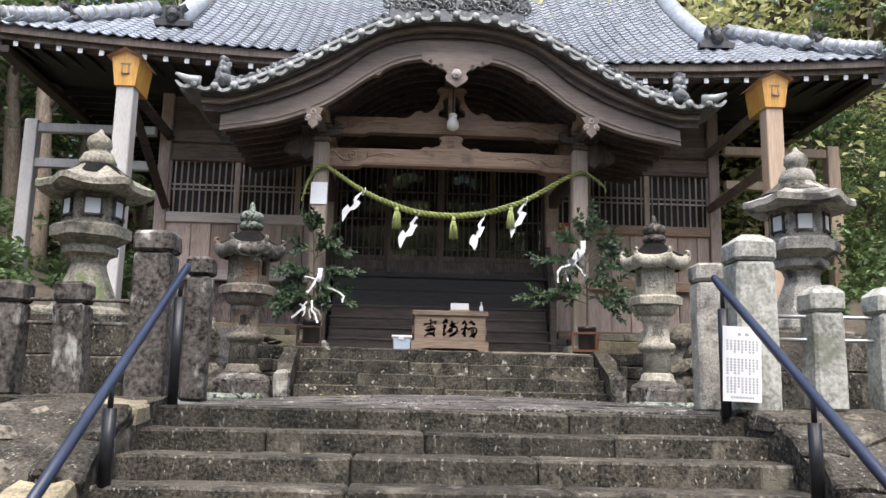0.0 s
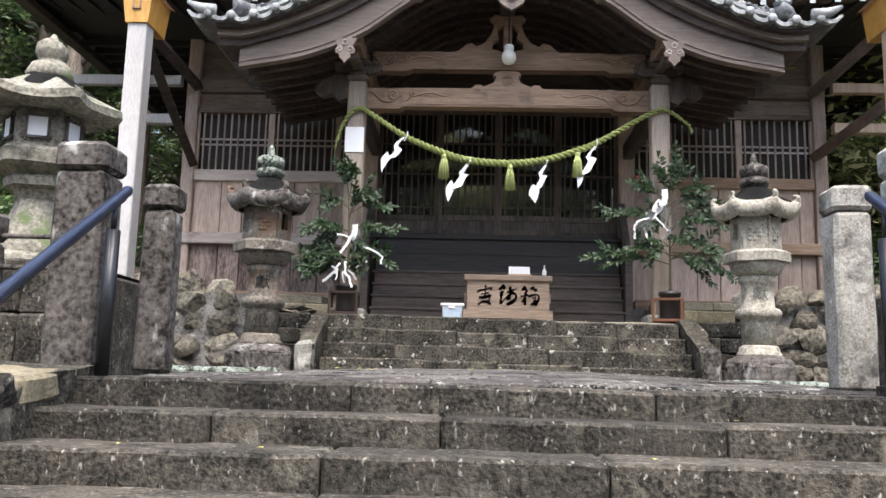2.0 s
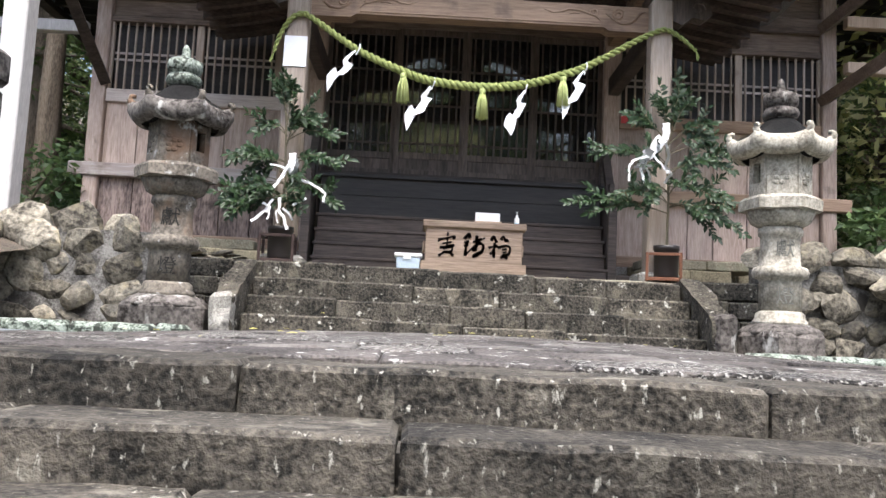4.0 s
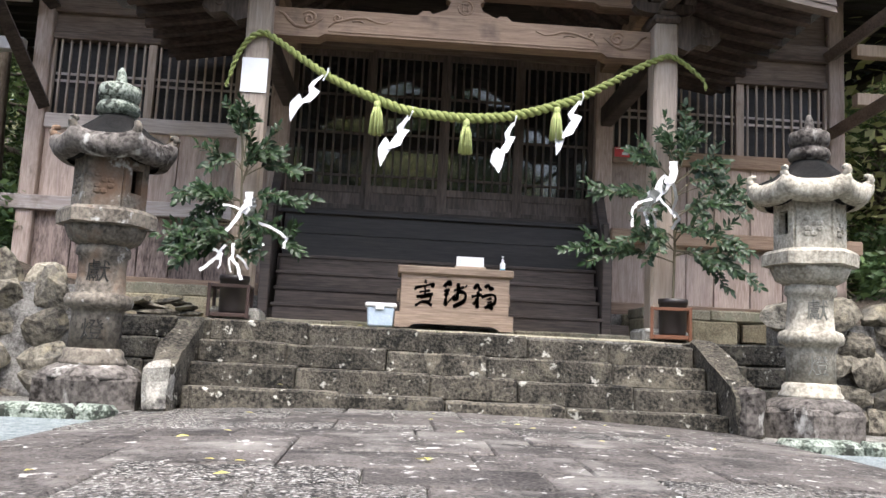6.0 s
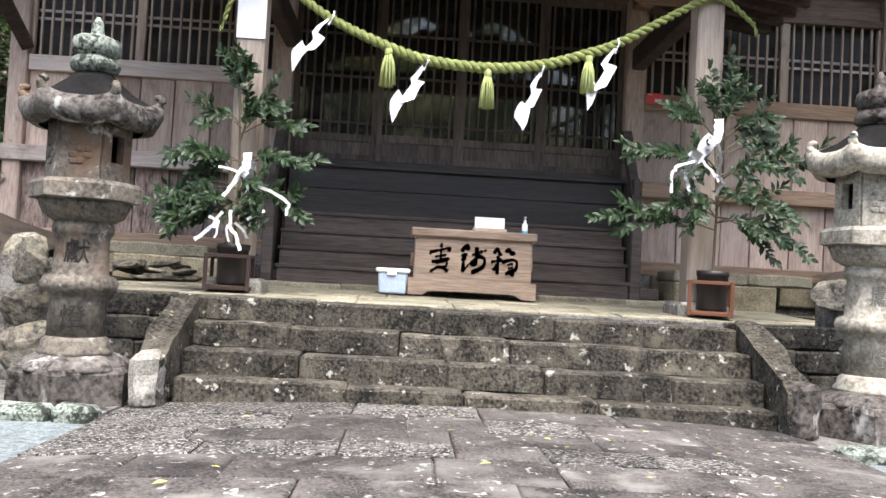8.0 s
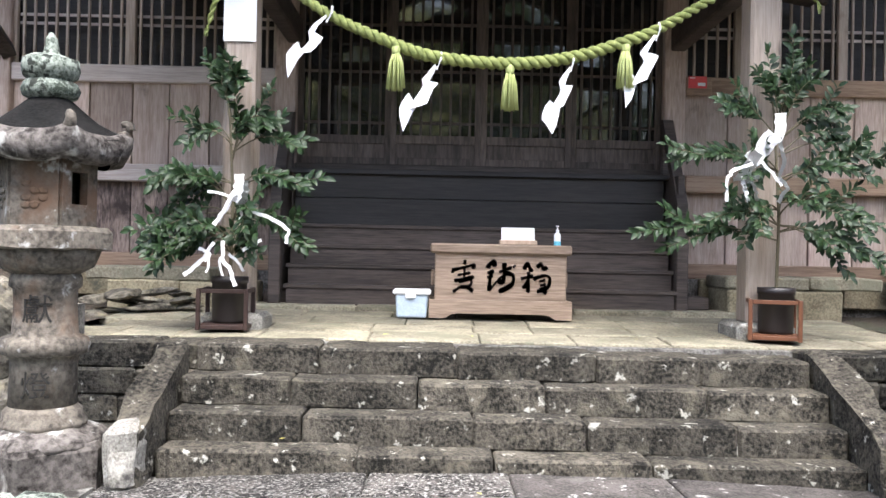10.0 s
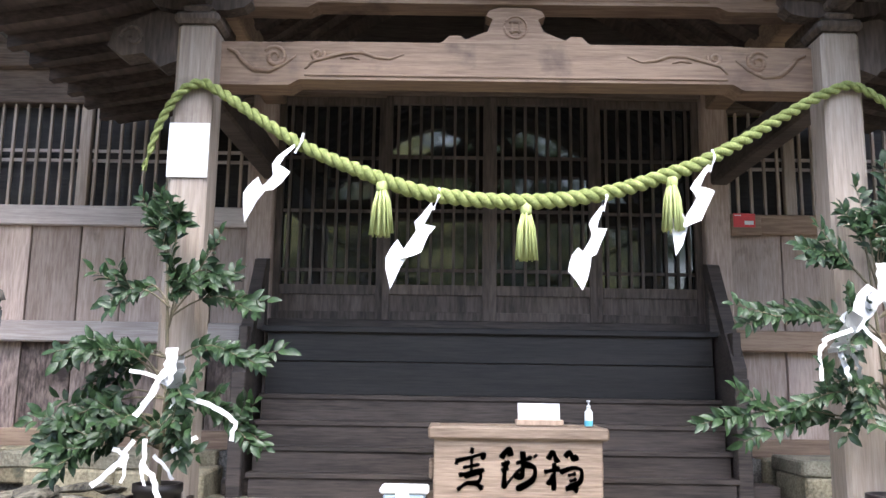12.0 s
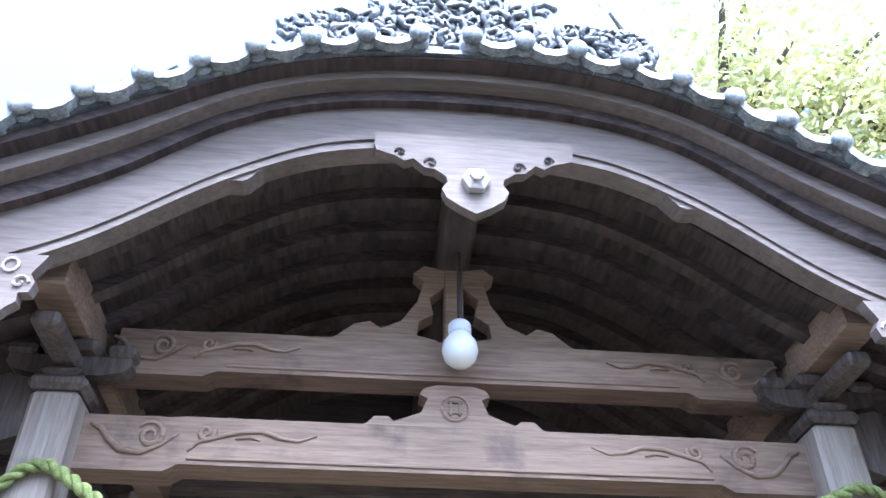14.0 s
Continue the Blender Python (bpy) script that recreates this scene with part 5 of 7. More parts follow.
def small_lantern(x, y, shaft_material, box_material, lab, rot):
    t = thing("stone_lantern", lab, "stone lantern", (x, y, 0), group="slender stone lanterns before the steps")
    part("base", rough_up(lathe([(0.355, 1.40), (0.355, 1.60), (0.335, 1.63)], 48, hexa(0.5 + rot)), 0.016, 6, x), M_DKPOST, t)
    def petals(a, r, z):
        return r * (1 + 0.045 * math.cos(12 * a)), z
    part("foot_lotus", rough_up(lathe([(0.30, 1.61), (0.305, 1.635), (0.27, 1.67), (0.20, 1.70)], 48, petals), 0.012, 9, x), M_DKPOST, t, smooth=True)
    part("foot_ring", rough_up(lathe([(0.205, 1.69), (0.205, 1.72), (0.185, 1.745), (0.185, 1.775), (0.16, 1.80)], 28), 0.005, 8, x), shaft_material, t, smooth=True)
    part("shaft", rough_up(lathe([(0.16, 1.79), (0.157, 2.02), (0.165, 2.045), (0.205, 2.06), (0.215, 2.10), (0.20, 2.135), (0.155, 2.155), (0.146, 2.30), (0.15, 2.38), (0.168, 2.395), (0.168, 2.435), (0.155, 2.46)], 28), 0.006, 8, x), shaft_material, t, smooth=True)
    # lotus bowl and hexagonal plate
    part("lotus_bowl", lathe([(0.155, 2.455), (0.215, 2.49), (0.24, 2.55), (0.25, 2.58)], 48, petals), shaft_material, t, smooth=True)
    part("plate", rough_up(lathe([(0.27, 2.575), (0.315, 2.585), (0.32, 2.665), (0.295, 2.69), (0.2, 2.695)], 48, hexa(rot)), 0.008, 7, x), shaft_material, t)
    bm = bmesh.new()
    hexr = 0.215
    fire = part("fire_box", bm, box_material, t)
    bm = bmesh.new()
    for k in range(6):
        a0 = rot + k * math.pi / 3
        p0, p1 = Vector((math.cos(a0) * hexr, math.sin(a0) * hexr, 0)), Vector((math.cos(a0 + math.pi / 3) * hexr, math.sin(a0 + math.pi / 3) * hexr, 0))
        e = (p1 - p0)
        mid = (p0 + p1) / 2
        ang = math.atan2(e.y, e.x)
        L = e.length
        m = Matrix.Translation((mid.x, mid.y, 2.69)) @ Matrix.Rotation(ang, 4, "Z")
        front = mid.y < 0
        opening = front and (k == FRONT_OPEN[0 if x < 0 else 1])
        if opening:
            for b in ((-L / 2, -0.05, 0.0, 0.345), (0.05, L / 2, 0.0, 0.345), (-0.05, 0.05, 0.0, 0.11), (-0.05, 0.05, 0.27, 0.345)):
                add_box(bm, b[0], b[1], -0.02, 0.03, b[2], b[3], 0.0, m)
        else:
            add_box(bm, -L / 2, L / 2, -0.02, 0.03, 0, 0.345, 0.0, m)
            if front:
                for q in range(7):
                    bmesh.ops.create_icosphere(bm, subdivisions=1, radius=0.022, matrix=m @ Matrix.Translation(((q % 3 - 1) * 0.04, -0.022, 0.10 + 0.035 * (q // 2))) @ Matrix.Diagonal((1.2, 0.5, 1, 1)))
    add_lathe(bm, [(0.10, 2.70), (0.10, 3.03)], 12)
    bm.to_mesh(fire.data)
    bm.free()
    # curved cap with curled corners
    def capshape(a, r, z):
        w = math.pi / 3
        b = ((a - rot) % w - w / 2) / (w / 2)
        edge = abs(b) ** 3
        k = max(0.0, (r - 0.15) / 0.25)
        return r * (0.90 + 0.10 * edge * k), z + 0.06 * edge * k * k
    part("cap", rough_up(lathe([(0.18, 3.0), (0.36, 3.03), (0.395, 3.06), (0.395, 3.115), (0.33, 3.15), (0.25, 3.21), (0.17, 3.28), (0.11, 3.33)], 72, capshape), 0.006, 9, x), M_LANT_CAP, t, "dark mossy curved cap", smooth=True)
    part("cap_rim", lathe([(0.31, 2.992), (0.385, 3.005), (0.408, 3.045), (0.410, 3.10), (0.385, 3.135), (0.36, 3.142)], 72, capshape, closed=False), M_DKPOST if x < 0 else box_material, t, smooth=True)
    for k in range(6):
        a = rot + k * math.pi / 3
        dx, dy = math.cos(a), math.sin(a)
        pts = [(dx * (0.34 + 0.05 * math.sin(0.5 * i)) + 0.0, dy * (0.34 + 0.05 * math.sin(0.5 * i)), 3.15 + 0.035 * (1 - math.cos(0.6 * i))) for i in range(7)]
        part("curl", tube(pts, 0.024, 7, [0.03, 0.03, 0.028, 0.026, 0.024, 0.02, 0.016]), box_material, t, smooth=True)
    part("finial", rough_up(lathe([(0.085, 3.30), (0.095, 3.325), (0.13, 3.34), (0.142, 3.375), (0.125, 3.41), (0.10, 3.425), (0.128, 3.44), (0.138, 3.48), (0.132, 3.525), (0.09, 3.545), (0.04, 3.555), (0.034, 3.59), (0.030, 3.63), (0.010, 3.665)], 24), 0.006, 12, x), M_KERB if x < 0 else M_DKPOST, t, "lichened finial", smooth=True)
    for ch, z, s in (("\u737b", 2.275, 0.15), ("\u71c8", 1.905, 0.145)):
        me = writing(ch, s, 0.004)
        me.materials.clear()
        me.materials.append(M_CARVED if x < 0 else M_CARVED_PALE)
        rr = 0.150 if z > 2.2 else 0.161
        for v in me.vertices:
            # wrapped round the shaft
            u, w, h = v.co.x, v.co.y, v.co.z
            a = u / rr - math.pi / 2
            v.co = ((rr + 0.002 + h * 0.5) * math.cos(a), (rr + 0.002 + h * 0.5) * math.sin(a), w)
        share("character", me, t, pose(0, 0, z, 0, 0, 10 if x < 0 else -8))
    return t


FRONT_OPEN = (5, 3)
small_lantern(-1.79, 9.6, M_LANT, M_LANT, "slender weathered grey stone lantern with a dark curled cap", radians(8))
small_lantern(2.95, 9.65, M_LANT_PALE, M_LANT_PALE, "slender pale stone lantern with white lichen and a dark curled cap", radians(-20))


def big_lantern(x, y, z, material, lab, rot):
    t = thing("stone_lantern", lab, "stone lantern", (x, y, z), group="broad stone lanterns behind the fence")
    part("base", rough_up(lathe([(0.46, -0.1), (0.46, 0.10), (0.40, 0.17), (0.30, 0.20)], 48, hexa(rot)), 0.015, 5, x), material, t)
    part("foot", rough_up(lathe([(0.29, 0.19), (0.305, 0.25), (0.285, 0.31), (0.25, 0.335)], 48, hexa(rot)), 0.012, 6, x), material, t)
    part("shaft", rough_up(lathe([(0.25, 0.33), (0.24, 0.38), (0.185, 0.52), (0.145, 0.62), (0.135, 0.67), (0.15, 0.71), (0.17, 0.735)], 48, hexa(rot)), 0.006, 6, x), material, t)
    part("neck_plate", rough_up(lathe([(0.17, 0.73), (0.215, 0.75), (0.22, 0.80), (0.20, 0.82)], 48, hexa(rot)), 0.006, 6, x), material, t)
    part("plate", rough_up(lathe([(0.20, 0.815), (0.31, 0.875), (0.315, 0.955), (0.28, 0.98)], 48, hexa(rot)), 0.01, 6, x), material, t)
    bm = bmesh.new()
    add_lathe(bm, [(0.235, 0.975), (0.238, 1.235)], 48, hexa(rot))
    fire = part("fire_box", bm, material, t)
    for k in range(6):
        a = rot + (k + 0.5) * math.pi / 3
        m = Matrix.Translation((math.cos(a) * 0.205, math.sin(a) * 0.205, 1.105)) @ Matrix.Rotation(a + math.pi / 2, 4, "Z")
        bm = bmesh.new()
        add_box(bm, -0.058, 0.058, -0.012, 0.006, -0.062, 0.062, 0.0, m)
        part("paper_pane", bm, M_WHITE, fire, "white paper pane")
        bm = bmesh.new()
        for b in ((-0.085, 0.085, -0.075, -0.060), (-0.085, 0.085, 0.060, 0.075), (-0.070, -0.055, -0.09, 0.09), (0.055, 0.070, -0.09, 0.09)):
            add_box(bm, b[0], b[1], -0.02, 0.004, b[2], b[3], 0.0, m)
        part("pane_frame", bm, M_DKPOST, fire)
    def capshape(a, r, z):
        w = math.pi / 3
        b = ((a - rot) % w - w / 2) / (w / 2)
        k = max(0.0, (r - 0.2) / 0.25)
        rr = hexa(rot)(a, r, z)[0]
        return rr, z + 0.035 * abs(b) ** 3 * k * k
    part("cap", rough_up(lathe([(0.22, 1.23), (0.40, 1.21), (0.455, 1.235), (0.455, 1.285), (0.33, 1.345), (0.22, 1.415), (0.15, 1.46)], 72, capshape), 0.022, 5, x), material, t)
    part("cap_moss", rough_up(lathe([(0.31, 1.362), (0.21, 1.43), (0.15, 1.47), (0.12, 1.485)], 40, capshape), 0.02, 8, x), M_LANT_CAP if x < 0 else M_DKPOST, t, "dark mossy crown of the cap")
    part("finial", rough_up(lathe([(0.14, 1.44), (0.145, 1.50), (0.115, 1.565), (0.075, 1.585), (0.08, 1.60), (0.10, 1.63), (0.095, 1.69), (0.06, 1.725), (0.03, 1.74), (0.012, 1.775)], 20), 0.012, 8, x), material, t, smooth=True)
    return t


big_lantern(-2.48, 6.62, 1.78, M_LANT_MOSS, "broad hexagonal stone lantern mottled with moss and paper panes", radians(18))
big_lantern(3.24, 6.62, 1.83, M_GRANITE, "broad hexagonal pale stone lantern with paper panes", radians(-14))

# ---- gate posts and fence ----
def stone_post(name, x, y, w, z0, z1, material, lab, cat="stone post", tilt=0.0, capped=True, group=""):
    t = thing(name, lab, cat, (x, y, z0), group=group)
    h = z1 - z0
    bm = bmesh.new()
    add_box(bm, -w / 2, w / 2, -w / 2, w / 2, 0, h - (0.16 if capped else 0.05), 0.02)
    rough_up(bm, 0.012, 5, x, 2)
    part("shaft", bm, material, t)
    bm = bmesh.new()
    if capped:
        add_box(bm, -w / 2 - 0.008, w / 2 + 0.008, -w / 2 - 0.008, w / 2 + 0.008, h - 0.155, h - 0.02, 0.02)
        if material is M_LTPOST:
          vs = bmesh.ops.create_cone(bm, segments=4, cap_ends=True, radius1=w * 0.70, radius2=w * 0.35, depth=0.05)["verts"]
          bmesh.ops.transform(bm, matrix=Matrix.Translation((0, 0, h - 0.005)) @ Matrix.Rotation(math.pi / 4, 4, "Z"), verts=vs)
    else:
        add_box(bm, -w / 2, w / 2, -w / 2, w / 2, h - 0.06, h, 0.025)
    rough_up(bm, 0.008, 5, x + 1, 1)
    part("cap", bm, material, t)
    t.rotation_euler = (0, radians(tilt), 0)
    return t


stone_post("gate_post", -1.64, 5.55, 0.24, 1.43, 2.54, M_DKPOST, "tall dark square stone gate post streaked with lichen")
stone_post("gate_post", -1.48, 6.12, 0.17, 1.42, 2.47, M_DKPOST, "shorter dark square stone gate post")
stone_post("gate_post", 2.27, 6.15, 0.20, 1.42, 2.53, M_GRANITE, "shorter mottled grey stone gate post")
stone_post("gate_post", 2.25, 5.32, 0.26, 1.43, 2.55, M_LTPOST, "tall pale grey square stone gate post with a cut cap")
for x in (-2.08, -2.50, -2.95, -3.4):
    stone_post("fence_post", x, 5.42, 0.19, 1.44, 2.18, M_DKPOST, "dark lichened stone fence post", group="stone fence posts", tilt=-2 if x > -2.2 else 1)
for x in (2.72, 3.16, 3.6):
    stone_post("fence_post", x, 5.32, 0.21, 1.44, 2.235, M_LTPOST, "pale square stone fence post", group="stone fence posts")
for xa, xb, y in ((-3.6, -1.75, 5.46), (2.36, 3.8, 5.33)):
    f = thing("fence_rails", "two thin weathered metal bars joining the stone fence posts", "fence rail")
    for z in (1.90, 2.05):
        part("bar", tube([(xa, y, z), (xb, y, z + 0.005)], 0.013, 8), M_STEEL if xa > 0 else M_DKPOST, f, smooth=True)

# ---- hand rails of the stone steps ----
for x, lab in ((-1.42, "sloping handrail of blue-grey vinyl on black steel posts"), (2.02, "sloping handrail of blue-grey vinyl on black steel posts carrying a notice")):
    t = thing("handrail", lab, "handrail", group="step handrails")
    y1, z1 = (5.50, 2.30) if x < 0 else (5.34, 2.30)
    k = 0.60
    part("grip", tube([(x, y1 - 3.2, z1 - 3.2 * k), (x, y1 - 1.6, z1 - 1.6 * k), (x, y1 - 0.02, z1 - 0.012), (x, y1, z1)], 0.026, 14, [0.026, 0.026, 0.026, 0.018]), M_BLUERAIL, t, smooth=True)
    part("flange", tube([(x, y1 - 3.2, z1 - 3.2 * k - 0.028), (x, y1 - 0.05, z1 - 0.05 * k - 0.028)], 0.012, 6), M_BLACKPAINT, t)
    for dy in (0.14, 1.26, 2.4):
        yy = y1 - dy
        zt = z1 - dy * k
        zf = 1.42 if dy < 0.2 else (1.03 if dy < 1.3 else 0.52)
        post = part("post", tube([(x, yy, zf - 0.02), (x, yy, zt - 0.14)], 0.033, 14), M_BLACKPAINT, t, smooth=True)
        part("stem", tube([(x, yy, zt - 0.15), (x, yy, zt - 0.02)], 0.014, 8), M_BLACKPAINT, post, smooth=True)

notice = thing("notice_board", "white notice sheet with columns of small print on the rail post", "notice")
bm = bmesh.new()
add_box(bm, 0, 0.245, -0.004, 0.004, -0.465, 0, 0.002)
sheet_ob = part("sheet", bm, M_WHITE, notice, at=(2.0, 5.16, 1.965))
sheet_ob.rotation_euler = (0, radians(2), 0)
r = random.Random(3)
for c in range(9):
    for row in range(3):
        h0 = 0.085 + row * 0.115
        bm = bmesh.new()
        n = r.randrange(4, 7)
        for q in range(n):
            add_box(bm, 0.022 + c * 0.0235, 0.034 + c * 0.0235, -0.006, -0.0045, -(h0 + 0.017 * q + 0.012), -(h0 + 0.017 * q))
        part("print_column", bm, M_PRINT, sheet_ob)
for bx0, bx1, bz in ((0.095, 0.115, 0.04), (0.14, 0.165, 0.04)):
    bm = bmesh.new()
    add_box(bm, bx0, bx1, -0.006, -0.0045, -bz - 0.018, -bz)
    part("print_title", bm, M_PRINT, sheet_ob)
bm = bmesh.new()
for q in range(10):
    add_box(bm, 0.05 + q * 0.015, 0.06 + q * 0.015, -0.006, -0.0045, -0.445, -0.432)
part("print_line", bm, M_PRINT, sheet_ob)

# ---- straw rope with paper streamers and tassels ----
rope = thing("straw_rope", "twisted green-yellow straw rope strung across the porch posts", "rope")
RK = ((-1.38, 4.10), (-1.33, 4.28), (-1.24, 4.44), (-1.14, 4.50), (-1.03, 4.46), (-0.58, 4.17), (-0.13, 3.98), (0.16, 3.90), (0.62, 3.87), (1.04, 3.92), (1.39, 4.03), (1.63, 4.13), (2.10, 4.41), (2.25, 4.49), (2.38, 4.535), (2.52, 4.47), (2.68, 4.34))
ROPE_Y = 10.962


def rope_point(u):
    """A point of the rope's middle line, u from 0 to 1, by a smooth spline."""
    n = len(RK) - 1
    f = min(u * n, n - 1e-6)
    i = int(f)
    t = f - i
    p = [Vector(RK[max(0, min(n, i + k))]) for k in (-1, 0, 1, 2)]
    q = 0.5 * (2 * p[1] + (p[2] - p[0]) * t + (2 * p[0] - 5 * p[1] + 4 * p[2] - p[3]) * t * t + (3 * p[1] - p[0] - 3 * p[2] + p[3]) * t**3)
    return Vector((q.x, ROPE_Y, q.y))


cen = [rope_point(i / 400) for i in range(401)]
length = [0.0]
for a, b in zip(cen, cen[1:]):
    length.append(length[-1] + (b - a).length)
for s in range(2):
    pts, radii = [], []
    for i in range(0, 401):
        u = length[i] / length[-1]
        d = (cen[min(i + 1, 400)] - cen[max(i - 1, 0)]).normalized()
        n1 = Vector((0, 1, 0))
        n2 = d.cross(n1)
        thick = 0.014 + 0.021 * math.sin(math.pi * min(1, max(0, u))) ** 0.8
        ph = 2 * math.pi * length[i] / 0.125 + s * math.pi
        pts.append(cen[i] + 0.62 * thick * (math.cos(ph) * n1 + math.sin(ph) * n2))
        radii.append(thick * 0.72)
    part("strand", tube(pts, 0.03, 8, radii), M_ROPE, rope, smooth=True)
for i, sgn in ((0, -1), (400, 1)):
    bm = bmesh.new()
    for k in range(14):
        a = k * 0.9
        p = cen[i]
        add_tube(bm, [p, p + Vector((sgn * 0.02 + 0.012 * math.cos(a), 0.012 * math.sin(a), -0.05 - 0.02 * (k % 3)))], 0.004, 4)
    tagged(part("frayed_end", bm, M_ROPE, rope), kind="stuff")

for x, z, lab in ((-0.13, 3.945, ""), (0.63, 3.83, ""), (1.40, 3.99, "")):
    t = thing("straw_tassel", "pale yellow-green straw tassel hanging from the rope", "tassel", (x, ROPE_Y - 0.01, z), group="rope tassels")
    part("knot", lathe([(0.02, 0.03), (0.032, 0.01), (0.03, -0.02), (0.024, -0.035)], 12), M_TASSEL, t, smooth=True)
    bm = bmesh.new()
    r = random.Random(int(x * 100))
    for k in range(70):
        a, q = r.uniform(0, 2 * math.pi), math.sqrt(r.random())
        r0, r1 = 0.024 * q, 0.062 * q
        l = 0.265 + r.uniform(-0.012, 0.012)
        add_tube(bm, [(r0 * math.cos(a), r0 * math.sin(a), -0.025), (1.15 * r0 * math.cos(a) + 0.3 * r1 * math.cos(a), (1.15 * r0 + 0.3 * r1) * math.sin(a), -0.10), (r1 * math.cos(a), r1 * math.sin(a), -l)], 0.005, 4)
    tagged(part("brush", bm, M_TASSEL, t, smooth=True), kind="stuff")


def streamer(x, z, dx, dz, seed):
    """A folded zigzag paper streamer blown to one side."""
    t = thing("paper_streamer", "white folded paper streamer hanging from the straw rope", "paper streamer", (x, ROPE_Y - 0.035, z), group="rope streamers")
    r = random.Random(seed)
    way = Vector((dx, 0, dz))
    L = way.length
    way /= L
    side = Vector((-way.z, 0, way.x))
    if side.x < 0:
        side = -side
    bm = bmesh.new()
    cells = 3
    for k in range(cells):
        w = 0.022 + 0.011 * k
        o = way * (0.06 * L + 0.30 * L * k) + side * (0.020 * (1 if k % 2 else -1) + r.uniform(-0.008, 0.008))
        yk = -0.012 * k * r.uniform(0.3, 1.2)
        h = L * r.uniform(0.36, 0.44)
        slant = r.uniform(0.02, 0.07) * (1 if k % 2 else -1)
        q = []
        for e, b, bend in ((-1, 0, 0.0), (1, -slant * 0.5, r.uniform(-0.03, 0.03)), (1.15, h - slant, r.uniform(-0.05, 0.03)), (-1.1, h + slant, 0.01)):
            q.append(bm.verts.new(o + side * w * e * (1 if k or b > 0.05 else 0.3) + way * b + Vector((0, yk + bend, 0))))
        bm.faces.new(q)
    bmesh.ops.subdivide_edges(bm, edges=list(bm.edges), cuts=2, use_grid_fill=True)
    rough_up(bm, 0.025, 7, seed)
    bmesh.ops.solidify(bm, geom=list(bm.faces), thickness=0.0012)
    part("paper", bm, M_WHITE, t)
    part("tie", tube([Vector((0, 0.03, 0.075)), Vector((0.0, -0.01, 0.02)), way * 0.13 * L + Vector((0, 0, 0))], 0.008, 5), M_WHITE, t)


streamer(-0.56, 4.15, -0.27, -0.32, 1)
streamer(0.17, 3.86, -0.22, -0.37, 2)
streamer(1.05, 3.87, -0.15, -0.40, 3)
streamer(1.62, 4.09, -0.20, -0.42, 4)

paper = thing("blank_paper", "blank white paper sheet pasted on the porch post", "paper")
part("sheet", box(-1.289, -1.071, 10.982, 10.990, 3.985, 4.285, 0.0), M_WHITE, paper)
redsign = thing("red_sticker", "small red and white sticker on the plank wall", "sticker")
part("plate", box(2.46, 2.63, 13.095, 13.10, 4.165, 4.275, 0.0), M_RED, redsign)
part("mark", box(2.545, 2.615, 13.091, 13.094, 4.185, 4.215, 0.0), M_WHITE, redsign)
part("mark", box(2.47, 2.52, 13.091, 13.094, 4.255, 4.262, 0.0), M_WHITE, redsign)
part("band", box(2.44, 2.68, WY - 0.098, WY - 0.06, 4.10, 4.27, 0.005), M_WOODH, wall)

# ---- lamp ----
lamp = thing("porch_lamp", "white opal glass globe lamp hung under the porch beam", "lamp", (0.60, 11.01, 5.075))
part("globe", lathe([(0.001, 0.0), (0.045, 0.008), (0.075, 0.035), (0.088, 0.08), (0.082, 0.125), (0.055, 0.165), (0.05, 0.18)], 24), M_GLOBE, lamp, "opal glass globe", smooth=True)
part("neck", lathe([(0.05, 0.178), (0.056, 0.185), (0.056, 0.225), (0.045, 0.24), (0.02, 0.25)], 20), M_WHITEPAINT, lamp, smooth=True)
part("rod", tube([(0, 0, 0.245), (0, 0.0, 0.72)], 0.012, 8), M_DARKWOOD, lamp)

# ---- offering box and what stands on it ----
ob = thing("offering_box", "weathered wooden offering box with brushed black characters", "offering box", (0.655, 11.92, 2.105))
part("body", box(-0.50, 0.50, -0.20, 0.22, 0.13, 0.50, 0.008), M_BOXWOOD, ob)
part("lid_frame", box(-0.535, 0.535, -0.235, -0.15, 0.49, 0.565, 0.012), M_BOXWOOD, ob)
part("lid_frame", box(-0.535, 0.535, 0.18, 0.25, 0.49, 0.565, 0.012), M_BOXWOOD, ob)
for sg in (-1, 1):
    part("lid_frame", box(*sorted((sg * 0.535, sg * 0.46)), -0.15, 0.18, 0.49, 0.563, 0.01), M_BOXWOOD, ob)
    hd = part("side_handle", box(*sorted((sg * 0.50, sg * 0.53)), -0.05, 0.07, 0.24, 0.36, 0.008), M_BOXWOOD, ob)
for k in range(8):
    bm = box(-0.46, 0.46, -0.13 + 0.042 * k, -0.105 + 0.042 * k, 0.505, 0.55, 0.004)
    part("slat", bm, M_BOXWOOD, ob)
pts = [(-0.54, 0.0), (-0.54, 0.14), (0.54, 0.14), (0.54, 0.0), (0.42, 0.0), (0.37, 0.03), (0.33, 0.038), (-0.33, 0.038), (-0.37, 0.03), (-0.42, 0.0)]
bm = bmesh.new()
add_poly(bm, pts, -0.235, -0.19)
part("plinth", bm, M_BOXWOOD, ob)
for sg in (-1, 1):
    part("plinth_side", box(*sorted((sg * 0.54, sg * 0.49)), -0.19, 0.24, 0.0, 0.14, 0.006), M_BOXWOOD, ob)
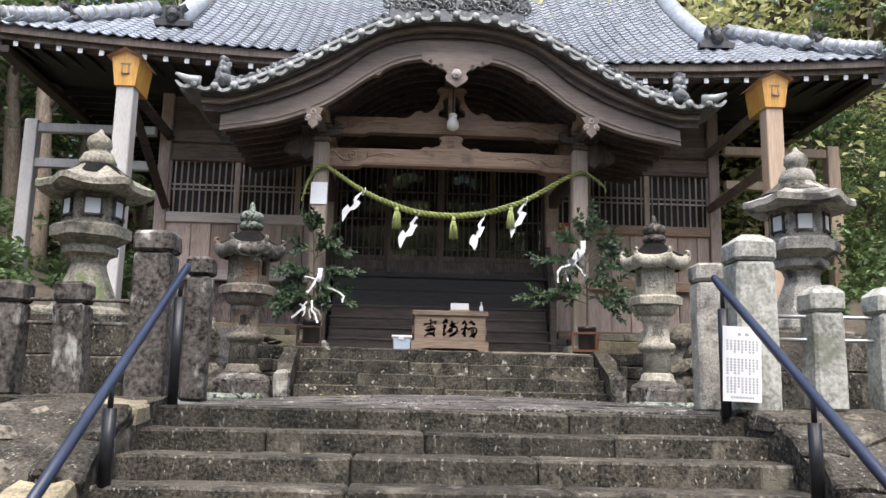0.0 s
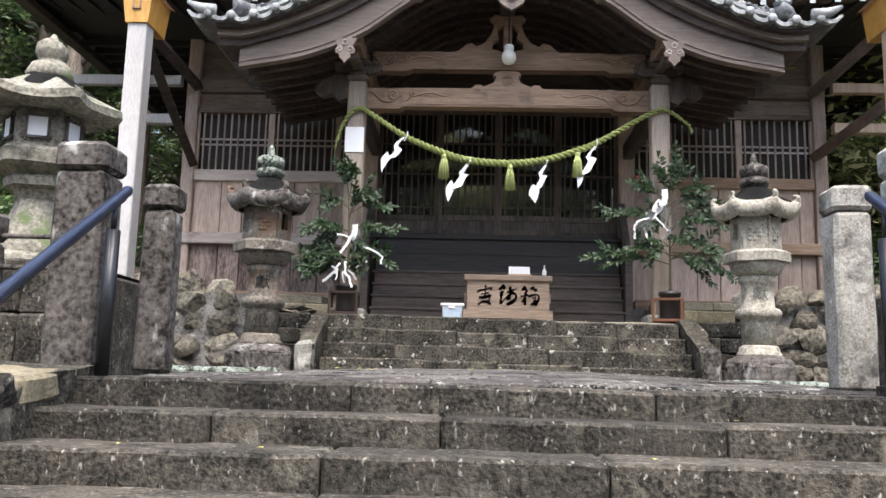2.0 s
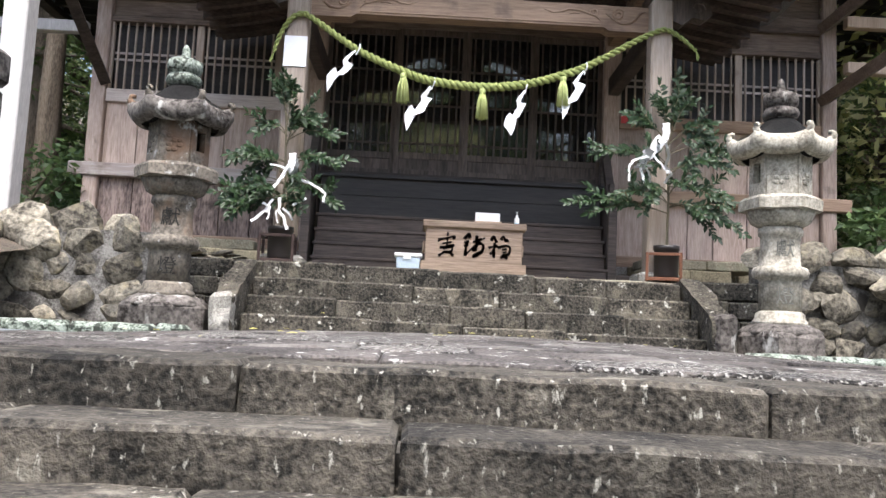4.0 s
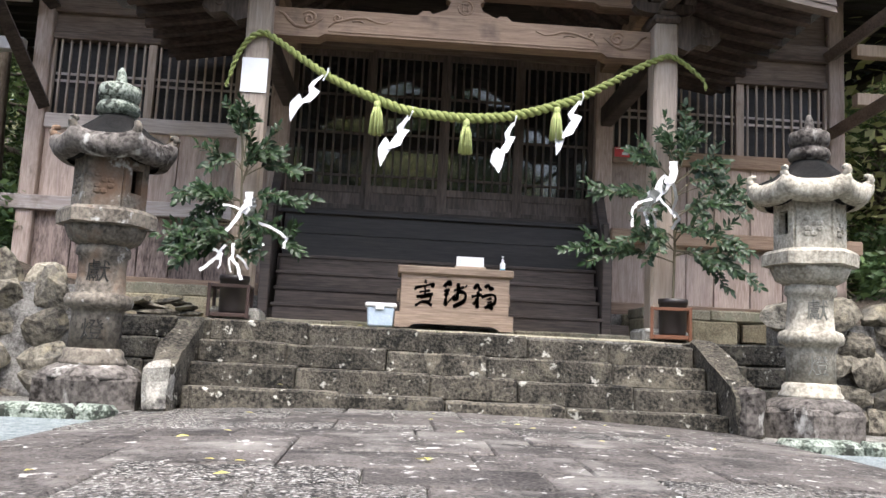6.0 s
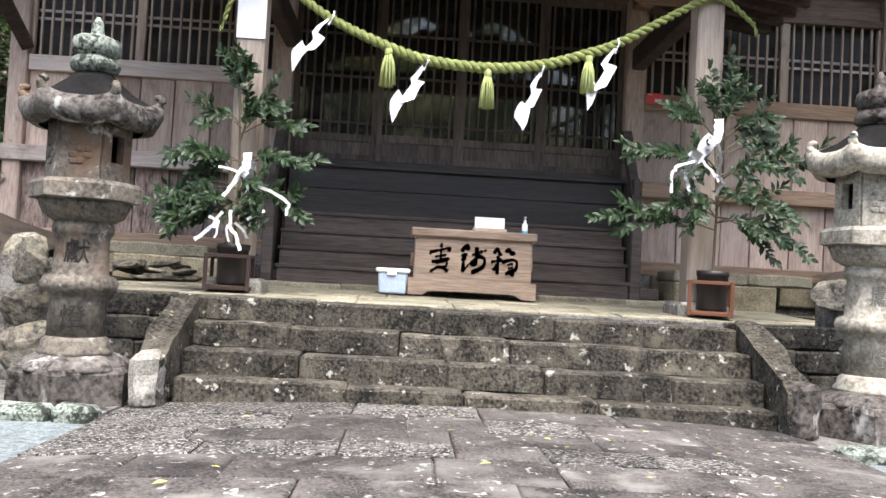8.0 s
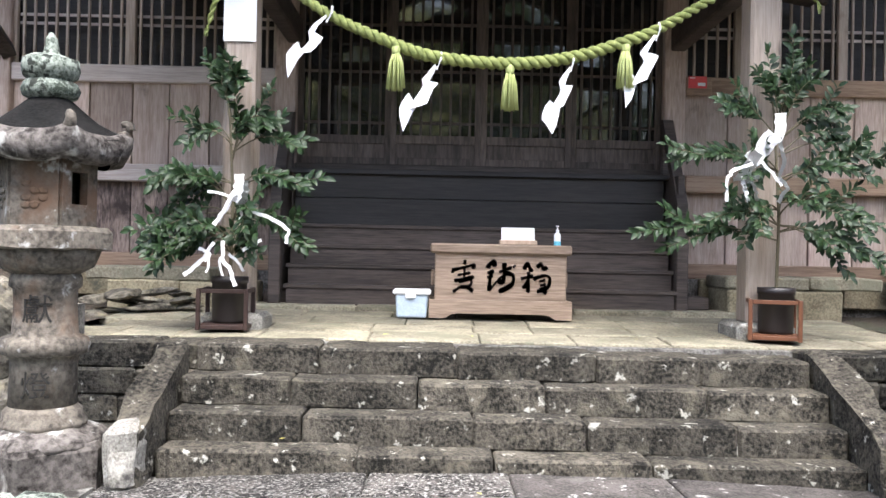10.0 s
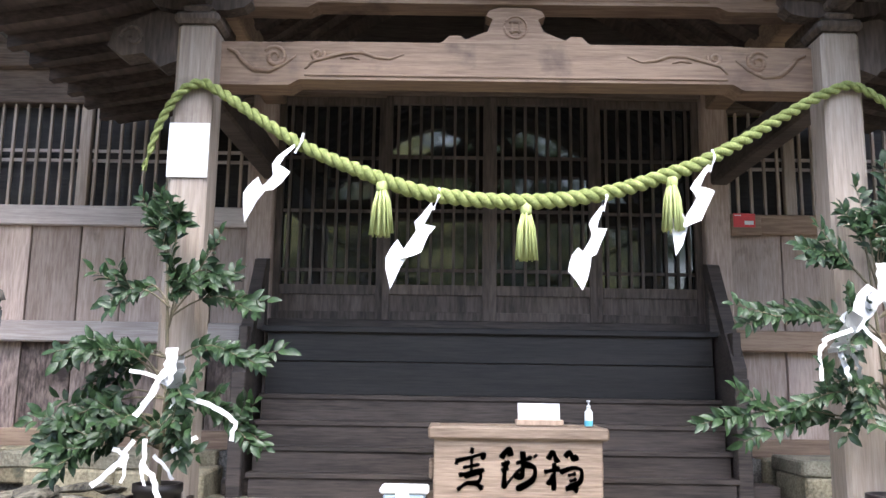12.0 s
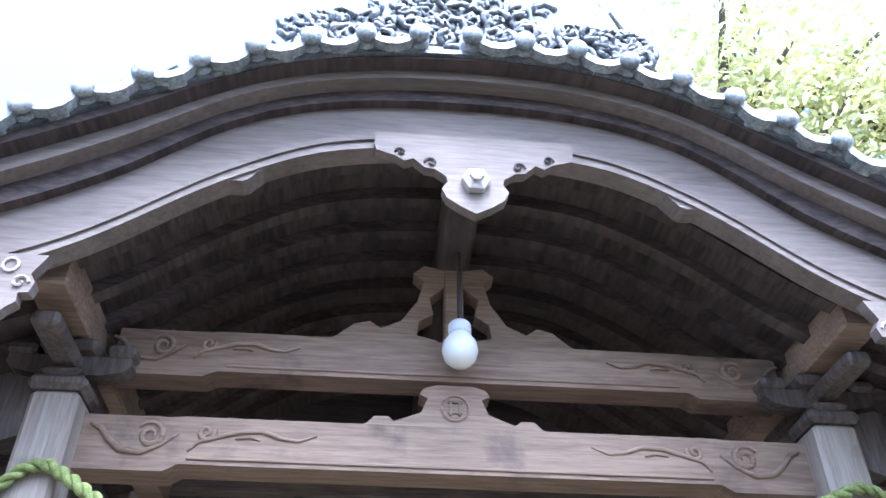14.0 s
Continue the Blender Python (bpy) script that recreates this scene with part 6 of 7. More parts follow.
def brushed(strokes, x0, z0, size):
    """One brushed character: strokes as rows of places in a square of 60, drawn as swelling ribbons."""
    bm = bmesh.new()
    for j, (wide, *pts) in enumerate(strokes):
        fine = []
        n = len(pts) - 1
        for i in range(n):
            p = [Vector(pts[max(0, min(n, i + k))]) for k in (-1, 0, 1, 2)]
            for q in range(6):
                u = q / 6
                fine.append(0.5 * (2 * p[1] + (p[2] - p[0]) * u + (2 * p[0] - 5 * p[1] + 4 * p[2] - p[3]) * u * u + (3 * p[1] - p[0] - 3 * p[2] + p[3]) * u**3))
        fine.append(Vector(pts[-1]))
        prev = None
        m = len(fine) - 1
        for i, c in enumerate(fine):
            d = (fine[min(i + 1, m)] - fine[max(i - 1, 0)]).normalized()
            u = i / m
            w = wide * (0.80 + 0.20 * math.cos(2.4 * math.pi * u)) * (0.55 if i in (0, m) else 1.0) * 0.5
            e = Vector((-d.y, d.x)) * w
            cur = [bm.verts.new((x0 + size * a.x, -0.2035 - 0.0006 * j, z0 - size * a.y)) for a in (c - e, c + e)]
            if prev:
                bm.faces.new((prev[0], prev[1], cur[1], cur[0]))
            prev = cur
    bmesh.ops.solidify(bm, geom=list(bm.faces), thickness=0.0012)
    return bm


GIFT = ((8, (27, 0), (26, 9)), (8, (3, 25), (6, 16)), (7, (5, 19), (25, 14), (44, 9), (41, 17)), (6, (13, 29), (38, 24)), (6, (26, 14), (26, 40)),
        (8, (7, 40), (24, 36), (45, 32)), (7, (15, 42), (38, 37), (36, 49), (17, 51)), (7, (18, 51), (5, 61)), (9, (30, 50), (43, 59)))
COIN = ((10, (4, 15), (11, 4), (16, 2), (18, 12)), (8, (4, 24), (17, 20)), (8, (4, 33), (15, 28)), (9, (12, 18), (9, 40), (8, 58)), (5, (8, 58), (25, 36), (36, 28)),
        (10, (36, 4), (36, 20), (34, 40), (24, 38)), (7, (26, 22), (50, 12)), (9, (53, 9), (56, 12)), (10, (38, 23), (53, 28), (50, 45), (26, 59)))
CASE = ((9, (9, 16), (16, 4), (21, 16), (25, 14)), (9, (34, 12), (41, 4), (46, 14), (53, 10)), (8, (18, 20), (18, 40), (17, 60)), (8, (3, 34), (14, 31), (27, 28)), (8, (17, 36), (8, 52)),
        (8, (26, 34), (46, 27), (58, 31), (55, 48), (38, 54)), (6, (38, 38), (50, 35)), (6, (40, 46), (51, 43)), (9, (34, 57), (45, 56), (53, 60)))
for k, strokes in enumerate((GIFT, COIN, CASE)):
    part("brushed_character", brushed(strokes, (-0.38, -0.118, 0.139)[k], 0.442, 0.0040), M_INK, ob)
card = thing("card_box", "white paper card standing in a small wooden tray", "card holder", (0.80, 11.92, 2.672))
part("tray", box(-0.145, 0.145, -0.05, 0.06, 0.0, 0.035, 0.004), M_FRESHWOOD, card)
cd = part("card", box(-0.13, 0.13, -0.005, 0.005, 0.02, 0.135, 0.001), M_WHITE, card)
cd.rotation_euler = (radians(-12), 0, 0)
bm = bmesh.new()
for q in range(3):
    add_box(bm, -0.10, -0.09, -0.008, -0.006, 0.05 + 0.022 * q, 0.062 + 0.022 * q)
part("print_mark", bm, M_PLASTIC, cd)
bottle = thing("sanitizer_bottle", "small white pump bottle with a blue base", "bottle", (1.11, 11.94, 2.668))
part("body", lathe([(0.024, 0.0), (0.026, 0.01), (0.026, 0.09), (0.012, 0.105), (0.011, 0.115)], 16), M_WHITEPAINT, bottle, smooth=True)
part("label", lathe([(0.0265, 0.005), (0.0268, 0.006), (0.0268, 0.035), (0.0265, 0.036)], 16), plain("cyan_label", (0.15, 0.50, 0.65), 0.4), bottle)
part("pump", lathe([(0.013, 0.113), (0.013, 0.128), (0.005, 0.13), (0.005, 0.15), (0.012, 0.151), (0.012, 0.16)], 12), M_WHITEPAINT, bottle, smooth=True)
part("nozzle", box(-0.004, 0.004, -0.03, 0.0, 0.150, 0.158, 0.001), M_WHITEPAINT, bottle)
tub = thing("plastic_tub", "translucent grey plastic tub with a white clip lid", "container", (-0.015, 11.80, 2.10))
bm = box(-0.125, 0.125, -0.09, 0.09, 0, 0.175, 0.012)
for v in bm.verts:
    v.co.x *= 0.9 + 0.1 * v.co.z / 0.175
part("body", bm, M_PLASTIC, tub)
part("lid", box(-0.145, 0.145, -0.105, 0.105, 0.175, 0.215, 0.012), M_WHITEPAINT, tub)
part("clip", box(-0.05, 0.03, -0.113, -0.104, 0.15, 0.20, 0.004), M_WHITEPAINT, tub)

# ---- evergreen branches in pots ----
bm = bmesh.new()
cols = [(-0.0, 0.0, 0.0), (0.013, 0.014, 0.004), (0.018, 0.036, 0.006), (0.012, 0.060, 0.003), (0.0, 0.080, -0.004)]
left = [bm.verts.new((-w, l, z * 0.4 + 0.004)) for w, l, z in cols[1:-1]]
mid = [bm.verts.new((0, l, z - 0.003)) for w, l, z in cols]
right = [bm.verts.new((w, l, z * 0.4 + 0.004)) for w, l, z in cols[1:-1]]
for sd in (left, right):
    bm.faces.new((mid[0], sd[0], mid[1]))
    bm.faces.new((mid[1], sd[0], sd[1], mid[2]))
    bm.faces.new((mid[2], sd[1], sd[2], mid[3]))
    bm.faces.new((mid[3], sd[2], mid[4]))
tmp = part("leaf", bm, M_LEAF, None, smooth=True)
leaf_data = tmp.data
bpy.data.objects.remove(tmp)


def sakaki(x, y, z, lab, shoots, seed):
    """A potted cut evergreen: a stem and leafy shoots; each shoot: height on the stem, sideways and outward reach, rise."""
    t = thing("sakaki_branch", lab, "plant", (x, y, z), group="sakaki branches in pots")
    r = random.Random(seed)
    H = 1.30
    part("stem", tube([(0, 0, 0), (0.01, 0.0, 0.5), (-0.02, 0.01, 1.0), (-0.05, 0.0, H)], 0.01, 6, [0.012, 0.011, 0.008, 0.004]), M_TWIG, t)
    runs = []
    for h, dx, dy, dz in shoots:
        p0, end = Vector((0, 0, h)), Vector((dx, dy, h + dz))
        runs.append((p0, end, 1.0))
        runs.append((p0, p0 + (end - p0) * r.uniform(0.6, 0.9) + Vector((r.uniform(-0.08, 0.08), r.uniform(-0.15, 0.15), r.uniform(-0.16, 0.16))), 1.0))
        for k in range(3):
            u = r.uniform(0.35, 0.85)
            q = p0.lerp(end, u) + Vector((0, 0, 0.08 * math.sin(math.pi * u)))
            runs.append((q, q + (end - p0).normalized() * r.uniform(0.08, 0.16) + Vector((r.uniform(-0.09, 0.09), r.uniform(-0.12, 0.06), r.uniform(-0.13, 0.15))), 0.0))
    for p0, end, main in runs:
        pts = []
        for k in range(9):
            u = k / 8
            q = p0.lerp(end, u)
            q.z += 0.08 * math.sin(math.pi * u) * main
            pts.append(q)
        part("twig", tube(pts, 0.004, 5, [(0.003 + 0.003 * main) * (1 - 0.7 * k / 8) for k in range(9)]), M_TWIG, t)
        L = (end - p0).length
        n = max(7, int(L / 0.0185))
        for k in range(n):
            u = (0.35 if main else 0.1) + (0.65 if main else 0.9) * k / max(1, n - 1)
            i = min(7, int(u * 8))
            q = pts[i].lerp(pts[i + 1], u * 8 - i)
            d = (pts[i + 1] - pts[i]).normalized()
            a = (1 if k % 2 else -1) * r.uniform(0.5, 1.2) * (0.3 if k == n - 1 else 1)
            side = d.cross(Vector((0, -0.85, 0.5))).normalized()
            way = (d * math.cos(a) + side * math.sin(a) + Vector((r.uniform(-0.3, 0.3), r.uniform(-0.45, 0.3), r.uniform(-0.35, 0.25)))).normalized()
            up = Vector((r.uniform(-0.8, 0.8), -0.8, r.uniform(0.1, 1.0)))
            xax = way.cross(up).normalized()
            zax = xax.cross(way)
            m = Matrix((xax, way, zax)).transposed().to_4x4()
            s = r.uniform(0.75, 1.15)
            share("leaf", leaf_data, t, Matrix.Translation(q) @ m @ Matrix.Diagonal((s, s, s, 1)))
    return t


SHOOTS_L = ((0.22, -0.36, -0.2, -0.04), (0.16, 0.16, -0.2, 0.0), (0.26, -0.15, -0.28, 0.06), (0.20, -0.48, -0.12, 0.0), (0.38, 0.18, -0.22, 0.0), (0.55, -0.50, -0.12, 0.12), (0.45, -0.52, -0.2, -0.22), (0.30, -0.42, -0.25, -0.22), (0.9, -0.28, -0.1, 0.02), (1.0, -0.12, 0.0, 0.35), (1.05, 0.04, -0.05, 0.32),
            (0.95, 0.28, -0.1, 0.10), (0.85, 0.42, 0.0, 0.06), (0.6, 0.50, -0.1, 0.02), (0.45, 0.55, -0.15, -0.22), (0.5, -0.30, -0.25, 0.18), (0.65, -0.40, 0.05, -0.15), (0.35, -0.55, -0.05, -0.1), (0.8, 0.12, -0.2, 0.15))
SHOOTS_R = ((0.35, -0.98, -0.2, 0.02), (0.45, -0.55, -0.25, 0.0), (0.8, -0.72, -0.1, 0.05), (1.0, -0.42, -0.15, 0.22), (1.05, -0.1, -0.1, 0.32), (1.1, 0.18, 0.0, 0.30), (1.0, 0.42, -0.05, 0.22), (1.0, 0.12, 0.05, 0.55),
            (0.9, 0.55, 0.0, 0.05), (0.75, 0.75, -0.1, 0.12), (0.6, 0.62, -0.1, -0.15), (0.45, 0.72, -0.05, -0.28), (0.4, 0.45, -0.2, -0.12), (0.55, -0.25, -0.25, -0.12), (0.5, 0.1, -0.3, 0.05), (0.8, -0.3, -0.2, 0.0), (0.7, 0.35, -0.2, 0.1))
# torn strips: half width, then places sideways and down from the tie
STRIPS_L = ((0.034, (0, 0), (0.003, -0.10), (-0.03, -0.17)), (0.045, (0.002, -0.04), (0.012, -0.12), (0.014, -0.19)), (0.014, (-0.01, -0.10), (-0.05, -0.18), (-0.145, -0.32)), (0.010, (0.0, -0.15), (0.01, -0.22), (0.005, -0.30)),
            (0.010, (-0.03, -0.13), (-0.09, -0.23), (-0.13, -0.30)), (0.012, (0.015, -0.13), (0.07, -0.23), (0.17, -0.26), (0.25, -0.30), (0.31, -0.345), (0.295, -0.43)), (0.009, (-0.03, -0.15), (-0.12, -0.12), (-0.20, -0.11)),
            (0.011, (0.15, -0.41), (0.09, -0.45), (0.03, -0.48)), (0.014, (-0.15, -0.43), (-0.21, -0.53), (-0.28, -0.60), (-0.33, -0.64)), (0.012, (-0.23, -0.47), (-0.17, -0.50), (-0.20, -0.55)), (0.009, (-0.16, -0.50), (-0.18, -0.62)),
            (0.013, (-0.08, -0.42), (-0.08, -0.53), (-0.03, -0.60), (0.0, -0.70)), (0.010, (-0.06, -0.50), (0.01, -0.56), (0.03, -0.61)), (0.009, (-0.12, -0.52), (-0.10, -0.64)))
STRIPS_R = ((0.034, (0, 0.02), (0.005, -0.08), (-0.02, -0.16)), (0.052, (-0.01, -0.10), (-0.08, -0.20), (-0.16, -0.28)), (0.042, (-0.12, -0.22), (-0.18, -0.32), (-0.22, -0.40)), (0.013, (0.0, -0.13), (0.03, -0.27), (0.0, -0.38), (0.06, -0.45), (-0.01, -0.54)),
            (0.010, (-0.10, -0.27), (-0.02, -0.35), (0.04, -0.43)), (0.012, (-0.17, -0.30), (-0.29, -0.34), (-0.33, -0.40), (-0.335, -0.54)), (0.013, (-0.23, -0.38), (-0.20, -0.46), (-0.18, -0.54)), (0.010, (-0.17, -0.38), (-0.13, -0.46), (-0.12, -0.53)), (0.012, (-0.28, -0.40), (-0.19, -0.39), (-0.12, -0.38)))
for x, y, shoots, lab, seed in ((-1.18, 10.86, SHOOTS_L, "dark green sakaki branch with white paper strips in a pot", 5), (2.40, 10.86, SHOOTS_R, "wide dark green sakaki branch with white paper strips in a pot", 6)):
    zf = 2.075
    M_FRAME, stand_lab, turn = (M_STAND, "low dark brown open wooden stand", 4) if seed == 5 else (M_STANDRED, "low red-brown open wooden stand", -16)
    stand = thing("pot_stand", stand_lab, "stand", (x - 0.02, y, zf), turn, group="pot stands")
    w = 0.150
    for sx in (-1, 1):
        for sy in (-1, 1):
            part("leg", box(sx * w - 0.013, sx * w + 0.013, sy * w - 0.013, sy * w + 0.013, 0, 0.265, 0.003), M_FRAME, stand)
        for zz in (0.02, 0.25):
            part("rail", box(sx * w - 0.010, sx * w + 0.010, -w + 0.015, w - 0.015, zz - 0.013, zz + 0.013, 0.002), M_FRAME, stand)
    for sy in (-1, 1):
        for zz in (0.02, 0.25):
            part("rail", box(-w + 0.015, w - 0.015, sy * w - 0.010, sy * w + 0.010, zz - 0.013, zz + 0.013, 0.002), M_FRAME, stand)
    part("base_board", box(-w + 0.01, w - 0.01, -w + 0.01, w - 0.01, 0.028, 0.04, 0.0), M_FRAME, stand)
    pot = thing("plant_pot", "dark brown cylindrical pot", "pot", (x, y, zf + 0.04), group="plant pots")
    part("body", lathe([(0.105, 0.0), (0.11, 0.02), (0.112, 0.255), (0.12, 0.26), (0.12, 0.30), (0.10, 0.30), (0.095, 0.27)], 28), M_POT, pot, smooth=True)
    sakaki(x, y, zf + 0.30, lab, shoots, seed)
    strip_t = thing("paper_strips", "white torn paper streamers tied to the evergreen", "paper streamer", (x + (0.10 if seed == 5 else -0.10), y - 0.12, zf + 0.99 if seed == 5 else zf + 1.42), group="paper strips on the branches")
    r = random.Random(seed)
    for wide, *run in (STRIPS_L if seed == 5 else STRIPS_R):
        bm = bmesh.new()
        fine = []
        for p, q in zip(run, run[1:]):
            fine += [Vector(p).lerp(Vector(q), i / 4) for i in range(4)]
        fine.append(Vector(run[-1]))
        prev = None
        out = r.uniform(0.06, 0.16)
        for i, c in enumerate(fine):
            d = (fine[min(i + 1, len(fine) - 1)] - fine[max(i - 1, 0)]).normalized()
            tw = 0.7 * math.sin(0.45 * i + wide * 300)
            wd = wide * r.uniform(0.9, 1.08) * (0.6 + 0.4 * abs(math.cos(tw)))
            e = Vector((-d.y, 0.6 * math.sin(tw), d.x)) * wd
            at = Vector((c.x + r.uniform(-0.006, 0.006), -out + r.uniform(-0.01, 0.01), c.y))
            cur = (bm.verts.new(at - e), bm.verts.new(at + e))
            if prev:
                bm.faces.new((prev[0], prev[1], cur[1], cur[0]))
            prev = cur
        bmesh.ops.solidify(bm, geom=list(bm.faces), thickness=0.0015)
        part("strip", bm, M_WHITE, strip_t, smooth=True)

# ---- scattered rocks and fallen leaves ----
r = random.Random(17)
for k in range(16):
    t = thing("slate", "flat grey broken slate lying in a heap beside the platform", "slate", (r.uniform(-2.5, -1.75), r.uniform(11.7, 12.2), 2.08 + 0.05 * (k // 4)), r.uniform(0, 360), group="heap of slates")
    share("slab", ROCKS[k % 9], t, pose(0, 0, 0, r.uniform(-9, 9), r.uniform(-9, 9), 0) @ Matrix.Diagonal((r.uniform(0.3, 0.55), r.uniform(0.2, 0.32), 0.075, 1)))
for k in range(46):
    left = k % 3 != 0
    x = r.uniform(-7.5, -3.2) if left else r.uniform(4.0, 8.5)
    y = r.uniform(7.2, 12.2)
    t = thing("rock", "mossy grey rock lying on the bank", "rock", (x, y, 2.05 + 0.14 * max(0, abs(x - CX) - 3.5)), r.uniform(0, 360), group="rocks on the bank")
    s = r.uniform(0.3, 0.75)
    ob2 = share("rock_body", ROCKS[k % 9], t, pose(0, 0, 0, r.uniform(-20, 20), r.uniform(-20, 20), 0) @ Matrix.Diagonal((s, s * 0.8, s * 0.6, 1)))
for xa, xb in ((-9.0, -3.1), (4.2, 10.0)):
    bank = part("bank", sheet(xa, xb, 7.0, 13.0, 20, lambda x, y: 1.55 + 0.30 * max(0.0, abs(x - CX) - 3.2) + 0.15 * max(0, y - 8) + 0.1 * noise.noise(Vector((x * 0.8, y * 0.8, 3)))), M_EARTH, smooth=True)
    tagged(bank, "sloping earth bank strewn with litter and rocks", "ground", kind="structure")
bm = bmesh.new()
v = [bm.verts.new(p) for p in ((-0.02, -0.045, 0), (0.025, -0.02, 0.008), (0.02, 0.045, 0.004), (-0.025, 0.02, 0.012))]
bm.faces.new(v)
bmesh.ops.solidify(bm, geom=list(bm.faces), thickness=0.001)
M_YLEAF = plain("yellow_fallen_leaf", (0.52, 0.48, 0.12), 0.6, vary=0.25)
tmp = part("fallen_leaf", bm, M_YLEAF, None)
yl = tmp.data
bpy.data.objects.remove(tmp)
for k in range(30):
    y = r.uniform(5.8, 9.4)
    x = r.uniform(-1.3, 2.3)
    z = crown(x, y) + 0.014
    if k % 4 == 0:
        y, z = r.choice(((4.65, 1.175), (5.0, 1.30), (4.3, 1.05), (10.75, PT + 0.012), (9.72, 1.62)))
        x = r.uniform(-1.1, 2.1)
    lf = new("fallen_leaf", yl)
    lf.matrix_basis = pose(x, y, z, 0, 0, r.uniform(0, 360)) @ Matrix.Diagonal((r.uniform(0.3, 0.6),) * 3 + (1,))
    tagged(lf, "small yellow fallen leaf lying on stone", "leaf", "fallen leaves")

# ---- trees ----
def leaf_cloud(n, centres, size, rr):
    """Many small leaf blades scattered through uneven clumps."""
    V, F = [], []
    for k in range(n):
        c, rad = rr.choice(centres)
        while True:
            p = Vector((rr.uniform(-1, 1), rr.uniform(-1, 1), rr.uniform(-1, 1)))
            if 0.25 < p.length < 1:
                break
        p = c + Vector((p.x * rad, p.y * rad, p.z * rad * 0.62))
        s = size * rr.uniform(0.6, 1.4)
        u = Vector((rr.gauss(0, 1), rr.gauss(0, 1), rr.gauss(0, 0.5))).normalized()
        w = u.cross(Vector((rr.gauss(0, 1), rr.gauss(0, 1), rr.gauss(0, 1)))).normalized()
        i = len(V)
        V += [p - u * s, p + w * s * 0.42 - u * s * 0.1, p + u * s, p - w * s * 0.42 - u * s * 0.1]
        F.append((i, i + 1, i + 2, i + 3))
    return V, F


def tree(at, height, spread, material, lab, seed, leaves=5000, size=0.13, low=0.3, clumps=34):
    rr = random.Random(seed)
    t = thing("tree", lab, "tree", at, group="trees round the shrine")
    top = Vector((rr.uniform(-0.6, 0.6), rr.uniform(-0.6, 0.6), height * 0.92))
    r0 = 0.028 * height
    pts = [Vector((0, 0, -0.6)), Vector((0, 0, 0.3)), top * 0.35 + Vector((rr.uniform(-.3, .3), 0, 0)), top * 0.7, top]
    bm = tube(pts, r0, 10, [r0 * 1.4, r0, r0 * 0.75, r0 * 0.45, r0 * 0.1])
    centres = []
    for k in range(clumps):
        u = low + (1 - low) * (k + rr.random()) / clumps
        base = top * (u * 0.85)
        a = rr.uniform(0, 2 * math.pi)
        reach = spread * rr.uniform(0.35, 1.0) * (1 - 0.62 * max(0, (u - 0.4) / 0.6) ** 1.5)
        end = base + Vector((math.cos(a) * reach, math.sin(a) * reach, rr.uniform(0.0, 0.14) * height))
        add_tube(bm, [base, base.lerp(end, 0.5) + Vector((0, 0, 0.12)), end], 0.04, 5, [r0 * 0.32, r0 * 0.2, r0 * 0.06])
        centres.append((end, spread * rr.uniform(0.16, 0.36)))
        centres.append((base.lerp(end, 0.6), spread * rr.uniform(0.12, 0.24)))
    part("trunk", bm, M_BARK, t, smooth=True)
    V, F = leaf_cloud(leaves, centres, size, rr)
    me = bpy.data.meshes.new("crown")
    me.from_pydata(V, [], F)
    me.materials.append(material)
    cr = new("crown", me)
    cr.parent = t
    return t


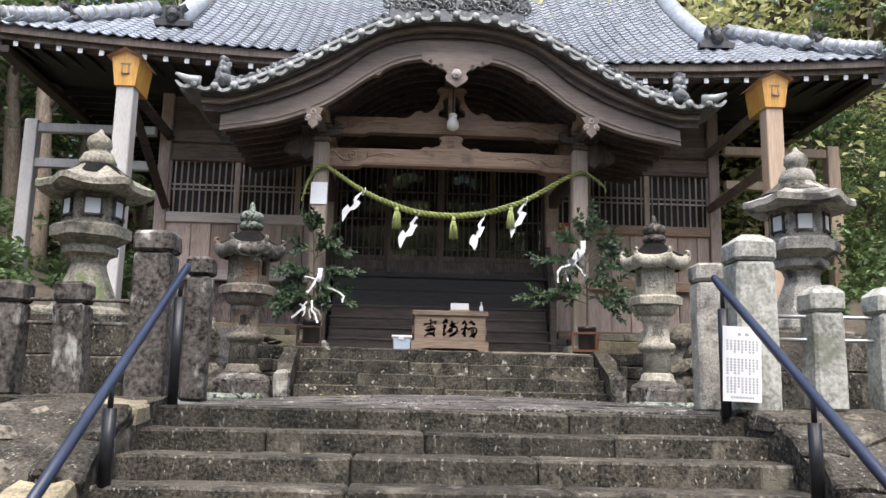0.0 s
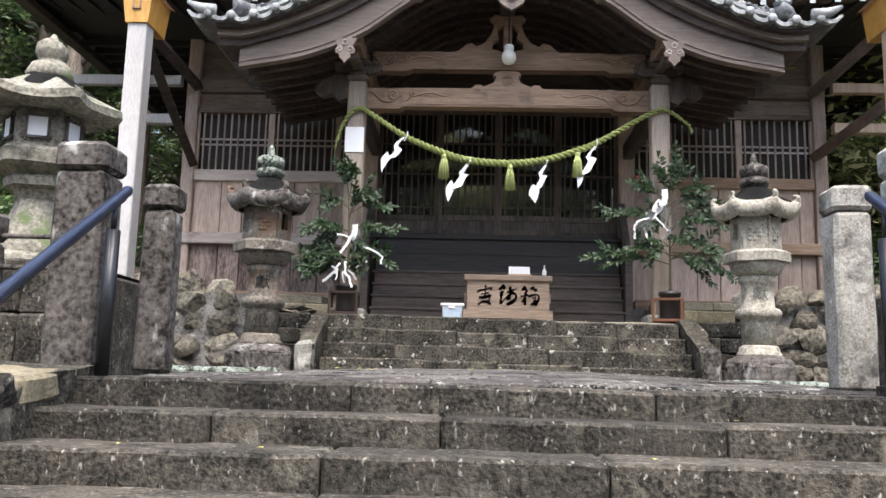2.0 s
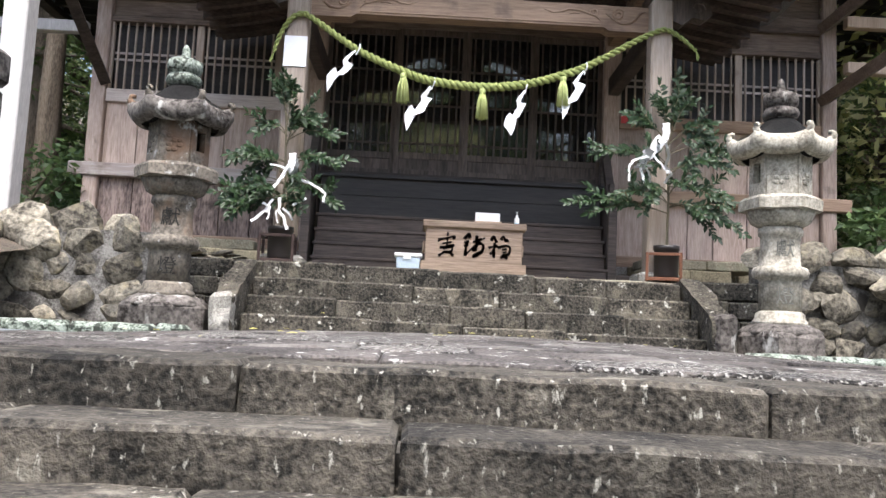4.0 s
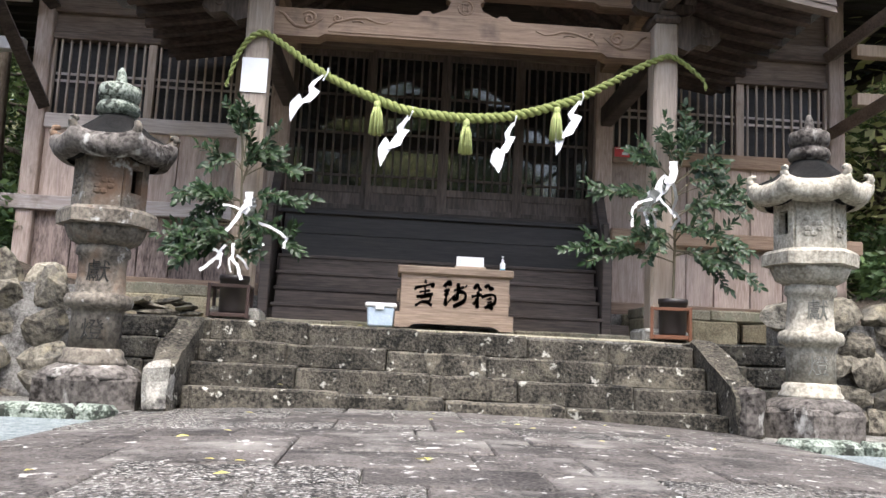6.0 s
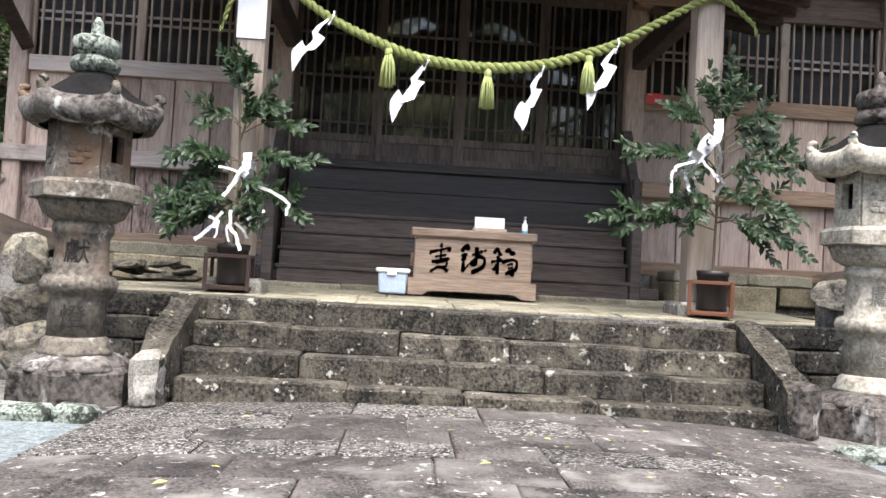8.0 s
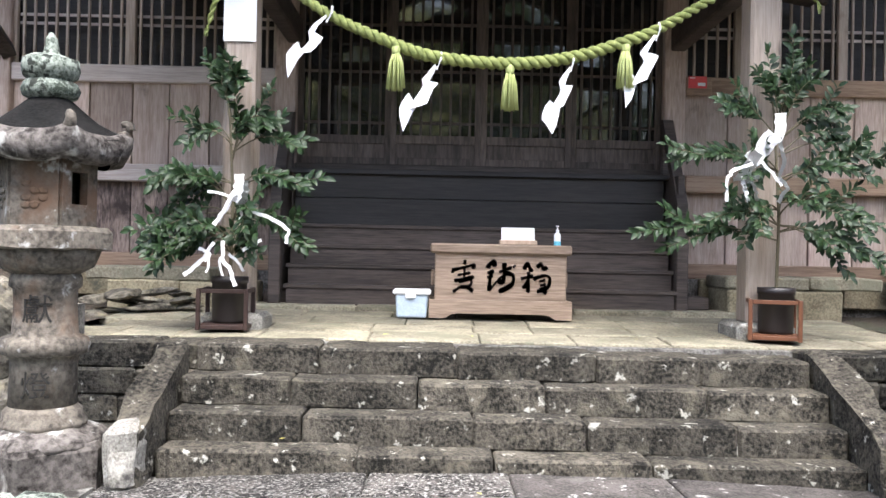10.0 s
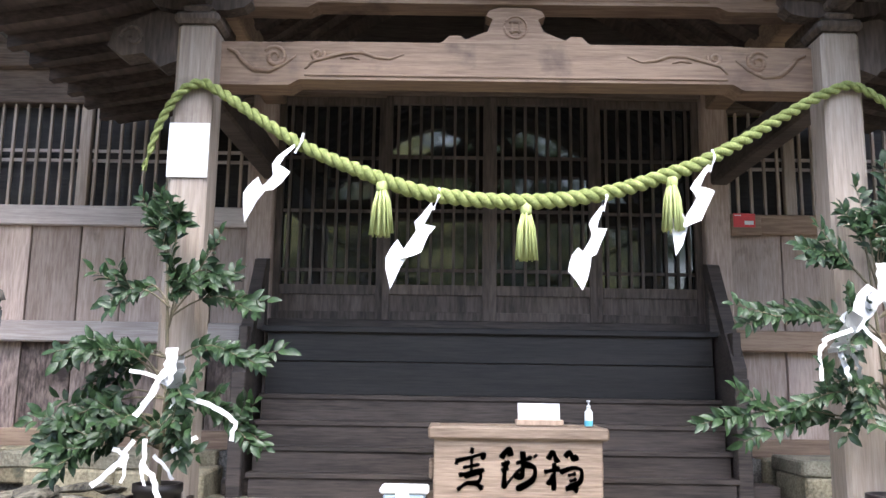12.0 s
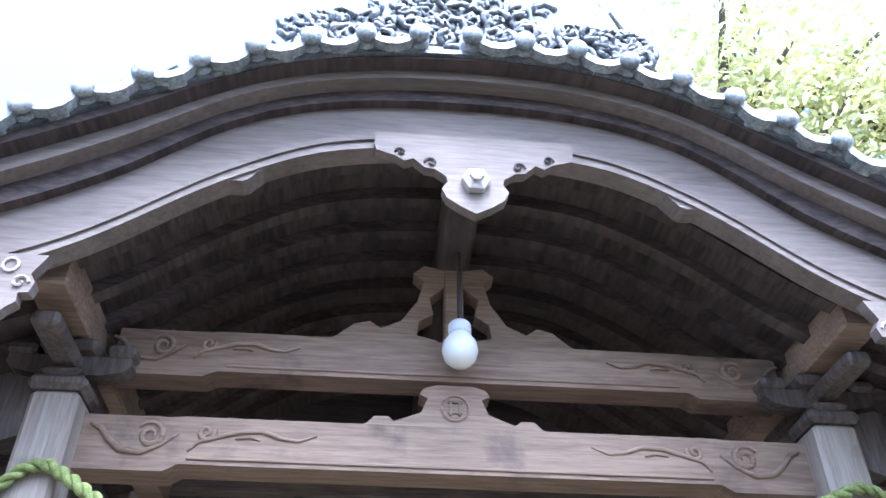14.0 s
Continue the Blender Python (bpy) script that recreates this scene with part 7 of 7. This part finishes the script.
green_a = tree((13.0, 16.5, 3.5), 9.0, 3.2, M_FOLIAGE, "broad dark green evergreen tree behind the hall", 11, 19000, 0.065, 0.12, 60)
green_b = tree((-9.0, 18.0, 3.0), 12.0, 3.0, M_FOLIAGE, "tall evergreen tree with thin trunk on the slope", 12, 14000, 0.075, 0.25, 48)
gold_a = tree((11.5, 23.0, 6.0), 12.0, 4.2, M_FOLIAGE_SUNLIT, "sunlit yellow-green tree on the hillside", 13, 40000, 0.058, 0.15, 60)
for ob_, places in ((green_a, ((12.5, 11.5, 2.6, 40, 0.65), (8.4, 14.8, 2.6, 120, 0.55),  (10.5, 12.8, 2.6, 250, 0.6), (11.0, 15.0, 2.8, 20, 0.65), (13.5, 13.5, 3.0, 75, 0.7), (-9.5, 16.5, 3.0, 320, 0.8), (14.5, 18.0, 4.5, 200, 1.2), (-12.5, 14.0, 3.2, 80, 0.9), (-8.4, 14.6, 2.9, 10, 0.7), (-11.0, 22.0, 5.0, 300, 1.2), (8.5, -10.0, -0.4, 60, 0.75), (-8.5, -9.5, -0.4, 170, 0.75), (11.0, -2.0, -0.3, 330, 0.85), (-10.0, 0.5, -0.3, 140, 0.85), (1.0, -16.0, -0.4, 100, 1.7), (4.2, -18.0, -0.4, 10, 1.9), (-1.8, -18.5, -0.4, 210, 1.9), (-6.5, -21.0, -0.4, 70, 1.8), (9.5, -20.0, -0.4, 150, 1.6), (1.5, -22.0, -0.4, 300, 2.2), (16.0, -16.0, -0.4, 0, 1.0), (-16.0, -14.0, -0.4, 0, 1.0))),
                   (green_b, ((-6.6, 20.5, 3.6, 50, 1.0), (-11.5, 17.5, 3.8, 100, 1.05), (-15.0, 20.0, 5.0, 10, 1.1), (-14.0, 9.0, 2.6, 220, 1.0), (-3.0, 25.0, 5.5, 300, 1.1), (-9.8, 13.6, 2.8, 5, 0.8), (13.0, 7.0, 2.0, 60, 0.9), (0.0, 24.0, 4.5, 30, 1.05), (4.0, 26.0, 5.0, 190, 1.1), (-8.0, 26.0, 5.5, 190, 1.2))),
                   (gold_a, ((7.8, 20.5, 6.0, 70, 1.75), (12.0, 20.0, 6.0, 20, 1.65), (-2.2, -13.5, -0.4, 30, 1.4), (5.5, -15.0, -0.4, 80, 1.0), (-7.0, -15.0, -0.4, 190, 1.0), (7.0, 27.0, 7.0, 70, 1.1), (16.0, 22.0, 6.5, 160, 1.0), (-13.0, 27.0, 7.0, 220, 1.1)))):
    for x, y, z, rot, sc in places:
        c = copy_thing(ob_, pose(x, y, hill(x, y) if y > 14 else z, 0, 0, rot))
        c.scale = (sc, sc, sc)

for x, y, z, rot, sc in ((7.5, 16.4, 2.6, 35, 0.52), (9.3, 16.8, 2.6, 280, 0.62), (10.2, 15.6, 2.6, 190, 0.6), (7.9, 13.6, 2.4, 330, 0.42), (7.0, 18.2, 2.6, 140, 0.6), (9.4, 13.6, 2.5, 60, 0.5), (8.3, 18.6, 2.8, 10, 0.62)):
    c = copy_thing(green_a, pose(x, y, z, 0, 0, rot))
    c.scale = (sc, sc, sc)

slim = tree((-6.8, 15.5, 2.7), 8.5, 1.3, M_BUSH, "slender pale-trunked tree in the grove beside the hall", 21, 1300, 0.09, 0.55, 16)
for x, y, rot, sc in ((-7.6, 16.2, 30, 1.0), (-8.4, 14.9, 90, 0.95), (-7.2, 18.2, 200, 1.15), (-9.3, 17.3, 10, 1.1), (-6.2, 17.0, 140, 1.0), (-8.9, 19.5, 260, 1.2), (-10.4, 15.8, 75, 1.05), (-5.6, 19.0, 310, 1.1), (9.0, 13.2, 15, 0.75), (7.8, 15.8, 190, 0.9)):
    c = copy_thing(slim, pose(x, y, 2.6, 0, 0, rot))
    c.scale = (sc, sc, sc)


def shrub(at, rad, material, seed, lab, n=1600, size=0.06):
    rr = random.Random(seed)
    t = thing("shrub", lab, "shrub", at, group="shrubs beside the hall")
    cs = [(Vector((rr.uniform(-1, 1) * rad, rr.uniform(-0.5, 0.5) * rad, rr.uniform(0.2, 1.0) * rad)), rad * rr.uniform(0.3, 0.5)) for k in range(12)]
    bm = bmesh.new()
    for c, q in cs:
        add_tube(bm, [(0, 0, -0.1), c * 0.5, c], 0.015, 5, [0.03, 0.02, 0.008])
    part("woody_base", bm, M_TWIG, t)
    V, F = leaf_cloud(n, cs, size, rr)
    me = bpy.data.meshes.new("foliage")
    me.from_pydata(V, [], F)
    me.materials.append(material)
    o = new("foliage", me)
    o.parent = t


for k, (x, y, z, rad) in enumerate(((-5.0, 13.6, 2.6, 0.9), (-6.3, 12.4, 2.8, 0.8), (-7.6, 14.0, 3.2, 1.3), (6.2, 14.2, 2.6, 1.1), (7.6, 13.0, 2.8, 1.3), (6.4, 11.4, 2.4, 0.7), (8.8, 11.0, 2.8, 1.2), (-4.7, 15.0, 2.6, 1.1), (5.7, 11.9, 2.3, 0.5), (6.9, 12.2, 2.5, 0.8), (7.9, 11.4, 2.6, 0.8), (9.4, 12.0, 3.0, 1.0), (6.0, 13.0, 2.4, 0.8), (-5.6, 11.0, 2.4, 0.6), (-5.0, 12.2, 2.4, 0.6))):
    shrub((x, y, z), rad, M_BUSH, 40 + k, "leafy green shrub beside the shrine hall")
